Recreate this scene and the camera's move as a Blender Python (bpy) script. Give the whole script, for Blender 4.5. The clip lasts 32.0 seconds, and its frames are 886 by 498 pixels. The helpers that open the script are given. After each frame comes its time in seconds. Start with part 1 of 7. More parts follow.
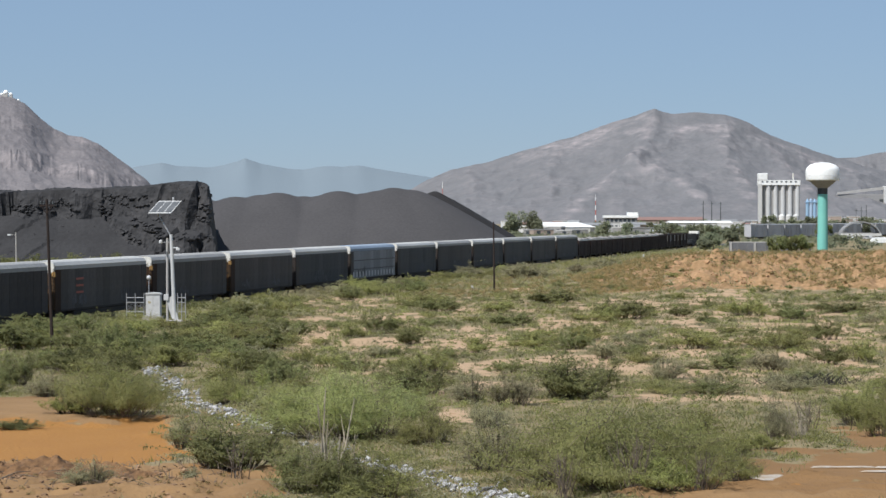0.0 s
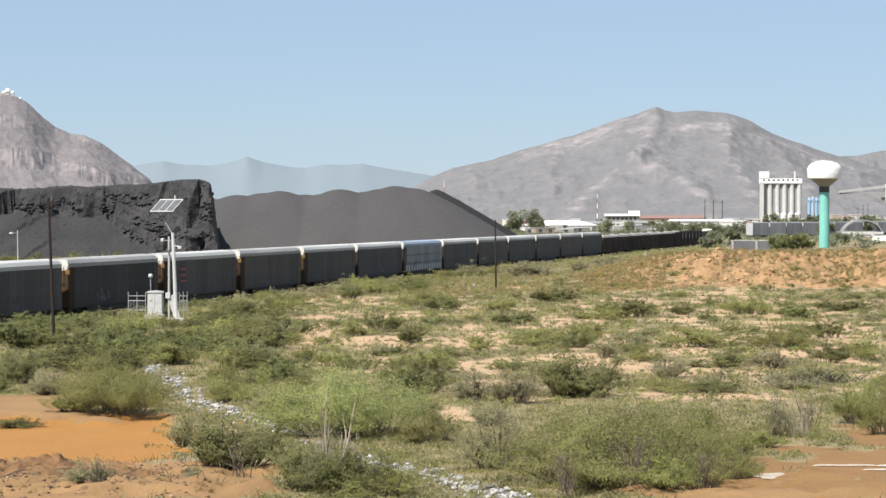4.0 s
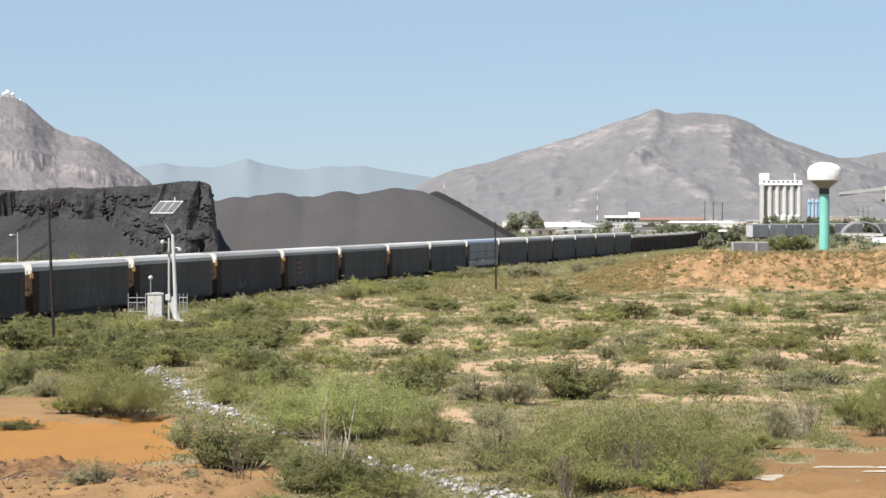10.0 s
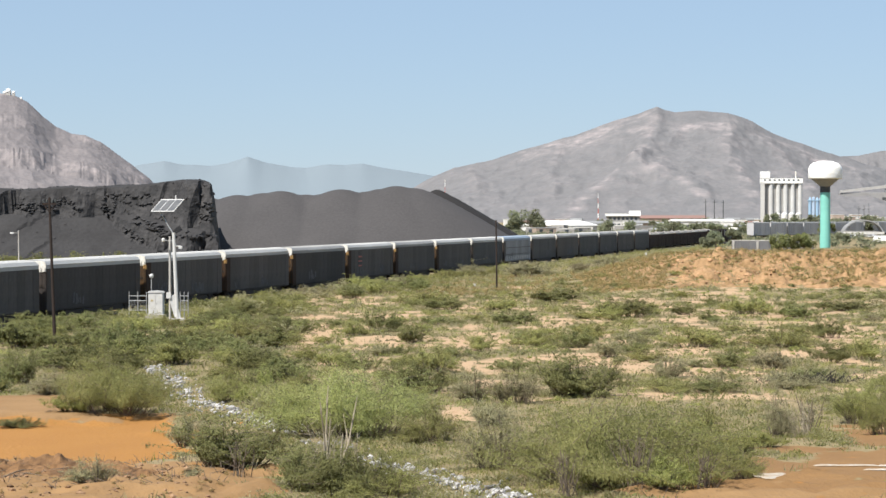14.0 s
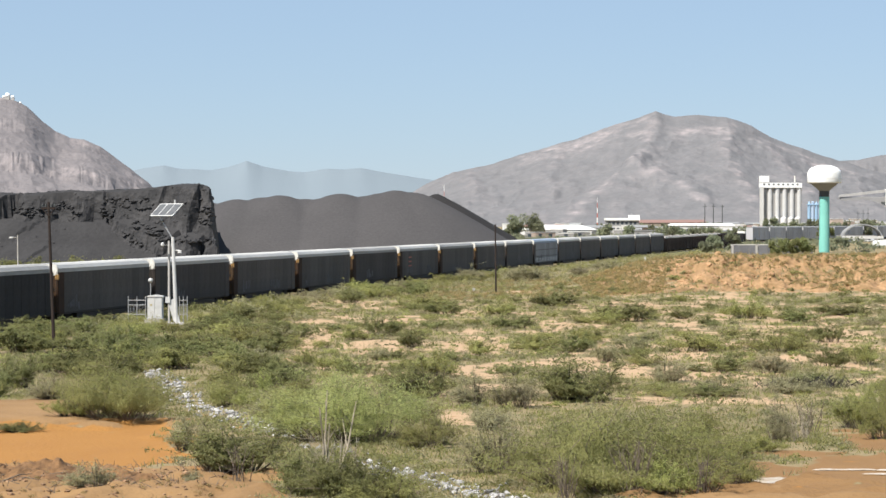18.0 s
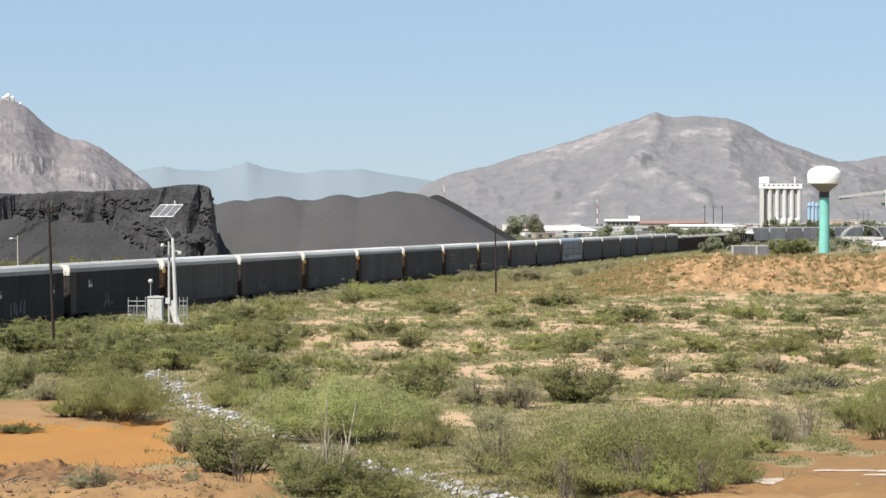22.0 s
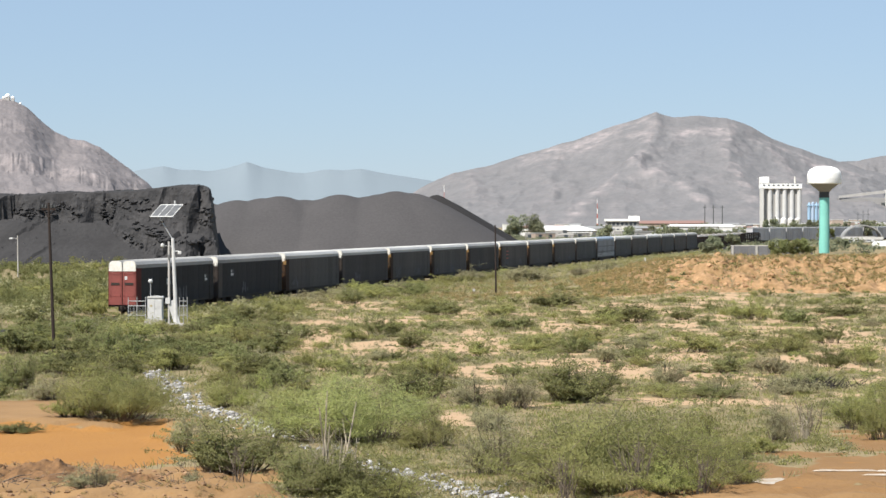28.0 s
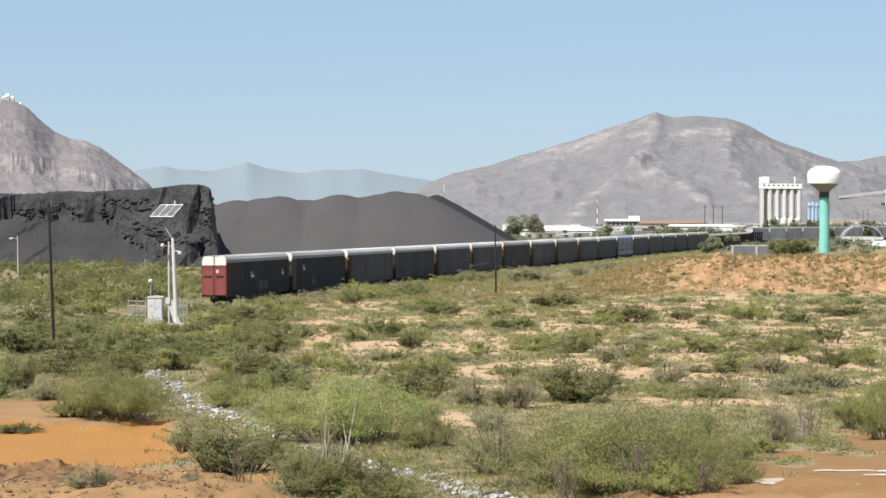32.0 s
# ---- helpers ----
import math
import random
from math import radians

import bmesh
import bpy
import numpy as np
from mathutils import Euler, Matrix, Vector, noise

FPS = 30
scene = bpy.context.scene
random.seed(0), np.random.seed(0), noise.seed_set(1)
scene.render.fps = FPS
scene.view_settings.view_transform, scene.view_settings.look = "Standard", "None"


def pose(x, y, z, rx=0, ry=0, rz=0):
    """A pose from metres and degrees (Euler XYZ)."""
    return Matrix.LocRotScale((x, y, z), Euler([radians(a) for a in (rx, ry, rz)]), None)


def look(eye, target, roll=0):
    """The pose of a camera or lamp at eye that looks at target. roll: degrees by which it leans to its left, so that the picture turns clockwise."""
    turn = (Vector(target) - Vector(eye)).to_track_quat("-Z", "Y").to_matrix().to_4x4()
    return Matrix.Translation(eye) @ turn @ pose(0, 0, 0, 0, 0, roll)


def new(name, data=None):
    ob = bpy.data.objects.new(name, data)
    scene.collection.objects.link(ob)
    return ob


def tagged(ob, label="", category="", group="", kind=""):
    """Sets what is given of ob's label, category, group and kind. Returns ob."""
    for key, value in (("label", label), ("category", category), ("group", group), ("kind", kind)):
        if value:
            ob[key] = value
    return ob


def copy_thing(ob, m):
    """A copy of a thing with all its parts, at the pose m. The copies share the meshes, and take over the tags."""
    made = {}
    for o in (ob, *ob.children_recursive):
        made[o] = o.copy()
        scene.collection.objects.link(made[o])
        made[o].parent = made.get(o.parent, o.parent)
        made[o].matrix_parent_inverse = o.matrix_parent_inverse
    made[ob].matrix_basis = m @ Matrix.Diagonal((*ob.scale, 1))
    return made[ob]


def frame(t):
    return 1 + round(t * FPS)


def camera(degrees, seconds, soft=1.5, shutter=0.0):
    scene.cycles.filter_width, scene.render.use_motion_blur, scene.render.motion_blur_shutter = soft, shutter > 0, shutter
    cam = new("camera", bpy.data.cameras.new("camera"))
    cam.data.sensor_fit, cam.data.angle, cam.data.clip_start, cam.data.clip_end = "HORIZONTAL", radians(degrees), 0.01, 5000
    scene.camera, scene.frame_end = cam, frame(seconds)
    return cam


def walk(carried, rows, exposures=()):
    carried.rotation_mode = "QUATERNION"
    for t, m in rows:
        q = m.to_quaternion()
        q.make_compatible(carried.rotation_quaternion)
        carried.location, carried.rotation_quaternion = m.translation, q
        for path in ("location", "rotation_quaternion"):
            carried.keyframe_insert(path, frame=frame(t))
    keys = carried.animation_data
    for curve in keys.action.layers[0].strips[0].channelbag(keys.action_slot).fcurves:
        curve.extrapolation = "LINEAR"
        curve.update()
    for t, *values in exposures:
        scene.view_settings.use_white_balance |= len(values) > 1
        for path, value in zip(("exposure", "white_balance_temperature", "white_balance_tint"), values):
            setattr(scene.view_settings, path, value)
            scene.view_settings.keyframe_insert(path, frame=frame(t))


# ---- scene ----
# the eye stands on a bridge ramp, about ten metres over the rails, and only sways
EYE_Z = 10.07
FOV = 2 * math.degrees(math.atan(784 / 4200))
cam = camera(FOV, 32.0, soft=1.5)
SWAY = ((0, -3, 3), (0.5, -1.5, 4.6), (1, 0, 7.6), (1.5, 0, 7.7), (2, 0, 3.1), (2.5, 0, 0), (3.5, 0, 0), (6.5, 0, 0), (7, 0, 1.5),
        (7.5, 0, 0), (8, 0, 3.1), (8.5, 0, 0), (9, 0, 3.1), (10, 0, 3.1), (10.5, 0, 0), (11, 1.5, 0), (11.5, 0.5, 0), (12, 0.5, -1.2),
        (12.5, 0.5, -0.5), (13, 1.5, -1.5), (13.5, 1.5, -1.5), (14, 1.5, 0), (14.5, 1.5, 3.1), (16.5, 0, 7.6), (17, 0, 10.5), (17.5, 0, 7.7),
        (18, 0, 7.7), (18.5, 0, 9.2), (19, 0, 9.2), (19.5, 0, 6.5), (20, 0, 7.7))
SWAY_LATE = ((20.5, 1, 7.7), (21, 0, 9.2), (23.5, 0, 9.2), (24, 0, 7.9), (24.5, 0, 7.7), (25, 0, 9.2), (25.5, 0, 9.2), (27.5, 0, 6.5), (28, 0, 9.2),
             (28.5, 1, 9.2), (29, 1, 10.5), (29.5, 1, 9.2), (32, 0, 9.2))
walk(cam, [(t, pose(0, 0, EYE_Z, 90 - math.degrees((63 - b) / 4200), 0, math.degrees(a / 4200))) for t, a, b in SWAY + SWAY_LATE],
     exposures=((0, 0.26, 6060, 10), (0.6, 0.35, 6140, 10), (1.2, 0.72, 6450, 10), (2, 0.75, 6500, 10), (32, 0.75, 6500, 10)))

# ---- light
SUN_EL, SUN_AZ = radians(54), radians(222)
world = bpy.data.worlds.new("sky")
scene.world = world
world.use_nodes = True
wn = world.node_tree.nodes
sky = wn.new("ShaderNodeTexSky")
sky.sky_type, sky.sun_disc = "NISHITA", False
sky.sun_elevation, sky.sun_rotation = SUN_EL, SUN_AZ
sky.altitude, sky.air_density, sky.dust_density, sky.ozone_density = 1400, 1.0, 0.4, 3.0
tint = wn.new("ShaderNodeMix")
tint.data_type, tint.blend_type = "RGBA", "MULTIPLY"
tint.inputs[0].default_value, tint.inputs[7].default_value = 1.0, (0.94, 0.98, 1.10, 1)
world.node_tree.links.new(sky.outputs[0], tint.inputs[6])
haze = wn.new("ShaderNodeMix")
haze.data_type = "RGBA"
haze.inputs[0].default_value, haze.inputs[7].default_value = 0.6, (4.3, 5.75, 7.3, 1)
world.node_tree.links.new(tint.outputs[2], haze.inputs[6])
world.node_tree.links.new(haze.outputs[2], wn["Background"].inputs[0])
wn["Background"].inputs[1].default_value = 0.062
sun = new("sun", bpy.data.lights.new("sun", "SUN"))
sun.data.energy, sun.data.angle, sun.data.color = 5.0, radians(0.6), (1, 0.95, 0.87)
sdir = Vector((math.sin(SUN_AZ) * math.cos(SUN_EL), math.cos(SUN_AZ) * math.cos(SUN_EL), math.sin(SUN_EL)))
sun.matrix_world = look(sdir * 100, (0, 0, 0))


# ---- materials
def mat(name, col, col2=None, rough=0.8, metal=0.0, scale=1.0, fine=12.0, bump=0.0, mix=1.0, rand=0.0, island=0.0, spec=0.3, stretch=(1, 1, 1)):
    """Two colours mixed by a broad and a fine noise, with a bump; rand / island: spread of value per object or piece."""
    m = bpy.data.materials.new(name)
    m.use_nodes = True
    nt, n = m.node_tree, m.node_tree.nodes
    L = nt.links.new
    b = n["Principled BSDF"]
    b.inputs["Roughness"].default_value, b.inputs["Metallic"].default_value = rough, metal
    b.inputs["Specular IOR Level"].default_value = spec
    col2 = col2 or tuple(c * 0.75 for c in col)
    tc, mp = n.new("ShaderNodeTexCoord"), n.new("ShaderNodeMapping")
    mp.inputs["Scale"].default_value = stretch
    L(tc.outputs["Object"], mp.inputs[0])
    n1, n2 = n.new("ShaderNodeTexNoise"), n.new("ShaderNodeTexNoise")
    for q, s in ((n1, scale), (n2, fine)):
        q.inputs["Scale"].default_value, q.inputs["Detail"].default_value = s, 5
        L(mp.outputs[0], q.inputs["Vector"])
    add = n.new("ShaderNodeMath")
    add.operation = "ADD"
    L(n1.outputs[0], add.inputs[0]), L(n2.outputs[0], add.inputs[1])
    mr = n.new("ShaderNodeMapRange")
    mr.inputs[1].default_value, mr.inputs[2].default_value = 0.75, 1.25
    mr.inputs[4].default_value = mix
    L(add.outputs[0], mr.inputs[0])
    mx = n.new("ShaderNodeMix")
    mx.data_type = "RGBA"
    mx.inputs[6].default_value, mx.inputs[7].default_value = (*col, 1), (*col2, 1)
    L(mr.outputs[0], mx.inputs[0])
    out = mx.outputs[2]
    if rand or island:
        src = n.new("ShaderNodeObjectInfo").outputs["Random"] if rand else n.new("ShaderNodeNewGeometry").outputs["Random Per Island"]
        amt = rand or island
        r2, hs = n.new("ShaderNodeMapRange"), n.new("ShaderNodeHueSaturation")
        r2.inputs[3].default_value, r2.inputs[4].default_value = 1 - amt, 1 + amt
        L(src, r2.inputs[0]), L(r2.outputs[0], hs.inputs["Value"]), L(out, hs.inputs["Color"])
        out = hs.outputs[0]
    L(out, b.inputs["Base Color"])
    if bump:
        bp = n.new("ShaderNodeBump")
        bp.inputs["Strength"].default_value, bp.inputs["Distance"].default_value = 0.8, bump
        L(add.outputs[0], bp.inputs["Height"]), L(bp.outputs[0], b.inputs["Normal"])
    return m


def leafy(name, col, col2, thin=0.5):
    """Thin leaves: two greens mixed by the spray they grow on, with some light passing through; thin: how much."""
    m = bpy.data.materials.new(name)
    m.use_nodes = True
    n, L = m.node_tree.nodes, m.node_tree.links.new
    b = n["Principled BSDF"]
    b.inputs["Roughness"].default_value, b.inputs["Specular IOR Level"].default_value = 0.7, 0.15
    tone, geo, info, tc, nz = (n.new("ShaderNode" + k) for k in ("Attribute", "NewGeometry", "ObjectInfo", "TexCoord", "TexNoise"))
    tone.attribute_name = "tone"
    nz.inputs["Scale"].default_value, nz.inputs["Detail"].default_value = 1.3, 3
    L(tc.outputs["Object"], nz.inputs["Vector"])
    fac = None
    for src, k in ((tone.outputs["Fac"], 0.55), (geo.outputs["Random Per Island"], 0.2), (nz.outputs[0], 0.35)):
        q = n.new("ShaderNodeMath")
        q.operation = "MULTIPLY_ADD"
        q.inputs[1].default_value, q.inputs[2].default_value = k, 0.0
        L(src, q.inputs[0])
        if fac is not None:
            L(fac, q.inputs[2])
        fac = q.outputs[0]
    mx, hs, vr, hr = n.new("ShaderNodeMix"), n.new("ShaderNodeHueSaturation"), n.new("ShaderNodeMapRange"), n.new("ShaderNodeMapRange")
    mx.data_type = "RGBA"
    mx.inputs[6].default_value, mx.inputs[7].default_value = (*col, 1), (*col2, 1)
    vr.inputs[3].default_value, vr.inputs[4].default_value = 0.78, 1.2
    hr.inputs[3].default_value, hr.inputs[4].default_value = 0.485, 0.51
    L(fac, mx.inputs[0]), L(mx.outputs[2], hs.inputs["Color"])
    L(info.outputs["Random"], vr.inputs[0]), L(vr.outputs[0], hs.inputs["Value"])
    L(info.outputs["Random"], hr.inputs[0]), L(hr.outputs[0], hs.inputs["Hue"])
    tr, ms = n.new("ShaderNodeBsdfTranslucent"), n.new("ShaderNodeMixShader")
    ms.inputs[0].default_value = thin
    L(hs.outputs[0], b.inputs["Base Color"]), L(hs.outputs[0], tr.inputs[0])
    L(b.outputs[0], ms.inputs[1]), L(tr.outputs[0], ms.inputs[2]), L(ms.outputs[0], n["Material Output"].inputs[0])
    return m


def hazed_hill_rock(name, scrub, rock, cleft):
    """Stony slopes; outcrops of paler rock where the ridge value says, broken by clefts (their stretch)."""
    m = mat(name, scrub, tuple(c * 0.86 for c in scrub), 0.95, 0, 0.02, 0.12, bump=2.5)
    nt, n = m.node_tree, m.node_tree.nodes
    L = nt.links.new
    b = n["Principled BSDF"]
    src = b.inputs["Base Color"].links[0].from_socket
    tc, ridge = n.new("ShaderNodeTexCoord"), n.new("ShaderNodeAttribute")
    ridge.attribute_name = "ridge"
    out = []
    for stretch, scale, lo, hi in (((1, 0.5, 1.6), 0.03, 0.36, 0.62), (cleft, 0.03, 0.38, 0.62), ((1, 0.6, 1.2), 0.16, 0.40, 0.60)):
        mp, nz, mr = n.new("ShaderNodeMapping"), n.new("ShaderNodeTexNoise"), n.new("ShaderNodeMapRange")
        mp.inputs["Scale"].default_value = stretch
        nz.inputs["Scale"].default_value, nz.inputs["Detail"].default_value, nz.inputs["Roughness"].default_value = scale, 6, 0.6
        mr.inputs[1].default_value, mr.inputs[2].default_value = lo, hi
        L(tc.outputs["Object"], mp.inputs[0]), L(mp.outputs[0], nz.inputs["Vector"]), L(nz.outputs[0], mr.inputs[0])
        out.append(mr.outputs[0])

    def calc(op, a, c):
        q = n.new("ShaderNodeMath")
        q.operation = op
        for k, w in enumerate((a, c)):
            if isinstance(w, float):
                q.inputs[k].default_value = w
            else:
                L(w, q.inputs[k])
        return q.outputs[0]
    # outcrops: patches times clefts where the rock stands out, and loose stones everywhere
    face = calc("MULTIPLY", calc("MULTIPLY", out[0], out[1]), ridge.outputs["Fac"])
    loose = calc("MULTIPLY", calc("MULTIPLY", out[0], out[2]), 0.16)
    fac = calc("MINIMUM", calc("ADD", face, loose), 1.0)
    mx = n.new("ShaderNodeMix")
    mx.data_type = "RGBA"
    mx.inputs[7].default_value = (*rock, 1)
    L(fac, mx.inputs[0]), L(src, mx.inputs[6]), L(mx.outputs[2], b.inputs["Base Color"])
    return m


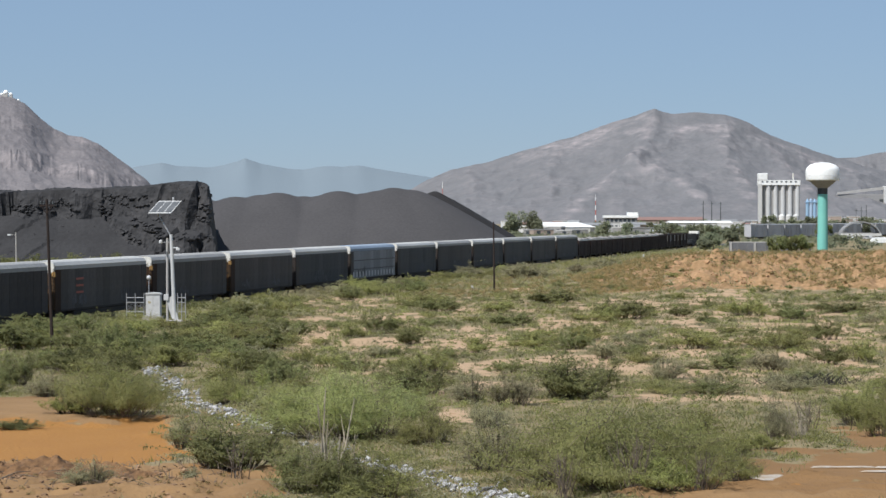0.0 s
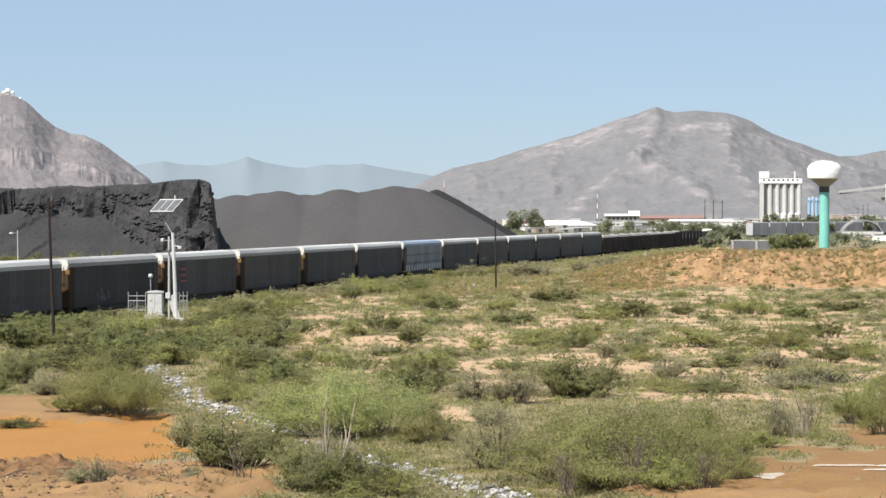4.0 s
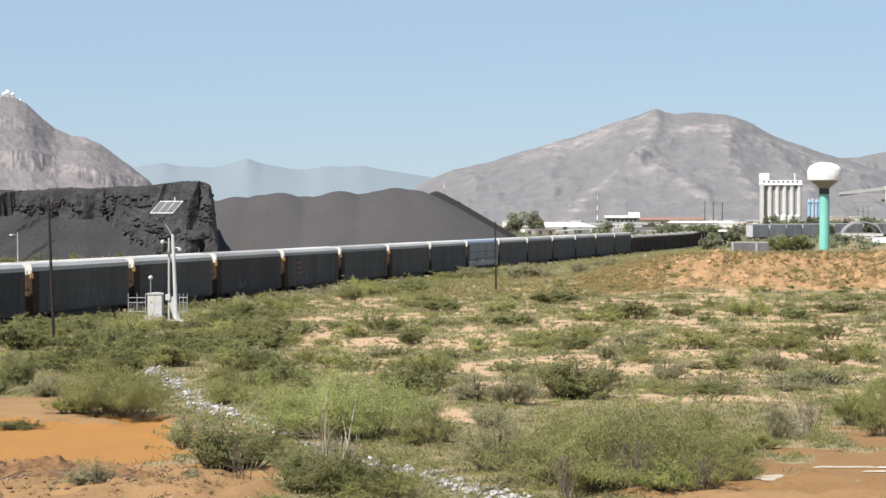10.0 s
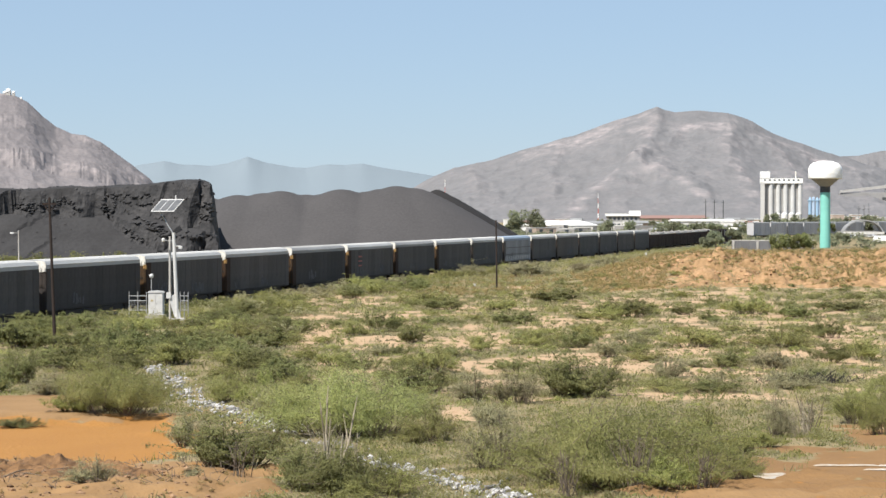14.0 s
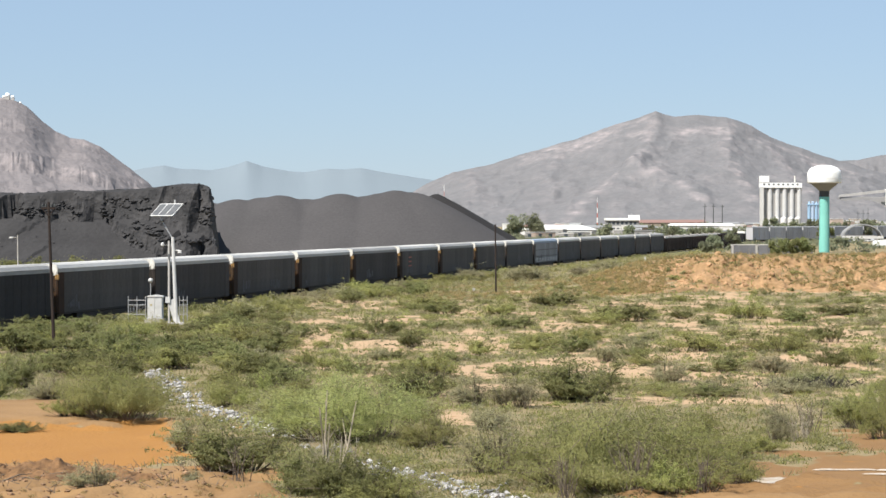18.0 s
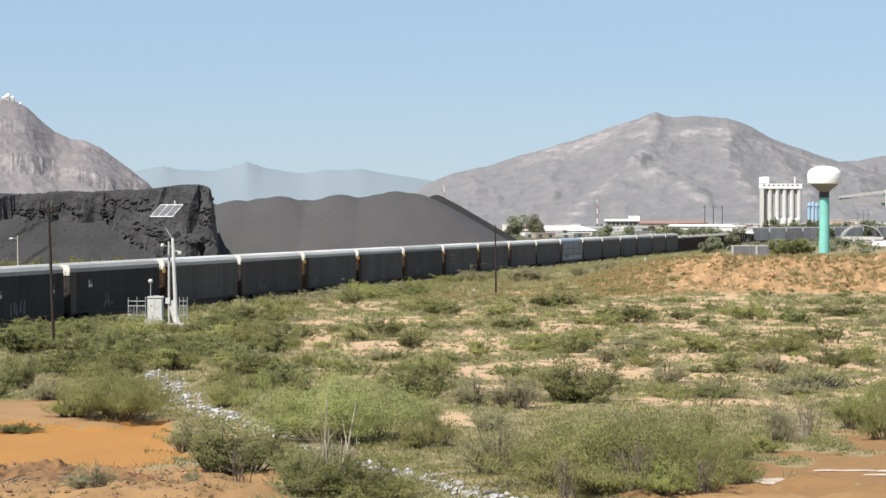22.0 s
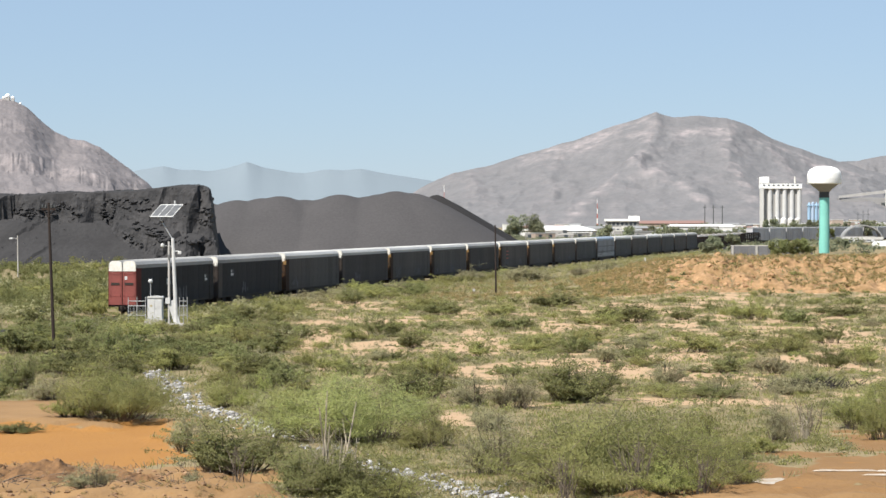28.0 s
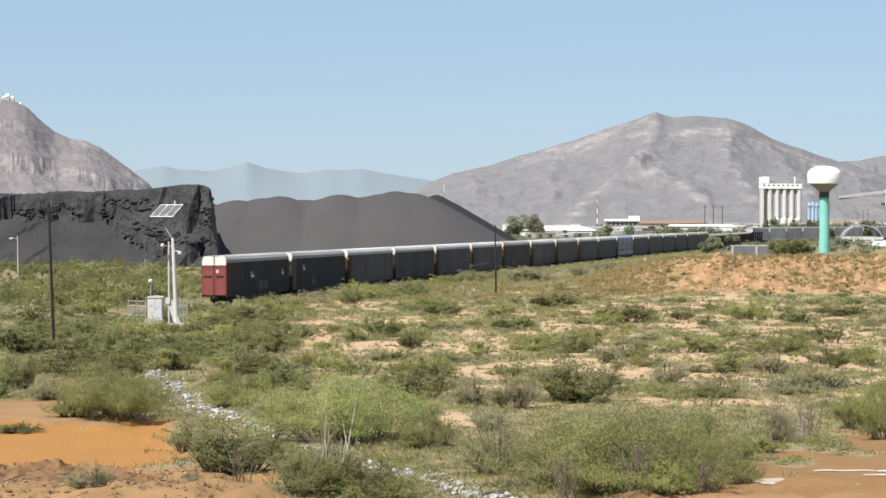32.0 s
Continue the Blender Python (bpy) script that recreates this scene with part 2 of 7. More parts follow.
M = {
    "panel": mat("dark_steel_panel", (0.046, 0.042, 0.041), (0.064, 0.057, 0.055), 0.75, 0.0, 0.4, 3, rand=0.15, spec=0.15),
    "panel_dark": mat("black_steel_panel", (0.024, 0.023, 0.024), (0.035, 0.033, 0.034), 0.75, 0.0, 0.4, 3, rand=0.15, spec=0.15),
    # wagons further ahead get paler panels: haze as colour, besides each wagon's own tone
    "panel_b": mat("lighter_steel_panel", (0.069, 0.063, 0.060), (0.092, 0.083, 0.079), 0.75, 0.0, 0.4, 3, rand=0.15, spec=0.15),
    "panel_c": mat("hazed_steel_panel", (0.062, 0.062, 0.064), (0.084, 0.081, 0.081), 0.75, 0.0, 0.4, 3, rand=0.12, spec=0.15),
    "panel_silver": mat("galvanised_panel", (0.155, 0.162, 0.18), (0.20, 0.205, 0.22), 0.6, 0.1, 0.5, 3, rand=0.2),
    "frame": mat("dark_underframe", (0.0219, 0.0197, 0.019), (0.0438, 0.0328, 0.0256), 0.7, 0.2, 1, 6),
    "roof_white": mat("galvanised_roof", (0.365, 0.365, 0.358), (0.277, 0.281, 0.281), 0.6, 0.1, 0.25, 3, mix=0.8, stretch=(0.3, 1, 1)),
    "roof_grey": mat("aged_roof", (0.263, 0.263, 0.259), (0.182, 0.182, 0.182), 0.6, 0.1, 0.25, 3, mix=0.8, stretch=(0.3, 1, 1)),
    "roof_blue": mat("blue_grey_roof", (0.205, 0.255, 0.325), (0.165, 0.205, 0.26), 0.55, 0.1, 0.3, 3),
    # red of the end doors, darkened for the side's shade
    "redbay": mat("shaded_red_bay", (0.10, 0.022, 0.018), (0.07, 0.02, 0.016), 0.75, 0, 0.9, 7, spec=0.15),
    "signal": mat("ochre_marker", (0.40, 0.235, 0.075), (0.25, 0.14, 0.05), 0.7, 0, 2, 9),
    # rust of the ends, darkened for the side's shade
    "bay": mat("shaded_rust_bay", (0.050, 0.026, 0.016), (0.03, 0.02, 0.016), 0.8, 0.0, 0.9, 7, spec=0.15),
    "hood": mat("white_hood", (0.68, 0.67, 0.62), (0.54, 0.51, 0.45), 0.55, 0, 0.8, 5),
    "rust": mat("rusty_end", (0.085, 0.042, 0.02), (0.05, 0.03, 0.018), 0.75, 0.1, 0.9, 7),
    "ochre": mat("ochre_end", (0.115, 0.062, 0.025), (0.06, 0.038, 0.021), 0.7, 0, 0.9, 7),
    "darkend": mat("dark_end", (0.0365, 0.0328, 0.0328), (0.0584, 0.0438, 0.0365), 0.7, 0, 0.9, 7),
    "reddoor": mat("red_end_door", (0.225, 0.06, 0.05), (0.15, 0.045, 0.038), 0.65, 0, 0.7, 8),
    "scrawl": mat("pale_scrawl", (0.115, 0.112, 0.118), (0.06, 0.058, 0.06), 0.8, 0, 1.2, 5),
    "placard": mat("white_placard", (0.547, 0.547, 0.547), (0.365, 0.365, 0.365), 0.6, 0, 4, 9),
    "redmark": mat("red_mark", (0.329, 0.0876, 0.0657), (0.256, 0.073, 0.0584), 0.6, 0, 4, 9),
    "steel": mat("rail_steel", (0.256, 0.219, 0.197), (0.146, 0.102, 0.073), 0.4, 0.8, 1, 8),
    "sleeper": mat("sleeper", (0.073, 0.0621, 0.0511), (0.117, 0.102, 0.0876), 0.9, 0, 1, 8, rand=0.2),
    "ballast": mat("ballast", (0.075, 0.066, 0.06), (0.045, 0.04, 0.038), 0.95, 0, 0.5, 14, bump=0.05),
    "gondola": mat("coal_wagon_black", (0.03, 0.0225, 0.021), (0.058, 0.038, 0.031), 0.75, 0.1, 0.5, 4, rand=0.3),
    "rim": mat("pale_rim", (0.62, 0.60, 0.57), (0.42, 0.39, 0.36), 0.6, 0.1, 1, 5),
    "coal": mat("black_coal", (0.0145, 0.0145, 0.016), (0.046, 0.044, 0.045), 0.8, 0, 0.14, 0.7, bump=0.8, spec=0.35),
    "coaldust": mat("grey_coal_dust", (0.044, 0.043, 0.044), (0.034, 0.033, 0.034), 0.95, 0, 0.12, 1.2, bump=0.25, spec=0.1),
    "drygrass": leafy("straw_yellow_grass", (0.345, 0.265, 0.108), (0.46, 0.375, 0.18)),
    "coke": mat("grey_coke_heap", (0.069, 0.0655, 0.0665), (0.057, 0.0545, 0.0555), 0.95, 0, 0.05, 1.6, bump=0.10, spec=0.1),
    "slack": mat("dark_coal_slack", (0.024, 0.023, 0.023), (0.032, 0.030, 0.030), 0.95, 0, 0.05, 1.6, bump=0.1, spec=0.1),
    "pole": mat("brown_timber_pole", (0.036, 0.023, 0.019), (0.022, 0.016, 0.013), 0.85, 0, 1, 8, stretch=(4, 4, 0.4)),
    "conc": mat("pale_concrete", (0.423, 0.409, 0.387), (0.329, 0.314, 0.292), 0.85, 0, 0.5, 6),
    "galv": mat("galvanised_steel", (0.402, 0.409, 0.416), (0.307, 0.307, 0.307), 0.5, 0.4, 2, 10),
    "white": mat("white_paint", (0.82, 0.82, 0.80), (0.68, 0.68, 0.66), 0.6, 0, 0.3, 3),
    "cell": mat("solar_cell", (0.075, 0.08, 0.088), (0.12, 0.122, 0.125), 0.6, 0, 2.5, 8, spec=0.15),
    "turq": mat("turquoise_paint", (0.20, 0.50, 0.43), (0.17, 0.44, 0.39), 0.6, 0, 0.15, 2),
    "dark": mat("dark_trim", (0.05, 0.06, 0.06), (0.07, 0.07, 0.07), 0.7),
    "bluesteel": mat("blue_steel", (0.235, 0.36, 0.50), (0.27, 0.40, 0.53), 0.6, 0, 0.3, 3),
    "palebluesteel": mat("pale_blue_steel", (0.365, 0.453, 0.569), (0.307, 0.402, 0.511), 0.6, 0, 0.3, 3),
    "wall_white": mat("white_wall", (0.60, 0.595, 0.575), (0.48, 0.47, 0.45), 0.85, 0, 0.1, 1.5, rand=0.15),
    "wall_grey": mat("grey_wall", (0.292, 0.285, 0.277), (0.234, 0.226, 0.219), 0.85, 0, 0.1, 1.5, rand=0.15),
    "wall_tan": mat("tan_wall", (0.365, 0.292, 0.241), (0.292, 0.234, 0.197), 0.85, 0, 0.1, 1.5, rand=0.15),
    "roof_red": mat("red_brown_roof", (0.248, 0.146, 0.124), (0.204, 0.131, 0.11), 0.85, 0, 0.1, 1.5),
    "glass": mat("dark_window", (0.04, 0.05, 0.06), (0.06, 0.07, 0.08), 0.15, 0, 1, 4),
    "greycar": mat("grey_boxcar", (0.34, 0.34, 0.355), (0.43, 0.425, 0.43), 0.65, 0.1, 0.2, 3, rand=0.2),
    "greyroof": mat("grey_boxcar_roof", (0.307, 0.307, 0.299), (0.219, 0.219, 0.219), 0.6, 0.1, 0.2, 3),
    "sheet": mat("grey_sheet_fence", (0.175, 0.175, 0.182), (0.131, 0.131, 0.139), 0.7, 0.2, 0.3, 3, rand=0.15),
    "redpaint": mat("mast_red", (0.402, 0.0949, 0.0657), (0.329, 0.073, 0.0584), 0.6),
    "wood": mat("grey_branch", (0.146, 0.117, 0.0876), (0.0949, 0.073, 0.0584), 0.9, 0, 2, 9),
    "deadwood": mat("pale_dead_branch", (0.36, 0.31, 0.23), (0.27, 0.23, 0.17), 0.9, 0, 2, 9),
    "leaf_a": leafy("olive_leaves", (0.235, 0.245, 0.082), (0.355, 0.352, 0.138)),
    "leaf_f": leafy("feathery_green_leaves", (0.262, 0.282, 0.10), (0.385, 0.395, 0.16)),
    "leaf_b": leafy("dark_olive_leaves", (0.162, 0.178, 0.07), (0.25, 0.255, 0.108)),
    "leaf_c": leafy("grey_green_leaves", (0.25, 0.24, 0.135), (0.365, 0.338, 0.20)),
    "leaf_d": leafy("yellow_green_leaves", (0.23, 0.25, 0.078), (0.34, 0.345, 0.125)),
    "leaf_e": leafy("deep_olive_leaves", (0.14, 0.155, 0.062), (0.218, 0.222, 0.094)),
    "ash": mat("pale_dusty_load", (0.34, 0.32, 0.30), (0.16, 0.15, 0.14), 0.95, 0, 0.5, 3, bump=0.1, spec=0.1),
    "grass": leafy("dry_grass", (0.225, 0.218, 0.092), (0.37, 0.33, 0.155)),
    "tree": leafy("tree_leaves", (0.195, 0.212, 0.132), (0.28, 0.292, 0.186)),
    "rubble": mat("pale_rubble", (0.40, 0.39, 0.38), (0.15, 0.145, 0.14), 0.8, 0, 1.5, 8, bump=0.03, island=0.5),
    "char": mat("charred_brush", (0.0219, 0.0204, 0.019), (0.0438, 0.0365, 0.0328), 0.9, 0, 2, 9),
    "earth": mat("orange_earth", (0.36, 0.222, 0.118), (0.165, 0.103, 0.045), 0.95, 0, 0.28, 1.8, bump=0.15),
    "clod": mat("earth_clod", (0.37, 0.225, 0.125), (0.25, 0.15, 0.075), 0.95, 0, 0.6, 5, bump=0.05, island=0.2),
    "darkclod": mat("soil_clod", (0.24, 0.15, 0.085), (0.16, 0.095, 0.055), 0.95, 0, 0.6, 5, island=0.35),
    "soilbank": mat("red_brown_soil", (0.205, 0.112, 0.05), (0.085, 0.047, 0.024), 0.95, 0, 0.9, 4.5, bump=0.1),
    "conc_white": mat("whitewashed_concrete", (0.53, 0.53, 0.52), (0.43, 0.43, 0.425), 0.8, 0, 0.2, 2),
    "salt": mat("white_salt_crust", (0.42, 0.39, 0.35), (0.29, 0.22, 0.15), 0.9, 0, 1, 6),
    # purple-grey haze over the near mountains is mixed into these scrub and rock colours
    "rock_near": hazed_hill_rock("hazed_hill_rock", (0.162, 0.148, 0.15), (0.292, 0.255, 0.25), (5.0, 1.0, 0.9)),
    "rock_right": hazed_hill_rock("hazed_scrub_rock", (0.148, 0.146, 0.15), (0.285, 0.252, 0.25), (1.6, 0.8, 2.2)),
    # distance haze painted as the range's own pale blue
    "rock_far": mat("hazed_far_range", (0.165, 0.20, 0.226), (0.168, 0.203, 0.229), 1.0, 0, 0.002, 0.01),
    "carpaint": mat("car_paint", (0.511, 0.511, 0.511), (0.438, 0.438, 0.438), 0.35, 0.1, 0.5, 3, rand=0.4),
    "sign_yellow": mat("faded_yellow_plate", (0.42, 0.36, 0.20), (0.34, 0.30, 0.19), 0.7, 0, 3, 9),
    "tyre": mat("tyre", (0.03, 0.03, 0.03)),
}


# ---- mesh tools
ICO = {}


def blades(name, c, u, v, material, tone=None):
    """Leaves as diamonds: centres c, half lengths u and half widths v, in arrays; tone: each leaf's shade of green."""
    co = np.stack((c - u, c + v, c + u, c - v), 1).reshape(-1, 3).astype(np.float32)
    n = len(c)
    me = bpy.data.meshes.new(name)
    me.vertices.add(4 * n)
    me.vertices.foreach_set("co", co.ravel())
    me.loops.add(4 * n)
    me.loops.foreach_set("vertex_index", np.arange(4 * n, dtype=np.int32))
    me.polygons.add(n)
    me.polygons.foreach_set("loop_start", np.arange(0, 4 * n, 4, dtype=np.int32))
    me.update(calc_edges=True)
    me.materials.append(material)
    if tone is not None:
        me.attributes.new("tone", "FLOAT", "FACE").data.foreach_set("value", np.asarray(tone, np.float32))
    return me


def unit(a):
    return a / np.maximum(np.linalg.norm(a, axis=1, keepdims=True), 1e-6)


def leaf_axes(rs, out, size, slim, up=0.45, loose=0.45):
    """Half length and half width of leaves that lie over a spray and face out of it."""
    k = len(out)
    n = unit(out + (0, 0, up) + rs.randn(k, 3) * loose)
    r = rs.randn(k, 3) * 0.8 + (0, 0, 1.3)
    u = unit(r - n * (r * n).sum(1, keepdims=True))
    v = np.cross(n, u) * size * slim * (0.75 + 0.5 * rs.rand(k, 1))
    return u * size * (0.6 + 0.8 * rs.rand(k, 1)), v


class Mesh:
    """Gathers boxes, tubes, prisms and leaves into one mesh."""

    def __init__(self):
        self.v, self.f, self.smooth = [], [], False

    def add(self, verts, faces):
        o = len(self.v)
        self.v += [tuple(p) for p in verts]
        self.f += [tuple(i + o for i in q) for q in faces]
        return self

    def box(self, x0, x1, y0, y1, z0, z1, c=0.0):
        """A box; c: chamfer along its long upright and top edges."""
        if c <= 0:
            return self.add([(x0, y0, z0), (x1, y0, z0), (x1, y1, z0), (x0, y1, z0), (x0, y0, z1), (x1, y0, z1), (x1, y1, z1), (x0, y1, z1)],
                            [(3, 2, 1, 0), (4, 5, 6, 7), (0, 1, 5, 4), (1, 2, 6, 5), (2, 3, 7, 6), (3, 0, 4, 7)])
        r = []
        for z, d in ((z0, 0), (z1 - c, 0), (z1, c)):
            a0, a1, b0, b1 = x0 + d, x1 - d, y0 + d, y1 - d
            r += [(a0 + c, b0, z), (a1 - c, b0, z), (a1, b0 + c, z), (a1, b1 - c, z), (a1 - c, b1, z), (a0 + c, b1, z), (a0, b1 - c, z), (a0, b0 + c, z)]
        fs = [tuple(range(7, -1, -1)), tuple(range(16, 24))]
        for k in (0, 8):
            fs += [(k + i, k + (i + 1) % 8, k + 8 + (i + 1) % 8, k + 8 + i) for i in range(8)]
        return self.add(r, fs)

    def tube(self, a, b, r0, r1=None, n=8):
        a, b = Vector(a), Vector(b)
        r1 = r0 if r1 is None else r1
        d = (b - a).normalized()
        u = d.orthogonal().normalized()
        w = d.cross(u)
        ring = [(math.cos(2 * math.pi * i / n), math.sin(2 * math.pi * i / n)) for i in range(n)]
        vs = [a + (u * c + w * s) * r0 for c, s in ring] + [b + (u * c + w * s) * r1 for c, s in ring]
        fs = [(i, (i + 1) % n, n + (i + 1) % n, n + i) for i in range(n)] + [tuple(range(n - 1, -1, -1)), tuple(range(n, 2 * n))]
        return self.add(vs, fs)

    def lathe(self, prof, n=20, cx=0.0, cy=0.0):
        """A turned body from (radius, height) pairs."""
        vs = [(cx + r * math.cos(2 * math.pi * i / n), cy + r * math.sin(2 * math.pi * i / n), z) for r, z in prof for i in range(n)]
        fs = [(k * n + i, k * n + (i + 1) % n, (k + 1) * n + (i + 1) % n, (k + 1) * n + i) for k in range(len(prof) - 1) for i in range(n)]
        fs += [tuple(range(n - 1, -1, -1)), tuple(range((len(prof) - 1) * n, len(prof) * n))]
        return self.add(vs, fs)

    def prism(self, poly, axis, a, b):
        """A polygon drawn in the plane across the axis ('x' or 'y'), pulled from a to b."""
        n = len(poly)
        put = (lambda p, t: (t, p[0], p[1])) if axis == "x" else (lambda p, t: (p[0], t, p[1]))
        vs = [put(p, a) for p in poly] + [put(p, b) for p in poly]
        fs = [(i, (i + 1) % n, n + (i + 1) % n, n + i) for i in range(n)] + [tuple(range(n - 1, -1, -1)), tuple(range(n, 2 * n))]
        return self.add(vs, fs)

    def blob(self, c, r, seed=0, rough=0.3, squash=1.0, fine=1):
        """A lumpy low-poly stone."""
        if fine not in ICO:
            bm = bmesh.new()
            bmesh.ops.create_icosphere(bm, subdivisions=fine, radius=1)
            ICO[fine] = [tuple(p.co) for p in bm.verts], [[q.index for q in f.verts] for f in bm.faces]
            bm.free()
        rr = random.Random(seed)
        vs = []
        for px, py, pz in ICO[fine][0]:
            k = r * (1 + rr.uniform(-rough, rough))
            vs.append((c[0] + px * k, c[1] + py * k, c[2] + pz * k * squash))
        return self.add(vs, ICO[fine][1])

    def data(self, name, material, smooth=False):
        me = bpy.data.meshes.new(name)
        me.from_pydata(self.v, [], self.f)
        me.materials.append(material)
        bm = bmesh.new()
        bm.from_mesh(me)
        bmesh.ops.recalc_face_normals(bm, faces=bm.faces)
        bm.to_mesh(me)
        bm.free()
        if smooth:
            me.polygons.foreach_set("use_smooth", [True] * len(me.polygons))
        me.update()
        return me


def part(name, mesh, material, parent=None, label="", smooth=False, at=None):
    """One mesh object under a thing or a part; mesh is a Mesh or ready mesh data."""
    data = mesh.data(name, material, smooth) if isinstance(mesh, Mesh) else mesh
    ob = new(name, data)
    if parent is not None:
        ob.parent = parent
    if at is not None:
        ob.matrix_basis = at
    if label:
        tagged(ob, label)
    return ob


def thing(name, label, category, m=None, group="", kind=""):
    ob = tagged(new(name), label, category, group, kind)
    if m is not None:
        ob.matrix_basis = m
    return ob


def sheet(name, xs, ys, zf, material, smooth=True):
    """A height field over the lines xs and ys; zf takes arrays."""
    gx, gy = np.meshgrid(xs, ys)
    gz = zf(gx, gy)
    co = np.stack((gx, gy, gz), -1).reshape(-1, 3)
    nx, ny = len(xs), len(ys)
    i = (np.arange(ny - 1)[:, None] * nx + np.arange(nx - 1)[None, :]).ravel()
    faces = np.stack((i, i + 1, i + nx + 1, i + nx), -1)
    me = bpy.data.meshes.new(name)
    me.from_pydata(co.tolist(), [], faces.tolist())
    me.materials.append(material)
    if smooth:
        me.polygons.foreach_set("use_smooth", [True] * len(me.polygons))
    me.update()
    return me, gx, gy, gz


TABLES = {}


def vnoise(x, y, s, seed=0):
    """Smooth value noise over arrays, about -1 to 1, wave length s."""
    if seed not in TABLES:
        TABLES[seed] = np.random.RandomState(seed).rand(64, 64) * 2 - 1
    tab = TABLES[seed]
    u, v = np.asarray(x) / s, np.asarray(y) / s
    i, j = np.floor(u).astype(int), np.floor(v).astype(int)
    a, b = u - i, v - j
    a, b = a * a * (3 - 2 * a), b * b * (3 - 2 * b)
    g = lambda p, q: tab[p % 64, q % 64]
    return (g(i, j) * (1 - a) + g(i + 1, j) * a) * (1 - b) + (g(i, j + 1) * (1 - a) + g(i + 1, j + 1) * a) * b


def fnoise(x, y, s, octaves=4, seed=0):
    return sum(vnoise(x, y, s / 2 ** k, seed + k) / 2 ** k for k in range(octaves)) / 1.6


# ---- the line of the track: a start, a heading and a slowly changing bend
def lay_track():
    ss = np.arange(-330.0, 1100.0, 0.5)
    u = np.clip(ss, -330, 900) / 400
    bend = 0.00014140 - 0.00024022 * u + 0.00010470 * u * u
    bend = np.where(ss < 0, 0.0001414, bend)
    ang = np.cumsum(bend) * 0.5
    zero = int(330 / 0.5)
    ang += 0.20187 - ang[zero]
    x, y = np.cumsum(np.sin(ang)) * 0.5, np.cumsum(np.cos(ang)) * 0.5
    # the fitted line is the near edge of the wagons; the rails lie half a wagon further left
    return ss, x - x[zero] - 38.198 - 1.5 * np.cos(ang), y - y[zero] + 213.50 + 1.5 * np.sin(ang), ang


TS, TX, TY, TA = lay_track()


def on_track(s, off=0.0):
    """Place and heading on the rails at arc length s; off: metres to the right."""
    x, y, a = np.interp(s, TS, TX), np.interp(s, TS, TY), np.interp(s, TS, TA)
    return float(x + off * math.cos(a)), float(y - off * math.sin(a)), float(a)


def car_pose(s0, length, base=0.7, off=0.0):
    """The pose of a wagon whose rear coupler is at s0: origin at its middle over the rails, x forward."""
    h = length * 0.5
    xa, ya, _ = on_track(s0 + h - length * base / 2, off)
    xb, yb, _ = on_track(s0 + h + length * base / 2, off)
    return Matrix.Translation(((xa + xb) / 2, (ya + yb) / 2, 0)) @ Matrix.Rotation(math.atan2(yb - ya, xb - xa), 4, "Z")


def track_gap(x, y):
    """Metres from the track's centre line, for arrays."""
    x, y = np.asarray(x, float), np.asarray(y, float)
    xc = np.interp(y, TY, TX)
    slope = np.interp(y, TY, np.cos(TA))
    return np.abs(x - xc) * slope


# ---- ground
# bare sandy patches: x, y, half width, half depth
BARE = ((-12.5, 232, 2.0, 6), (-10.6, 200, 1.2, 26), (-4.2, 191, 1.4, 4), (0.7, 186, 1.4, 6), (4.3, 187, 1.8, 6), (3.5, 162, 3.0, 4.5),
        (9.0, 163, 1.7, 4), (14.7, 215, 1.4, 5), (24.2, 253, 1.5, 5), (21.9, 223, 2.7, 5), (10.4, 168, 2.6, 3), (12.2, 155, 1.8, 6),
        (17.4, 171, 2.2, 4), (15.7, 150, 2.0, 4), (32.2, 232, 2.3, 6), (37.9, 246, 2.4, 7))
BARE_MORE = ((30.3, 200, 2.0, 5), (20.6, 153, 2.4, 3), (34.8, 210, 1.6, 7), (27.2, 161, 1.7, 5), (-16.9, 182, 1.6, 3), (-14, 186, 1.6, 3),
             (0.7, 117, 1.0, 6), (12.7, 131, 2.8, 3), (16, 130, 2.4, 2.4), (11.2, 320, 2.1, 6), (-9, 278, 2.0, 7))
CLAY = ((-19.4, 107.5, 7.1, 10.0), (-17.0, 101, 6.2, 7.5), (-21, 102, 6, 8), (-13.6, 99.5, 3.4, 6), (-14.2, 105.5, 4.0, 5))
DULL = ((15.0, 89.5, 6.0, 5.0), (12.6, 93.5, 3.0, 4.0), (16.6, 93.0, 4.4, 9), (21.5, 100, 4.0, 10), (19.8, 87, 5.0, 7))
TAN = ((-12.6, 93.6, 4.2, 3.2), (-17.5, 116, 5.0, 3.5), (-21.5, 124, 4.5, 8))
SOIL = ((-15.6, 85.5, 8.0, 6.5), (-19, 92, 8, 4.0), (-9.0, 88.0, 3.0, 6), (13, 84, 6, 5))


def spots(x, y, rows, seed):
    """1 inside any of the oval patches, with ragged rims."""
    best = np.zeros_like(x)
    wob = fnoise(x, y, 2.4, 4, seed) * 0.75
    for cx, cy, a, b in rows:
        d = np.hypot((x - cx) / a, (y - cy) / b) + wob
        best = np.maximum(best, np.clip((1.12 - d) * 3.5, 0, 1))
    return best


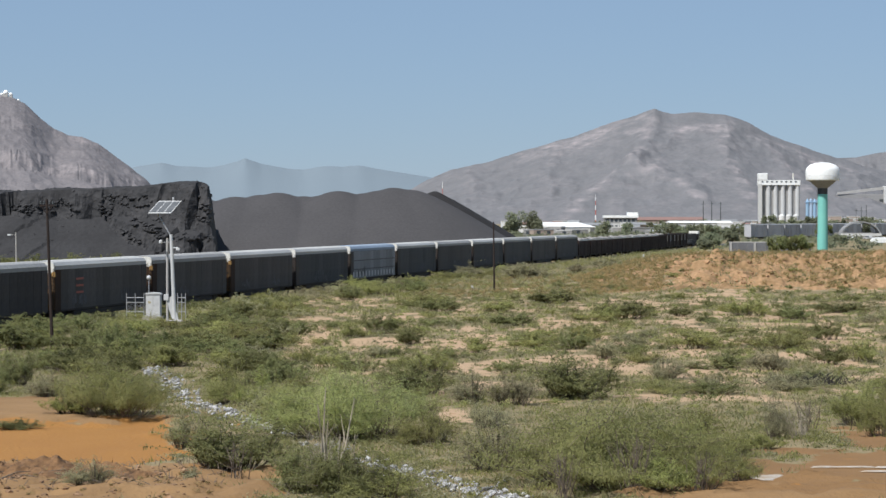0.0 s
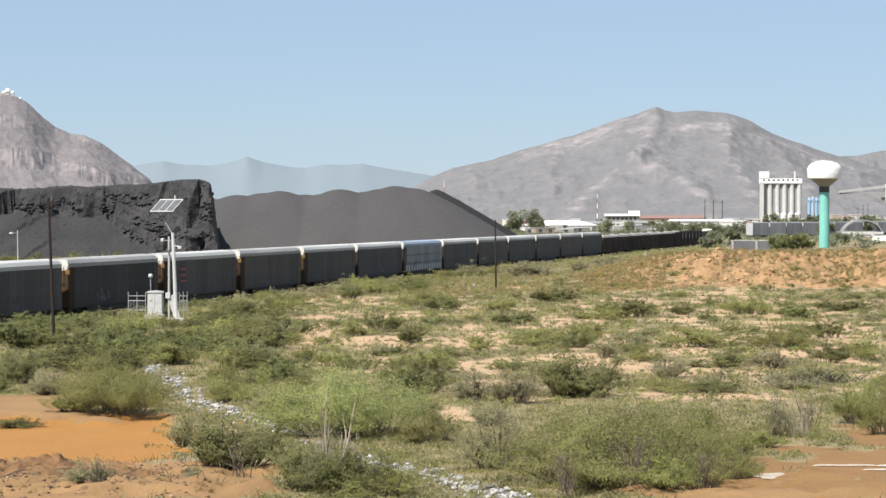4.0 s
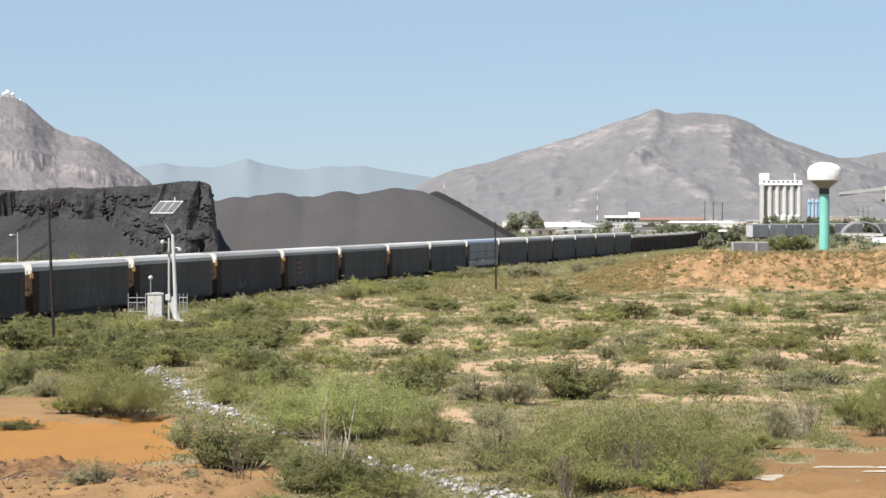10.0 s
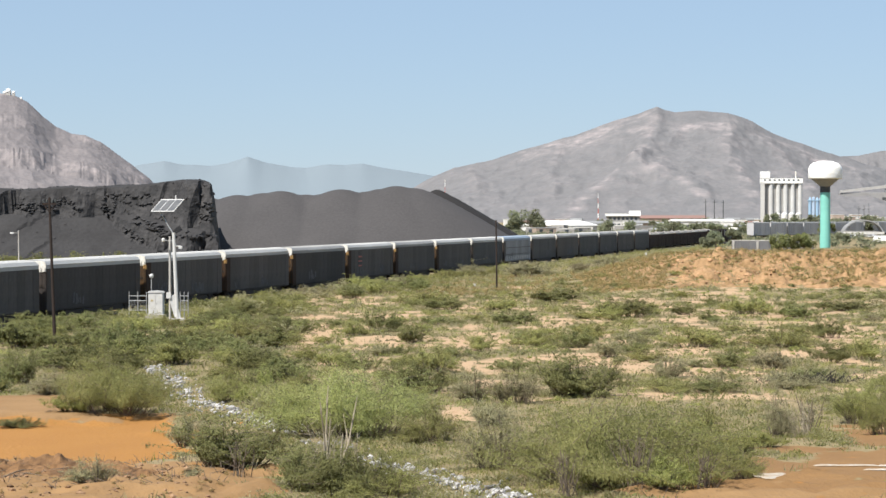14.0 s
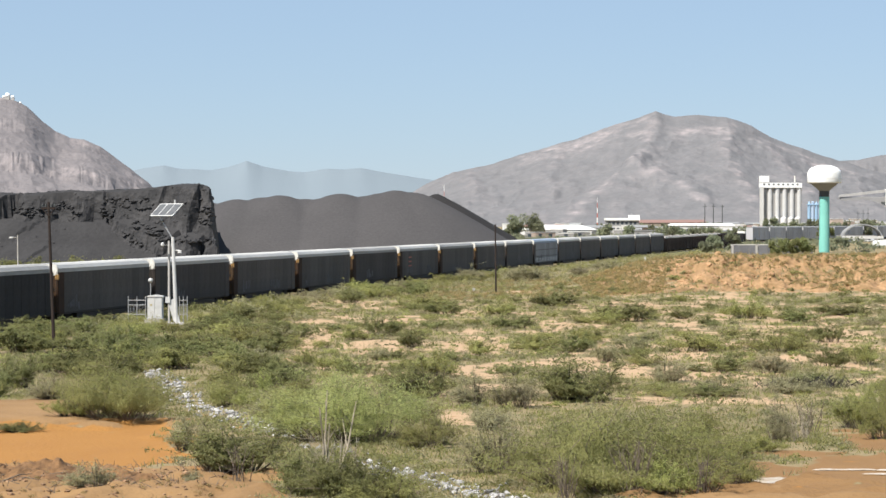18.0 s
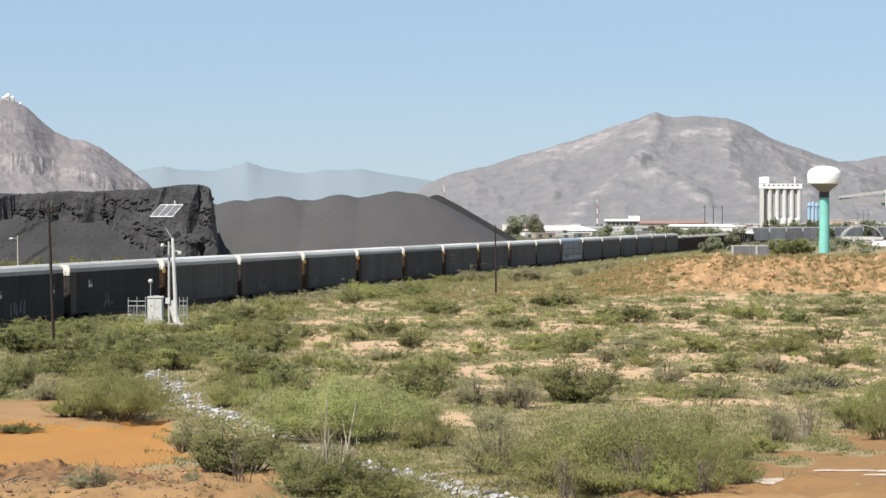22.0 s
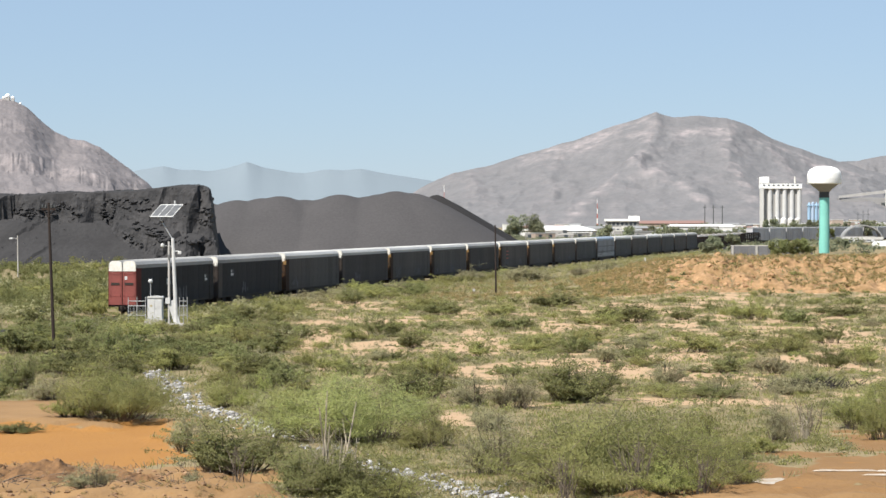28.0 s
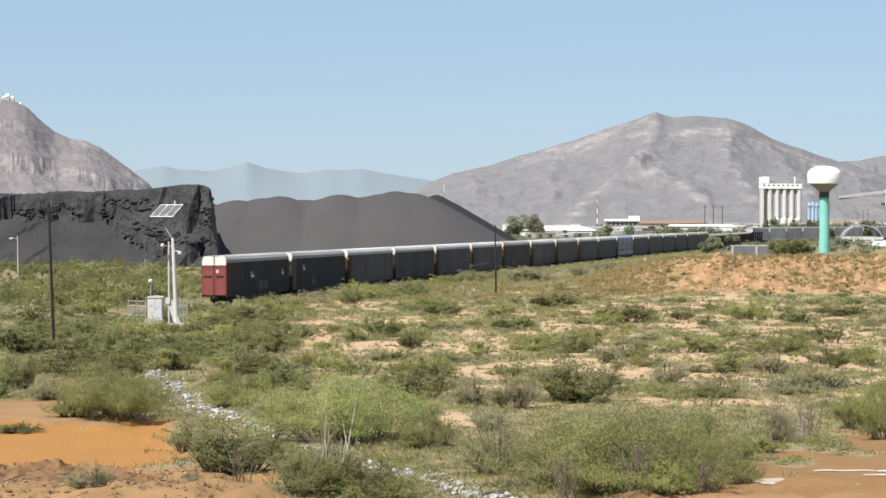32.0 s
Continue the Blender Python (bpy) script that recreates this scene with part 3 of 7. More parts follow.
def mound_height(x, y):
    """The long heap of dug-out earth beyond the scrub."""
    up = np.clip((x - 13) / 22, 0, 1)
    crest = 4.35 * up * up * (3 - 2 * up) + up * (0.3 * fnoise(x, y, 9, 3, 40) + 0.55 * np.abs(fnoise(x, y, 5.5, 3, 44)) - 0.2)
    d = (y - 345) / 34
    return np.maximum(crest, 0) * np.exp(-np.where(d < 0, d * d * 1.4, d * d * 0.6)) * np.clip((560 - y) / 90, 0, 1)


def barren(x, y):
    """How bare the sand lies: the known patches and many small ones between the bushes."""
    loose = np.clip(fnoise(x, y * 0.75, 2.6, 4, 33) * 3.4 + 0.02, 0, 1)
    where = np.clip((y - 118) / 25, 0, 1) * np.clip((x + 0.075 * y) / 6, 0, 1) * np.clip((330 - y) / 50, 0, 1)
    return np.maximum(spots(x, y, BARE + BARE_MORE, 11), loose * where)


def ground_z(x, y):
    x, y = np.asarray(x, float), np.asarray(y, float)
    z = 0.22 * fnoise(x, y, 23, 3, 3) + 0.10 * fnoise(x, y, 5, 2, 9)
    near = np.clip(1 - (y - 60) / 900, 0, 1)
    z = z * near + mound_height(x, y)
    clay = spots(x, y, CLAY, 5)
    heaped = spots(x, y, SOIL, 13)
    z = z + heaped * (0.55 * np.abs(fnoise(x, y, 3.0, 3, 23)) + 0.28 * np.abs(fnoise(x, y, 1.4, 2, 27)) + 0.16 * np.abs(fnoise(x, y, 0.8, 2, 29)))
    z = z * (1 - clay) + -0.18 * clay
    g = track_gap(x, y)
    bed = np.clip((7 - g) / 4, 0, 1)
    z = z * (1 - bed) - 0.62 * bed
    return z


def gz(x, y):
    return float(ground_z(np.array([x]), np.array([y]))[0])


def ground_material():
    m = mat("desert_ground", (0.245, 0.19, 0.105), (0.165, 0.135, 0.068), 0.95, 0, 0.3, 4.5, bump=0.08)
    nt, n = m.node_tree, m.node_tree.nodes
    L = nt.links.new
    b = n["Principled BSDF"]
    src = b.inputs["Base Color"].links[0].from_socket
    tc = n.new("ShaderNodeTexCoord")
    nz, nf = n.new("ShaderNodeTexNoise"), n.new("ShaderNodeTexNoise")
    nz.inputs["Scale"].default_value, nz.inputs["Detail"].default_value = 1.1, 6
    nf.inputs["Scale"].default_value, nf.inputs["Detail"].default_value = 0.35, 4
    L(tc.outputs["Object"], nz.inputs["Vector"]), L(tc.outputs["Object"], nf.inputs["Vector"])
    for attr, c1, c2 in (("bare", (0.42, 0.292, 0.182), (0.335, 0.228, 0.132)), ("soil", (0.29, 0.175, 0.078), (0.15, 0.085, 0.036)), ("dull", (0.235, 0.132, 0.052), (0.15, 0.083, 0.034)), ("clay", (0.30, 0.145, 0.036), (0.245, 0.115, 0.03))):
        a = n.new("ShaderNodeAttribute")
        a.attribute_name = attr
        edge, add = n.new("ShaderNodeMapRange"), n.new("ShaderNodeMath")
        add.operation = "MULTIPLY_ADD"
        add.inputs[1].default_value, add.inputs[2].default_value = 2.2, -1.1
        L(nz.outputs[0], add.inputs[0])
        s = n.new("ShaderNodeMath")
        L(a.outputs["Fac"], s.inputs[0]), L(add.outputs[0], s.inputs[1])
        edge.inputs[1].default_value, edge.inputs[2].default_value = 0.36, 0.56
        L(s.outputs[0], edge.inputs[0])
        tone, mx = n.new("ShaderNodeMix"), n.new("ShaderNodeMix")
        tone.data_type = mx.data_type = "RGBA"
        tone.inputs[6].default_value, tone.inputs[7].default_value = (*c1, 1), (*c2, 1)
        L(nf.outputs[0], tone.inputs[0])
        L(edge.outputs[0], mx.inputs[0]), L(src, mx.inputs[6]), L(tone.outputs[2], mx.inputs[7])
        src = mx.outputs[2]
    L(src, b.inputs["Base Color"])
    return m


def steps(*runs):
    """Grid lines from (start, end, step) runs."""
    out = []
    for a, b, d in runs:
        out += list(np.arange(a, b, d))
    return np.array(out + [runs[-1][1]])


def build_ground():
    xs = steps((-4200, -600, 400), (-600, -120, 60), (-120, -48, 6), (-48, -27, 0.75), (-27, -5, 0.35), (-5, 60, 0.75), (60, 140, 5), (140, 700, 40), (700, 4200, 500))
    ys = steps((-120, 40, 40), (40, 76, 4), (76, 104, 0.3), (104, 175, 0.6), (175, 430, 1.2), (430, 700, 6), (700, 1500, 40), (1500, 4900, 200))
    me, gx, gy, gz_ = sheet("ground", xs, ys, ground_z, ground_material())
    bare = barren(gx, gy)
    heap = np.clip(mound_height(gx, gy) / 2.0 - 0.6, 0, 1) * np.clip(0.85 + 0.9 * fnoise(gx, gy, 5, 3, 21), 0, 1)
    bare = np.maximum(bare * (1 - heap), heap * 0.8 * (fnoise(gx, gy, 3, 3, 29) > 0.05))
    for name, val in (("bare", bare), ("soil", np.maximum(spots(gx, gy, SOIL + TAN, 13), heap)), ("dull", spots(gx, gy, DULL, 7)), ("clay", spots(gx, gy, CLAY, 5))):
        at = me.attributes.new(name, "FLOAT", "POINT")
        at.data.foreach_set("value", val.ravel().astype(np.float32))
    tagged(part("ground", me, None), "sandy desert scrubland with bare patches and orange clay", "ground", kind="structure")


def strip(name, prof, s0, s1, ds, material, off=0.0):
    """A profile of (across, height) pairs swept along the track."""
    m = Mesh()
    ss = np.arange(s0, s1 + ds / 2, ds)
    n = len(prof)
    for s in ss:
        for q, z in prof:
            x, y, _ = on_track(s, off + q)
            m.v.append((x, y, z))
    for k in range(len(ss) - 1):
        m.f += [(k * n + i, k * n + i + 1, (k + 1) * n + i + 1, (k + 1) * n + i) for i in range(n - 1)]
    return m.data(name, material)


def build_track():
    bed = tagged(part("track_bed", strip("track_bed", ((-3.4, -0.75), (-1.9, -0.22), (1.9, -0.22), (3.4, -0.75)), -320, 1000, 4, M["ballast"]), None),
                 "grey crushed-stone ballast bed under the rails", "track bed", kind="structure")
    for off in (-0.75, 0.75):
        part("rail", strip("rail", ((-0.07, -0.17), (-0.035, -0.03), (-0.035, 0), (0.035, 0), (0.035, -0.03), (0.07, -0.17)), -320, 1000, 4, M["steel"], off), None, bed)
    sl = Mesh().box(-0.12, 0.12, -1.3, 1.3, -0.30, -0.17, 0.02).data("sleeper", M["sleeper"])
    for k in range(250):
        x, y, a = on_track(-40 + k * 0.62)
        part("sleeper", sl, None, bed, at=Matrix.Translation((x, y, 0)) @ Matrix.Rotation(math.pi / 2 - a, 4, "Z"))


# ---- the train
AUTO_L, SPEED, REAR0 = 28.3, 7.8854, -189.56
FRONT0 = REAR0 + 18 * AUTO_L
CACHE = {}


def cached(key, make, material, smooth=False):
    k = (key, material.name)
    if k not in CACHE:
        CACHE[k] = make().data(key, material, smooth)
    return CACHE[k]


def bogie(parent, x):
    b = part("bogie", cached("bogie", lambda: Mesh().box(-1.35, 1.35, -1.05, -0.93, 0.38, 0.62, 0.03).box(-1.35, 1.35, 0.93, 1.05, 0.38, 0.62, 0.03)
             .box(-0.28, 0.28, -1.02, 1.02, 0.40, 0.85, 0.04).box(-0.35, 0.35, -1.10, -0.90, 0.25, 0.75, 0.03).box(-0.35, 0.35, 0.90, 1.10, 0.25, 0.75, 0.03), M["frame"]),
             None, parent, at=Matrix.Translation((x, 0, 0)))

    def wheel():
        m = Mesh().tube((0, -0.06, 0), (0, 0.08, 0), 0.43, 0.42, 16)
        return m.tube((0, 0.08, 0), (0, 0.10, 0), 0.46, 0.46, 16)
    for dx in (-0.9, 0.9):
        part("axle", cached("axle", lambda: Mesh().tube((0, -0.7, 0), (0, 0.7, 0), 0.08, 0.08, 8), M["frame"]), None, b, at=Matrix.Translation((dx, 0, 0.43)))
        for sy, turn in ((-0.78, math.pi), (0.78, 0)):
            part("wheel", cached("wheel", wheel, M["steel"]), None, b, at=Matrix.Translation((dx, sy, 0.43)) @ Matrix.Rotation(turn, 4, "Z"))


def coupler(parent, x, way):
    part("coupler", cached("coupler", lambda: Mesh().box(0, 0.42, -0.10, 0.10, 0.75, 0.98, 0.02).box(0.34, 0.56, -0.16, 0.14, 0.70, 1.02, 0.03), M["frame"]), None, parent,
         at=Matrix.Translation((x, 0, 0)) @ Matrix.Rotation(0 if way > 0 else math.pi, 4, "Z"))


def ladder():
    m = Mesh().tube((0, -0.2, 0.9), (0, -0.2, 5.0), 0.025, n=5).tube((0, 0.2, 0.9), (0, 0.2, 5.0), 0.025, n=5)
    for k in range(11):
        m.tube((0, -0.2, 1.1 + k * 0.36), (0, 0.2, 1.1 + k * 0.36), 0.018, n=4)
    return m


def roof_shell(half, w=1.53, z0=4.93):
    """The arched roof with its deep fascia, ribbed across."""
    m = Mesh()
    prof = ((w, z0), (w, 5.26), (w + 0.03, 5.28), (1.22, 5.60), (0.6, 5.71), (0, 5.75), (-0.6, 5.71), (-1.22, 5.60), (-w - 0.03, 5.28), (-w, 5.26), (-w, z0))
    n = len(prof)
    xs = []
    k = -half
    while k < half - 0.5:
        xs += [(k, 0), (k + 1.05, 0), (k + 1.08, 0.035), (k + 1.16, 0.035), (k + 1.19, 0)]
        k += 1.19
    xs.append((half, 0))
    for x, up in xs:
        m.v += [(x, y, z + (up if 1 < i < n - 2 else 0)) for i, (y, z) in enumerate(prof)]
    for k in range(len(xs) - 1):
        m.f += [(k * n + i, k * n + i + 1, (k + 1) * n + i + 1, (k + 1) * n + i) for i in range(n - 1)]
    m.f += [tuple(range(n)), tuple(range((len(xs) - 1) * n, len(xs) * n))]
    return m


def hood(y0, y1):
    """One of the two round-topped white boards over an end door."""
    w, n = (y1 - y0), 8
    pts = [(y0, 4.62), (y1, 4.62)]
    c, r = (y0 + y1) / 2, w / 2
    pts += [(c + r * (1 - (1 - math.sin(a)) * 0.12) * math.cos(a) ** 0.6 if math.cos(a) > 0 else c - r * abs(math.cos(a)) ** 0.6, 5.28 + 0.42 * math.sin(a))
            for a in [math.pi * k / n for k in range(n + 1)]]
    return Mesh().prism(pts, "x", -0.06, 0.06)


def side_panel(w):
    """A tall panel with a folded rim, two rails and rows of small slots."""
    m = Mesh().box(0, w - 0.008, -0.03, 0.0, 1.12, 4.9)
    m.box(0, 0.05, -0.038, -0.03, 1.12, 4.9).box(w - 0.058, w - 0.008, -0.038, -0.03, 1.12, 4.9)
    for z in (2.35, 3.62):
        m.box(0.05, w - 0.07, -0.04, -0.03, z, z + 0.07)
    return m


def autorack(i):
    """A closed car-carrier wagon, number i from the rear."""
    silver = i == 11
    pan = M["panel_silver"] if silver else M["panel_dark"] if i in (0, 1) else M["panel_c"] if i in (10, 12, 14, 15, 17) else M["panel_b"] if i in (2, 4, 5, 7, 8, 9, 13, 16) else M["panel"]
    roof = M["roof_blue"] if silver else M["roof_grey"] if i in (0, 1, 6, 8, 13, 15, 16, 17) else M["roof_white"]
    end = M["reddoor"] if i == 0 else M["darkend"] if i in (1, 3, 10, 11, 12, 13, 14, 15, 16, 17) else M["ochre"] if i in (4, 6, 7, 9) else M["rust"]
    tone = {"reddoor": "red end doors", "darkend": "dark ends", "ochre": "ochre ends", "rust": "rusty ends"}[[k for k in ("reddoor", "darkend", "ochre", "rust") if M[k] == end][0]]
    t = thing("autorack_wagon", ("silver-blue" if silver else "haze-paled grey" if pan == M["panel_c"] else "lighter dark-grey" if pan == M["panel_b"] else "near-black" if pan == M["panel_dark"] else "dark-grey") + " steel car-carrier wagon with pale roof and " + tone,
              "railway wagon", group="car-carrier wagons of the train")
    half = 13.1
    part("underframe", cached("underframe", lambda: Mesh().box(-half, half, -1.5, 1.5, 0.95, 1.12, 0.02).box(-half + 5.0, half - 5.0, -1.44, 1.44, 0.36, 0.95, 0.08).box(-half + 1.2, half - 1.2, -0.9, 0.9, 0.5, 0.95)
         .box(-half, half, -0.3, 0.3, 0.7, 0.95), M["frame"]), None, t)
    part("roof", cached("roof", lambda: roof_shell(half), roof), None, t)
    n, w = 12, (2 * half - 2.9) / 12
    for side in (-1, 1):
        for k in range(n):
            m = Matrix.Translation((-half + 1.45 + k * w + 0.025, side * 1.47, 0)) if side < 0 else Matrix.Translation((-half + 1.45 + (k + 1) * w - 0.025, 1.47, 0)) @ Matrix.Rotation(math.pi, 4, "Z")
            part("side_panel", cached("side_panel", lambda: side_panel(w), pan), None, t, at=m)
    part("core", cached("core", lambda: Mesh().box(-half + 0.2, half - 0.2, -1.42, 1.42, 1.1, 5.2), M["darkend"]), None, t)
    for e in (-1, 1):
        turn = Matrix.Rotation(0 if e < 0 else math.pi, 4, "Z")
        for lo, hi in ((-1.46, -0.04), (0.04, 1.46)):
            d = part("end_door", cached("end_door%d" % (lo > -1), lambda: Mesh().box(-0.12, 0.0, lo, hi, 1.15, 4.66, 0.02).box(-0.15, -0.12, lo + 0.1, hi - 0.1, 2.0, 2.12)
                     .box(-0.15, -0.12, lo + 0.1, hi - 0.1, 4.3, 4.42).box(-0.15, -0.12, lo + 0.12, lo + 0.22, 1.2, 4.6).box(-0.15, -0.12, hi - 0.22, hi - 0.12, 1.2, 4.6), end),
                     None, t, at=turn @ Matrix.Translation((-half - 0.02, 0, 0)))
            part("latch_slot", cached("latch_slot%d" % (lo > -1), lambda: Mesh().box(-0.04, 0, lo + 0.25, hi - 0.25, 3.2, 3.44), M["frame"]), None, d, at=Matrix.Translation((-0.125, 0, 0)))
            part("hood", cached("hood%d" % (lo > -1), lambda: hood(lo, hi), M["hood"]), None, t, "white rounded end hood", at=turn @ Matrix.Translation((-half - 0.13, 0, 0)))
        for sy in (-1, 1):
            part("end_bay", cached("end_bay", lambda: Mesh().box(-0.1, 1.42, -0.04, 0.04, 1.0, 4.93, 0.02), (pan if e > 0 else M["redbay"] if i == 0 else M["darkend"] if end == M["darkend"] else M["bay"])), None, t,
                 at=turn @ Matrix.Translation((-half, sy * 1.50, 0)))
            if end != M["darkend"] and e < 0 and i > 0:
                part("end_marker", cached("end_marker", lambda: Mesh().box(-0.2, 0.12, -0.16, 0.16, 4.25, 4.72, 0.04), M["signal"]), None, t, "small ochre marker plate",
                     at=turn @ Matrix.Translation((-half - 0.05, sy * 1.4, 0)))
            if i > 0 or e > 0:
                part("ladder", cached("ladder", ladder, M["frame"]), None, t, at=turn @ Matrix.Translation((-half - 0.26, sy * 1.22, 0)))
        bogie(t, e * 9.9)
        coupler(t, e * (half - 0.05), e)
    rr = random.Random(i * 7 + 1)
    # faded scrawls low on the side, and the small plates
    for k in range(rr.choice((1, 2, 3))):
        x, wd = rr.uniform(-11, 8), rr.uniform(1.5, 4.2)
        for q in range(5):
            a = x + q * wd / 5 + rr.uniform(-0.1, 0.1)
            lo, up, lean = 1.25 + rr.uniform(0, 0.35), 1.9 + rr.uniform(0, 0.9), rr.uniform(-0.25, 0.25)
            part("scrawl_bar", Mesh().prism(((a, lo), (a + wd / rr.uniform(5, 9), lo + rr.uniform(-0.1, 0.2)), (a + wd / rr.uniform(6, 9) + lean, up), (a + lean, up - rr.uniform(0, 0.3))), "y", -0.012, 0), M["scrawl"], t, at=Matrix.Translation((0, -1.53, 0)))
    if i == 0:
        part("door_plate", Mesh().box(-0.03, 0, -0.55, -0.25, 3.75, 4.1, 0.005), M["placard"], t, "small white plate on the red door", at=Matrix.Translation((-half - 0.14, 0, 0)))
    if i in (0, 1):
        for x, z, wd in ((-3.6, 2.9, 1.5), (9.8, 3.0, 1.0)) if i == 0 else ((-8.5, 3.3, 1.2),):
            p = part("placard", Mesh().box(x, x + wd, -0.02, 0, z, z + 0.85, 0.005), M["dark"], t, "small dark plate with pale bars", at=Matrix.Translation((0, -1.53, 0)))
            part("bar", Mesh().box(x + 0.1, x + wd - 0.1, -0.03, -0.02, z + 0.12, z + 0.4).box(x + 0.1, x + wd * 0.35, -0.03, -0.02, z + 0.5, z + 0.75), M["placard"], p)
    if i == 7:
        for z in (2.55, 3.2, 3.85):
            part("red_bar", Mesh().box(-7.6, -5.6, -0.015, 0, z, z + 0.2), M["redmark"], t, at=Matrix.Translation((0, -1.53, 0)))
    if silver:
        for k in range(14):
            part("pale_patch", cached("pale_patch", lambda: Mesh().box(0, 0.7, -0.02, 0, 1.3, 2.0), M["placard"]), None, t, at=Matrix.Translation((-12 + k * 1.8, -1.53, 0)))
        part("stripe", Mesh().box(-13, 13, -0.02, 0, 2.3, 2.42).box(-13, 13, -0.02, 0, 3.55, 3.67), M["scrawl"], t, at=Matrix.Translation((0, -1.53, 0)))
    return t


GON_L = 16.6


def gondola(i):
    tan = i in (9, 10, 11)
    t = thing("gondola_wagon", "black coal gondola wagon with tan upright ribs" if tan else "black high-sided coal gondola wagon with a pale rim", "railway wagon", group="coal wagons of the train")
    half = GON_L / 2 - 0.45
    part("tub", cached("tub", lambda: Mesh().box(-half, half, -1.5, -1.42, 1.15, 4.5).box(-half, half, 1.42, 1.5, 1.15, 4.5).box(-half, -half + 0.08, -1.42, 1.42, 1.15, 4.5)
         .box(half - 0.08, half, -1.42, 1.42, 1.15, 4.5).box(-half, half, -1.42, 1.42, 1.15, 1.25), M["gondola"]), None, t)
    part("rim", cached("rim", lambda: Mesh().box(-half - 0.05, half + 0.05, -1.76, -1.40, 4.30, 4.66, 0.16).box(-half - 0.05, half + 0.05, 1.40, 1.76, 4.30, 4.66, 0.16)
         .box(-half - 0.05, -half + 0.12, -1.40, 1.40, 4.5, 4.66).box(half - 0.12, half + 0.05, -1.40, 1.40, 4.5, 4.66), M["rim"] if i < 8 else M["gondola"]), None, t)
    rib = cached("side_rib", lambda: Mesh().box(-0.08, 0.08, -0.12, 0, 1.1, 4.5, 0.03), M["gondola"])
    pale = cached("side_rib", lambda: Mesh().box(-0.28, 0.28, -0.14, 0, 2.6, 4.4, 0.03), M["rim"])
    for k in range(9):
        x = -half + 0.15 + k * (2 * half - 0.3) / 8
        for sy, turn in ((-1.5, 0), (1.5, math.pi)):
            part("side_rib", pale if tan and k % 4 == 1 else rib, None, t, at=Matrix.Translation((x, sy, 0)) @ Matrix.Rotation(turn, 4, "Z"))
    if i < 9:
        def load():
            xs = np.linspace(-half + 0.1, half - 0.1, 25)
            m = Mesh()
            for q, rise in ((-1.41, 0.0), (-0.8, 0.38), (0.0, 0.55), (0.8, 0.38), (1.41, 0.0)):
                m.v += [(float(a), q, 4.42 + rise * float(0.75 + 0.9 * fnoise(np.array([a]), np.array([q]), 3.0, 3, 97)[0])) for a in xs]
            m.f = [(r * 25 + j, r * 25 + j + 1, r * 25 + 26 + j, r * 25 + 25 + j) for r in range(4) for j in range(24)]
            return m
        part("load", cached("load", load, M["ash"]), None, t, "pale dusty load heaped over the rim")
    part("underframe", cached("gunder", lambda: Mesh().box(-half, half, -1.3, 1.3, 0.9, 1.15, 0.03), M["frame"]), None, t)
    for e in (-1, 1):
        bogie(t, e * 5.2)
        coupler(t, e * (half - 0.02), e)
    return t


LOCO_L = 554.04 - (-189.56 + 18 * 28.3) - 12 * 16.6


def locomotive():
    t = thing("diesel_locomotive", "dark diesel locomotive with a white cab roof, leading the train", "locomotive")
    h = LOCO_L / 2 - 0.45
    part("platform", Mesh().box(-h, h, -1.5, 1.5, 1.1, 1.45, 0.04), M["frame"], t)
    part("fuel_tank", Mesh().box(-3.2, 3.2, -1.4, 1.4, 0.35, 1.1, 0.15), M["frame"], t)
    part("long_hood", Mesh().box(-h + 1, h - 6.2, -0.95, 0.95, 1.45, 4.3, 0.12), M["panel"], t)
    c = part("cab", Mesh().box(h - 6.1, h - 3.2, -1.5, 1.5, 1.45, 4.2, 0.1), M["panel"], t)
    part("cab_roof", Mesh().box(h - 6.3, h - 3.0, -1.55, 1.55, 4.2, 5.0, 0.2), M["hood"], t, "white cab roof")
    for sy in (-1, 1):
        part("cab_window", Mesh().box(h - 5.6, h - 3.8, sy * 1.5 - 0.02, sy * 1.5 + 0.02, 2.9, 3.7), M["glass"], c)
    part("short_hood", Mesh().box(h - 3.2, h - 0.9, -0.95, 0.95, 1.45, 3.2, 0.12), M["panel"], t)
    for k in range(6):
        part("handrail_post", Mesh().tube((-h + 1 + k * 2.2, -1.42, 1.45), (-h + 1 + k * 2.2, -1.42, 2.5), 0.025, n=5), M["hood"], t)
    part("handrail", Mesh().tube((-h + 1, -1.42, 2.5), (-h + 12, -1.42, 2.5), 0.025, n=5), M["hood"], t)
    for e in (-1, 1):
        bogie(t, e * (h - 3.2))
        coupler(t, e * (h - 0.02), e)
    return t


TRAIN = []


def build_train():
    for i in range(18):
        TRAIN.append((autorack(i), REAR0 + i * AUTO_L, AUTO_L))
    for i in range(12):
        TRAIN.append((gondola(i), FRONT0 + i * GON_L, GON_L))
    TRAIN.append((locomotive(), FRONT0 + 12 * GON_L, LOCO_L))


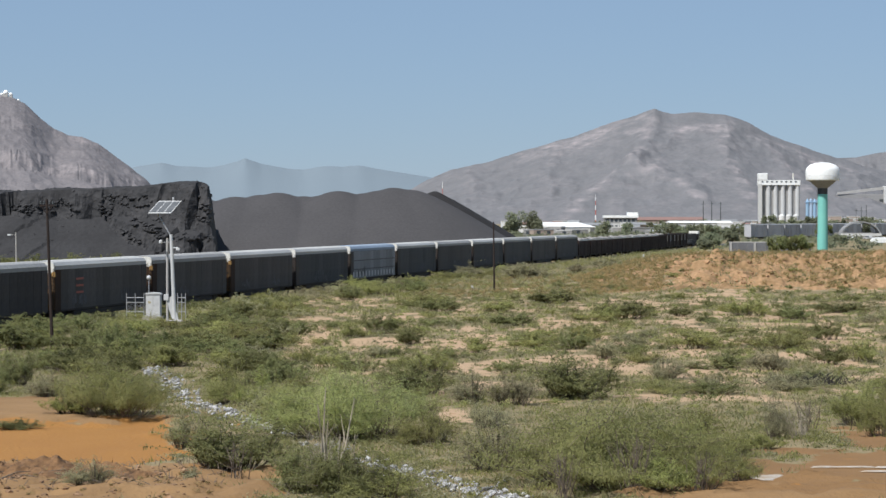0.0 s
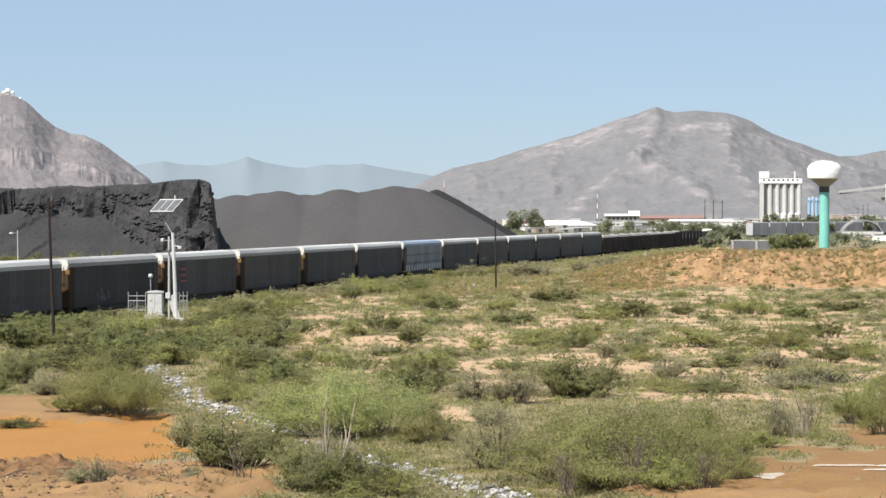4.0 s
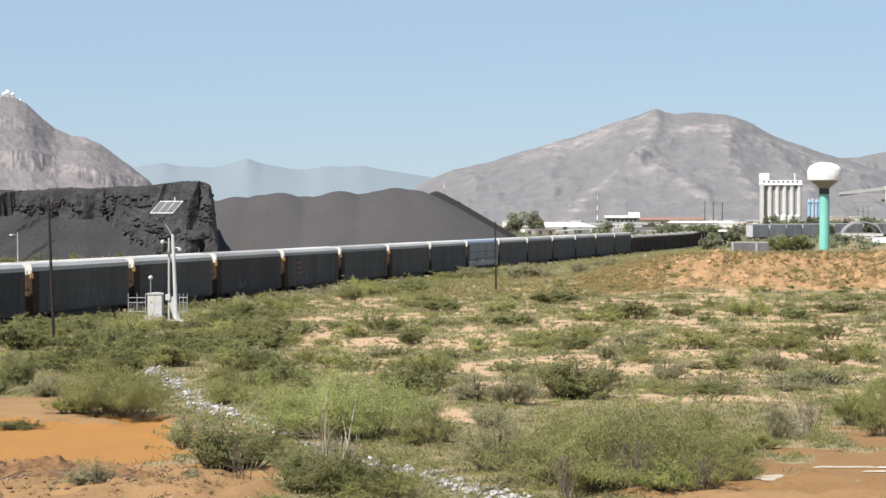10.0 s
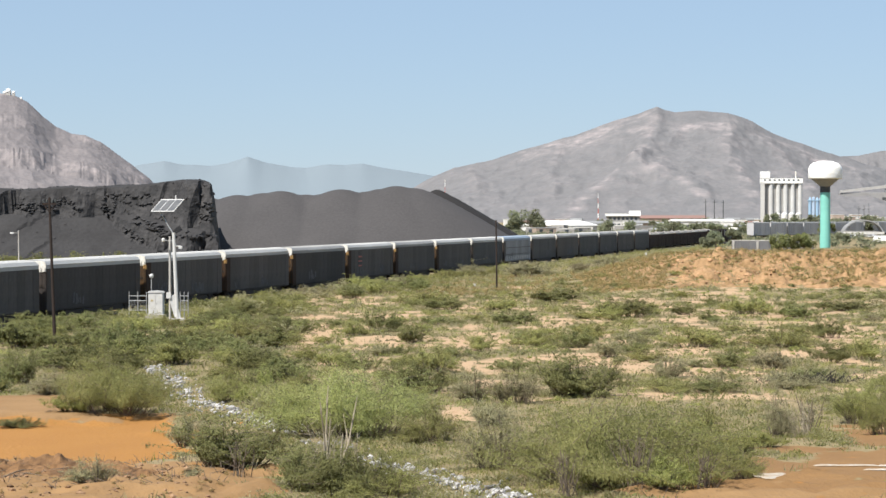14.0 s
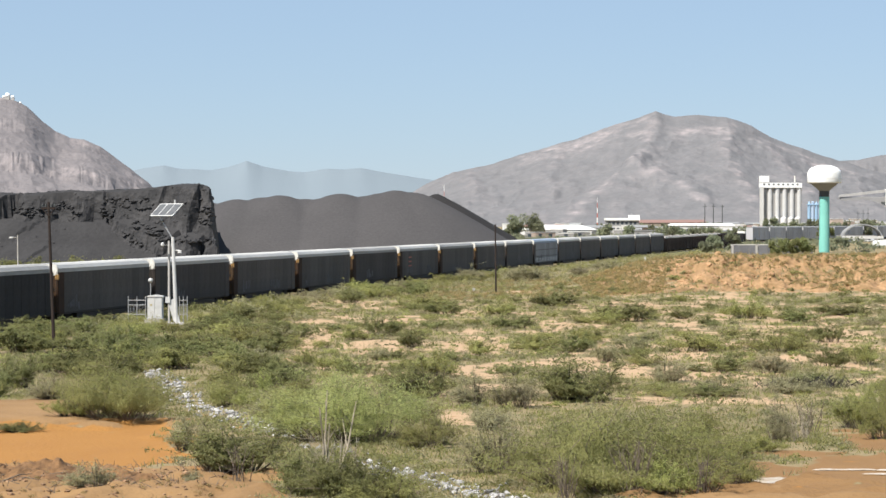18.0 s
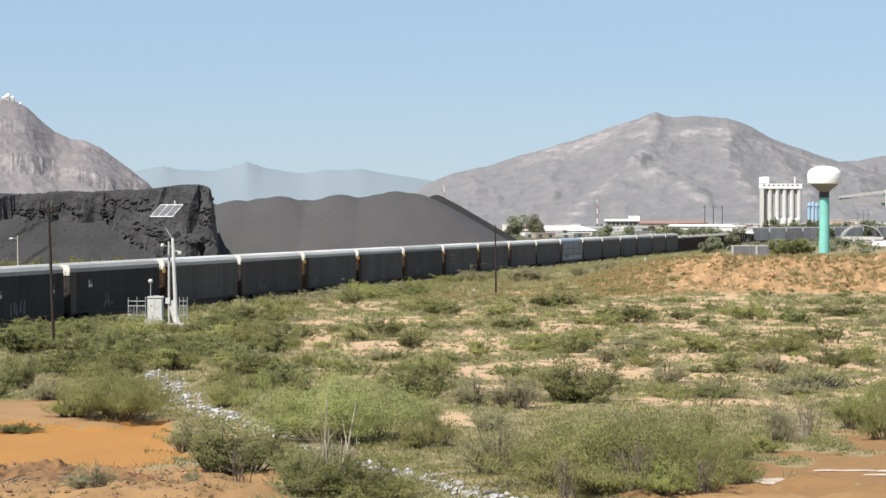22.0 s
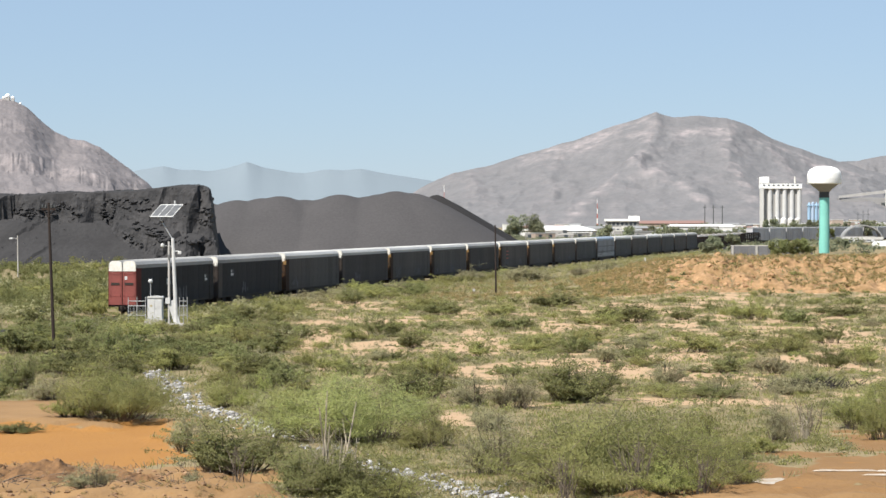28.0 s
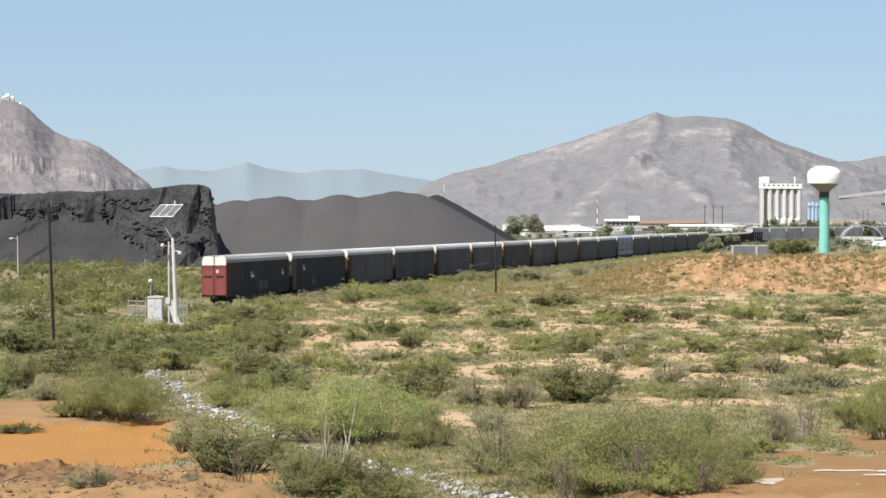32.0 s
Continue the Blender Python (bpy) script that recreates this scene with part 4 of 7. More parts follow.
def parked_cars():
    """Grey boxcars standing on the yard track beyond."""
    base = None
    for k in range(3, 14):
        if base is None:
            base = thing("parked_boxcar", "grey steel boxcar standing on the far yard track", "railway wagon", group="parked grey boxcars")
            part("body", Mesh().box(-8.2, 8.2, -1.45, 1.45, 1.1, 5.95, 0.05), M["greycar"], base)
            part("roof", Mesh().prism(((-1.5, 5.95), (1.5, 5.95), (1.3, 6.2), (0, 6.35), (-1.3, 6.2)), "x", -8.25, 8.25), M["greyroof"], base)
            for sy in (-1, 1):
                part("sliding_door", Mesh().box(-1.5, 1.5, sy * 1.5 - 0.05, sy * 1.5 + 0.05, 1.2, 5.8, 0.02), M["greycar"], base)
                for x in (-7, -5.4, -3.8, 3.8, 5.4, 7):
                    part("side_rib", Mesh().box(x - 0.07, x + 0.07, sy * 1.5 - 0.05, sy * 1.5 + 0.05, 1.15, 5.9), M["greycar"], base)
            part("underframe", Mesh().box(-8.2, 8.2, -1.2, 1.2, 0.8, 1.1), M["frame"], base)
            for e in (-1, 1):
                bogie(base, e * 5.6)
            ob = base
        else:
            ob = copy_thing(base, Matrix.Identity(4))
        ob.matrix_basis = Matrix.Translation((99 + k * 9.0, 905 + k * 15.2, 0.2)) @ Matrix.Rotation(math.atan2(15.2, 9.0), 4, "Z")


# ---- the heaps behind the train
def coke_z(x, y):
    # tipped cones along a ridge: x, height, set-back
    peaks = ((-62, 14.2, 0), (-53.7, 14.9, 0), (-47, 15.4, 1), (-42.7, 15.9, 0), (-36, 15.0, 1), (-31, 15.2, 0), (-26.7, 16.4, 0), (-20, 15.8, 1),
             (-16, 16.5, 0), (-12.4, 17.2, 0), (-8.4, 16.7, 0))
    z = np.full_like(x, -3.0)
    for px, h, back in peaks:
        r = np.hypot(x - px, y - 620 - back)
        z = np.maximum(z, h - 0.61 * (np.sqrt(r * r + 34) - 5.83))
    return z + 0.10 * fnoise(x, y, 6, 3, 50)


def slack_z(x, y):
    z = np.full_like(x, -3.0)
    for px, h, back in ((-1.8, 16.4, 9), (-8, 15.5, 11), (1.0, 15.0, 12)):
        r = np.hypot(x - px, y - 620 - back)
        z = np.maximum(z, h - 0.60 * (np.sqrt(r * r + 1.5) - 1.2))
    return z + 0.10 * fnoise(x, y, 6, 3, 53)


def coal_face(x, y):
    """Height of the cut heap, and how much of it is broken cliff: talus, a lower cliff, a bench and the cliff under the rim."""
    q = x * 500 / y + 0.8 * fnoise(x, y, 6, 2, 60)
    # slabs that stand forward and break off on one side, leaning with the height
    lean = (x - 0.75 * (y - 500) + 3.0 * fnoise(x, y, 11, 3, 66)) / 8.5
    wob = 1.6 * fnoise(x, y, 13, 4, 61) + 2.6 * np.clip(1.4 * (lean - np.floor(lean)), 0, 1) * np.clip(0.5 + 1.6 * fnoise(x, y, 17, 2, 68), 0, 1) - 1.0
    d = y - 496 + wob
    z1 = np.interp(q, (-95, -85.4, -75.8, -71, -68.7, -65.5, -60.5, -48), (10.9, 9.9, 9.9, 10.4, 7.4, 4.6, 3.0, 2.6)) + 0.35 * fnoise(x, y * 0.1, 5, 3, 64)
    z2 = np.maximum(z1, np.interp(q, (-71.5, -71, -68.7, -61.6, -57.6, -48), (0, 10.4, 8.8, 6.8, 5.0, 4.8)) + 0.3 * fnoise(x, y * 0.1, 4, 3, 67))
    z3 = np.maximum(z2, np.interp(q, (-72, -71.5, -61.6, -53.6, -48), (0, 10.9, 9.8, 7.4, 7.1)))
    d1 = z1 / 0.74
    d2 = d1 + (z2 - z1) / 3.0
    d3 = d2 + (z3 - z2) / 0.6
    z = np.where(d < d1, 0.74 * d, np.where(d < d2, z1 + 3.0 * (d - d1), np.where(d < d3, z2 + 0.6 * (d - d2), z3 + 2.4 * (d - d3))))
    cliff = np.where(((d > d1 - 0.4) & (d < d2 + 0.2)) | (d > d3 - 0.3), 1.0, 0.0)
    e = -46.9 * y / 500 - x + 0.9 * fnoise(x, y, 7, 3, 63)
    end = np.where(e < 0.6, 2.2 * e, 1.3 + (e - 0.6) * 9.0)
    top = 15.4 + 0.35 * np.clip((x + 66) / 8, 0, 1) + 1.9 * np.clip((x + 105) / 50, 0, 1) + 0.9 * fnoise(x, y * 0.4, 11, 4, 65) - 0.10 * np.maximum(y - 530, 0)
    top = top - np.clip((x * 500 / y + 51.5) / 4.6, 0, 1) ** 2 * 2.0
    cliff = np.where(end < z, 1.0, cliff)
    z = np.minimum(z, end)
    cliff = cliff * np.clip((top - z) / 1.6, 0, 1)
    # the rim is rounded over
    z = 0.5 * (z + top - np.sqrt((z - top) ** 2 + 2.2))
    crag = np.abs(fnoise(x, y, 7.5, 3, 70)) * 4.6 + np.abs(fnoise(x, y, 2.6, 3, 71)) * 2.2 - 1.0
    return z - cliff * crag + 0.18 * fnoise(x, y, 2.2, 2, 72) - 0.2, cliff


def coal_z(x, y):
    return coal_face(x, y)[0]


def build_heaps():
    me, *_ = sheet("coke_bank", steps((-95, 45, 0.9)), steps((588, 665, 0.9)), coke_z, M["coke"])
    tagged(part("coke_bank", me, None), "long smooth heap of dark grey crushed coke with a wavy crest", "coal heap")
    me, *_ = sheet("slack_bank", steps((-40, 45, 0.9)), steps((600, 670, 0.9)), slack_z, M["slack"])
    tagged(part("slack_bank", me, None), "dark conical heap of coal slack behind the coke", "coal heap")
    me, *_ = sheet("earth_mound", steps((18, 80, 0.3)), steps((303, 340, 0.3), (340, 362, 0.8)), heap_z, M["earth"])
    tagged(part("earth_mound", me, None), "long heap of tipped orange earth with dry grass", "earth heap")
    xs, ys = steps((-135, -45, 0.5)), steps((490, 545, 0.5), (545, 600, 3))
    me, gx, gy, gzz = sheet("coal_bank", xs, ys, coal_z, M["coal"], smooth=False)
    me.materials.append(M["coaldust"])
    cl = coal_face(gx, gy)[1] - 0.9 * np.clip(fnoise(gx, gy, 4, 3, 77), 0, 1)
    cl = np.maximum(np.maximum(cl[:-1, :-1], cl[1:, 1:]), np.maximum(cl[1:, :-1], cl[:-1, 1:]))
    me.polygons.foreach_set("material_index", np.where(cl > 0.35, 0, 1).ravel().astype(np.int32))
    bank = tagged(part("coal_bank", me, None), "steep-cut black coal heap with a rugged rim and slumped face", "coal heap")
    rr = random.Random(4)
    m = Mesh()
    # fallen blocks along the broken cliffs
    for k in range(1500):
        x, y = rr.uniform(-112, -50.5), rr.uniform(498, 532)
        z, c = coal_face(np.array([x]), np.array([y]))
        if rr.random() < (0.8 if c[0] < 0.5 else 0.3):
            continue
        r = rr.choice((0.12, 0.16, 0.25, 0.4) if c[0] < 0.5 else (0.25, 0.4, 0.6, 0.9)) * rr.uniform(0.7, 1.25)
        m.blob((x, y + r * 0.6, float(z[0]) - r * 0.1), r, k, 0.34, 0.62, 1)
    # dark seams where blocks overhang
    for x0, x1, za, zb in ((-92, -88, 11.2, 10.6), (-86, -82, 10.4, 12.6), (-83, -78, 13.4, 10.4), (-74, -71, 11.8, 9.6), (-68, -64, 6.6, 4.2), (-52, -49, 9.4, 8.6), (-60, -54, 5.0, 4.9), (-54, -48.6, 4.9, 4.7), (-70, -63, 12.4, 11.6), (-72, -62, 14.0, 13.0), (-93.5, -86, 11.6, 11.8), (-66, -60, 9.0, 6.6), (-63, -59, 7.4, 5.4), (-52.5, -48.5, 12.2, 10.6), (-71.6, -70.6, 14.2, 11.4)):
        for q in range(18):
            f = q / 17
            x, zt = x0 + (x1 - x0) * f + rr.gauss(0, 0.25), za + (zb - za) * f + rr.gauss(0, 0.35)
            ys2 = np.arange(495, 530, 0.4)
            y = float(ys2[int(np.argmax(coal_z(np.full_like(ys2, x), ys2) >= zt))])
            m.blob((x, y + 0.12, zt + 0.3), rr.uniform(0.3, 0.8), q + 50, 0.45, rr.uniform(0.35, 0.6), 1)
    tagged(part("slumped_coal", m, M["coal"], bank), kind="stuff")


def heap_z(x, y):
    """Tipped loads of earth on the near side of the long heap, broken into lumps."""
    z = ground_z(x, y)
    rr = random.Random(9)
    add = np.zeros_like(z)
    for k in range(46):
        cx, cy, h = rr.uniform(31, 76), rr.uniform(308, 334), rr.uniform(0.35, 0.9)
        if cx < 34:
            h *= 0.6
        r = np.hypot(x - cx, (y - cy) * 0.8) + 0.5 * fnoise(x, y, 2.2, 3, 82)
        add = np.maximum(add, h - 0.5 * (np.sqrt(r * r + 0.9) - 0.95))
    lumps = np.abs(fnoise(x, y, 3.2, 4, 83)) * 1.3 + np.abs(fnoise(x, y, 1.3, 3, 85)) * 0.7
    add = 1.1 * add * np.clip(1.0 + 1.2 * fnoise(x, y, 2.4, 3, 81), 0.1, 2.0) + (lumps - 0.35) * np.clip((x - 28) / 6, 0, 1) * np.clip((345 - y) / 6, 0, 1)
    rim = np.minimum(np.minimum((x - 18) / 4, (80 - x) / 4), np.minimum((y - 303) / 4, (362 - y) / 4))
    return z + add * np.clip(rim, 0, 1) + np.where(rim <= 0.3, -0.5, 0.02)


# ---- hills
def hill(name, label, prof, far, depth, material, rough, nu=240, nv=70, seed=0, relief=1.0, smooth=41, ledge=0.0, spurs=(), bands=()):
    """A range whose crest follows (x, height) pairs at the distance far. Spurs run down its face from (x, share of the height) to
    (x, share), with a height and a width; bands are belts of bare rock: x from, x to, share of the height at both ends, half width."""
    px, pz = np.array([p[0] for p in prof]), np.array([p[1] for p in prof])
    u = np.linspace(px[0], px[-1], nu)
    v = np.linspace(0, 1.3, nv)
    uu, vv = np.meshgrid(u, v)
    y = far - depth + depth * vv
    x = uu * y / far
    wave = 1.0 if relief else 0.15
    crest = np.interp(uu + 4 * wave * fnoise(uu, vv * 300, 60, 3, seed + 3), px, pz)
    win = np.hanning(smooth + 2)[1:-1]
    soft = np.apply_along_axis(lambda r: np.convolve(np.pad(r, smooth // 2, "edge"), win / win.sum(), "valid"), 1, crest)
    crest = soft + (crest - soft) * np.clip((vv - 0.8) * 5, 0, 1)
    crest = crest + (1.6 * fnoise(uu, vv * 40, 22, 4, seed + 13) if relief else 2.6 * fnoise(uu, vv * 0, 24, 4, seed + 13) * np.clip((vv - 0.93) * 14, 0, 1))
    s = np.where(vv <= 1, np.clip(vv, 0, 1) ** 1.15, 1 - (vv - 1) * 1.6)
    inside = np.clip(s * (1.0 - s) * 5, 0, 1)
    # ribs and gullies run down the slope, bending as they go
    bend = uu + 60 * (1 - vv) * fnoise(uu, vv * 200, 260, 2, seed + 21)
    gully = (0.55 - np.abs(fnoise(bend, vv * depth * 0.16, rough * 2.4, 4, seed)) * 1.6) + 0.45 * (0.5 - np.abs(fnoise(bend, vv * depth * 0.3, rough * 0.8, 3, seed + 5)) * 1.6)
    z = crest * s + relief * gully * rough * inside * 0.75 + fnoise(x, y, rough * 0.5, 4, seed + 9) * rough * 0.06 * inside * wave
    ridge = np.clip(0.16 + 0.5 * (gully - 0.35), 0, 1)
    for u0, f0, u1, f1, up, wd in spurs:
        du, df, k = u1 - u0, f1 - f0, np.interp((u0 + u1) / 2, px, pz)
        t = np.clip(((uu - u0) * du + (s - f0) * k * df * k) / (du * du + df * df * k * k), 0, 1)
        off = np.hypot(uu - u0 - du * t, (s - f0 - df * t) * k) + 5 * fnoise(uu, vv * 300, 30, 3, seed + 41)
        rise = np.clip(1 - np.abs(off) / wd, 0, 1)
        z = z + up * rise * rise * (3 - 2 * rise) * inside
        ridge = np.maximum(ridge, np.clip(1.25 - np.abs(off) / (wd * 0.35), 0, 0.8))
    for u0, u1, f0, f1, hw in bands:
        mid = f0 + (f1 - f0) * np.clip((uu - u0) / (u1 - u0), 0, 1) + 0.03 * fnoise(uu, vv * 100, 60, 3, seed + 51)
        ridge = np.maximum(ridge, np.clip(1.6 - np.abs(s - mid) / hw, 0, 1) * np.clip((uu - u0) / 25, 0, 1) * np.clip((u1 - uu) / 25, 0, 1))
    if ledge:
        # bedded rock: broken cliffs between gentler steps
        band = (z + 0.16 * uu + 5 * fnoise(uu, vv * 300, 50, 3, seed + 31)) / 42
        f = band - np.floor(band)
        lift = np.clip((f - 0.52) / 0.26, 0, 1) - f
        rag = np.clip(0.62 + 1.2 * fnoise(uu, vv * 500, 70, 3, seed + 35), 0, 1)
        edge = np.clip(s * 3, 0, 1) * np.clip((1 - s) * 8, 0, 1)
        # clefts cut the cliffs from top to bottom
        cleft = np.clip(np.abs(fnoise(uu, vv * 30, 11, 3, seed + 38)) * 3.0, 0, 1)
        z = z + ledge * rag * lift * edge - 1.8 * (1 - cleft) * (f > 0.5) * rag * edge
        ridge = np.maximum(0.12, np.clip((f - 0.45) * 6, 0, 1) * np.clip((0.95 - f) * 8, 0, 1) * rag * (0.45 + 0.55 * cleft) * 1.15)
    z = np.where(vv < 0.02, -2, z)
    co = np.stack((x, y, z), -1).reshape(-1, 3)
    i = (np.arange(nv - 1)[:, None] * nu + np.arange(nu - 1)[None, :]).ravel()
    me = bpy.data.meshes.new(name)
    me.from_pydata(co.tolist(), [], np.stack((i, i + 1, i + nu + 1, i + nu), -1).tolist())
    me.materials.append(material)
    me.polygons.foreach_set("use_smooth", [True] * len(me.polygons))
    at = me.attributes.new("ridge", "FLOAT", "POINT")
    at.data.foreach_set("value", ridge.ravel().astype(np.float32))
    tagged(part(name, me, None), label, "mountain", kind="structure")


def build_hills():
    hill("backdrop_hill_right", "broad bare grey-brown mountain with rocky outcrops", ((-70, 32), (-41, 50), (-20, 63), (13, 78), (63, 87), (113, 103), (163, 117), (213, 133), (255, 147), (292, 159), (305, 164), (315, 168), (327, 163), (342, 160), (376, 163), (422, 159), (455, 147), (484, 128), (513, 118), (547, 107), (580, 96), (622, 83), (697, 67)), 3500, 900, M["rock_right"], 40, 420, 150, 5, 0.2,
         spurs=((318, 0.98, 292, 0.62, 4, 26), (292, 0.62, 280, 0.46, 5, 22), (280, 0.46, 180, 0.06, 6, 22), (280, 0.46, 385, 0.18, 6, 20), (430, 0.95, 415, 0.62, 4, 26), (415, 0.62, 455, 0.2, 4, 30), (480, 0.8, 540, 0.35, 4, 26)),
         bands=((95, 330, 0.90, 0.90, 0.07), (150, 320, 0.80, 0.82, 0.04), (330, 440, 0.78, 0.84, 0.05), (440, 620, 0.86, 0.80, 0.05)))
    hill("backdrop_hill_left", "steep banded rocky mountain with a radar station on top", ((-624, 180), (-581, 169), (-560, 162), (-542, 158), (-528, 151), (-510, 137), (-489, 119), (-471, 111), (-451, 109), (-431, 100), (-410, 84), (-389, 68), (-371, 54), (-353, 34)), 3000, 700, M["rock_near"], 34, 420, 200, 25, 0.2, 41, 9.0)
    hill("backdrop_range", "far mountain range with blue haze in its colour", ((-640, 95), (-585, 110), (-541, 117), (-515, 110), (-486, 109), (-450, 107), (-421, 112), (-400, 118), (-380, 127), (-366, 121), (-348, 114), (-333, 112), (-300, 105), (-267, 102), (-245, 107), (-223, 110), (-190, 109), (-158, 112), (-125, 104), (-92, 99), (-26, 88), (50, 76)), 4600, 1000, M["rock_far"], 60, 260, 16, 45, 0.0, 21)
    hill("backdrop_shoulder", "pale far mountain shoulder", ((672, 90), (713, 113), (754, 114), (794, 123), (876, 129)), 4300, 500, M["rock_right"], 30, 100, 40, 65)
    # radar domes on the left summit
    st = thing("radar_station", "white domes of a hilltop radar station", "radar station", Matrix.Translation((-550, 3000, 160)))
    for dx, r, zz in ((0, 3.6, 4.5), (6.5, 2.4, 2.5), (-5, 2.2, 2.5), (16, 1.8, -5)):
        part("dome", Mesh().lathe([(r * math.cos(a), zz + r * math.sin(a)) for a in np.linspace(-0.5, 1.5, 8)], 14, dx), M["white"], st, smooth=True)
        part("plinth", Mesh().box(dx - r * 0.8, dx + r * 0.8, -r * 0.8, r * 0.8, zz - 14, zz - r * 0.3), M["conc"], st)


# ---- poles, signal box, solar mast
def timber_pole(x, y, h, lean, arm, label):
    z = gz(x, y)
    t = thing("utility_pole", label, "pole", Matrix.Translation((x, y, z)))
    part("post", Mesh().tube((0, 0, -0.6), (lean, 0, h), 0.135, 0.09, 10), M["pole"], t)
    if arm:
        part("crossarm", Mesh().box(lean - 0.52, lean + 0.52, -0.07, 0.07, h - 0.55, h - 0.42), M["pole"], t)
        for q in (-0.45, -0.2, 0.22, 0.45):
            part("insulator", Mesh().lathe(((0.03, h - 0.42), (0.07, h - 0.36), (0.05, h - 0.28), (0.07, h - 0.22), (0.02, h - 0.15)), 8, lean + q), M["dark"], t)
        part("brace", Mesh().tube((lean - 0.45, -0.08, h - 0.5), (lean, -0.1, h - 1.1), 0.025, n=5).tube((lean + 0.45, -0.08, h - 0.5), (lean, -0.1, h - 1.2), 0.025, n=5), M["pole"], t)
    return t


def build_fixtures():
    timber_pole(-29.2, 178.2, 11.25, -0.42, True, "weathered brown timber utility pole with a small crossarm")
    timber_pole(7.0, 313, 9.2, -0.12, False, "thin dark timber pole standing in the scrub")
    p = timber_pole(-72.5, 405, 7.2, -0.1, False, "pale concrete lamp post beside the coal heap")
    for c in p.children:
        c.data.materials[0] = M["conc"]
    part("lamp_head", Mesh().box(-1.5, -0.9, -0.2, 0.2, 6.6, 6.85, 0.05), M["conc_white"], p)
    part("lamp_arm", Mesh().tube((-0.1, 0, 6.7), (-1.0, 0, 6.75), 0.04, n=6), M["conc"], p)

    # the solar mast
    x, y = -25.0, 222.0
    z = gz(x, y)
    t = thing("solar_mast", "white steel mast carrying a tilted solar panel on an arm", "solar mast", Matrix.Translation((x, y, z)))
    part("footing", Mesh().box(-0.55, 0.75, -0.5, 0.5, -0.4, 0.35, 0.06), M["conc"], t)
    part("post", Mesh().tube((0.05, 0, 0.3), (-0.28, 0, 8.35), 0.20, 0.15, 12), M["conc_white"], t)
    part("base_gusset", Mesh().prism(((-0.75, 2.3), (-0.2, 2.6), (0.42, 0.3), (-0.15, 0.3)), "y", -0.12, 0.12), M["conc_white"], t)
    part("back_post", Mesh().tube((-0.72, 0.8, 0), (-0.72, 0.8, 8.0), 0.12, 0.11, 10), M["conc"], t)
    part("cable_box", Mesh().box(-0.95, -0.5, -0.25, 0.0, 2.2, 2.75, 0.03), M["conc_white"], t)
    part("sensor_arm", Mesh().tube((-0.25, 0, 7.1), (0.35, -0.1, 7.1), 0.05, n=6).box(0.2, 0.55, -0.25, 0.05, 6.85, 7.1, 0.03), M["conc_white"], t)
    part("lamp", Mesh().lathe(((0.05, 7.45), (0.16, 7.55), (0.16, 7.75), (0.04, 7.85)), 10, -1.25), M["conc_white"], t)
    part("lamp_arm", Mesh().tube((-0.3, 0, 7.6), (-1.25, 0, 7.6), 0.03, n=6), M["galv"], t)
    part("panel_arm", Mesh().tube((-0.3, 0, 8.2), (-1.7, 0.2, 10.5), 0.06, n=8), M["galv"], t)
    e1, up = Vector((1.9, -1.15, 0)), Vector((0.86, 1.4, 1.16))
    o = Vector((-2.42, 0.1, 10.28))
    nrm = e1.cross(up).normalized()

    def slab(a0, a1, b0, b1, lift, thick):
        q = [o + e1 * a + up * b + nrm * lift for a, b in ((a0, b0), (a1, b0), (a1, b1), (a0, b1))]
        q += [p + nrm * thick for p in q]
        return Mesh().add(q, [(3, 2, 1, 0), (4, 5, 6, 7), (0, 1, 5, 4), (1, 2, 6, 5), (2, 3, 7, 6), (3, 0, 4, 7)])
    f = part("panel_frame", slab(0, 1.2, 0, 1, 0, 0.06), M["conc_white"], t, "white framed solar panel")
    for k in range(3):
        part("solar_cell", slab(0.035 + k * 0.39, 0.385 + k * 0.39, 0.06, 0.94, 0.062, 0.01), M["cell"], f)
    part("finial", Mesh().tube(o + e1 * 0.75 + up, o + e1 * 0.75 + up + Vector((0, 0, 0.4)), 0.08, n=6), M["conc_white"], t)

    # the signal cabinet with its railing
    x, y = -27.4, 226.0
    z = gz(x, y)
    c = thing("signal_cabinet", "white steel trackside signal cabinet on a concrete plinth", "signal cabinet", Matrix.Translation((x, y, z)))
    part("plinth", Mesh().box(-0.95, 0.95, -0.8, 0.8, -0.4, 0.55, 0.04), M["conc"], c)
    part("body", Mesh().box(-0.72, 0.72, -0.5, 0.5, 0.55, 2.6, 0.05), M["conc_white"], c)
    part("cap", Mesh().prism(((-0.8, 2.6), (0.8, 2.6), (0.7, 2.72), (0, 2.8), (-0.7, 2.72)), "y", -0.58, 0.58), M["conc_white"], c)
    for a, b in ((-0.66, -0.02), (0.02, 0.66)):
        d = part("door", Mesh().box(a, b, -0.53, -0.5, 0.65, 2.5, 0.01), M["conc_white"], c)
        part("handle", Mesh().box(a + 0.05, a + 0.09, -0.56, -0.53, 1.5, 1.66), M["galv"], d)
        part("plate", Mesh().box(a + 0.2, b - 0.2, -0.545, -0.53, 1.75, 1.95), M["sign_yellow" if a < -0.5 else "conc_white"], d)
    for side, a, b in ((0, -2.5, -0.85), (1, 2.35, 3.1)):
        r = thing("guard_railing", "grey galvanised pipe railing beside the signal cabinet", "railing", Matrix.Translation((x, y - 0.6, z)), group="railings at the cabinet")
        for px in (a, (a + b) / 2, b):
            part("rail_post", Mesh().tube((px, 0, -0.3), (px, 0, 2.7), 0.045, n=6), M["galv"], r)
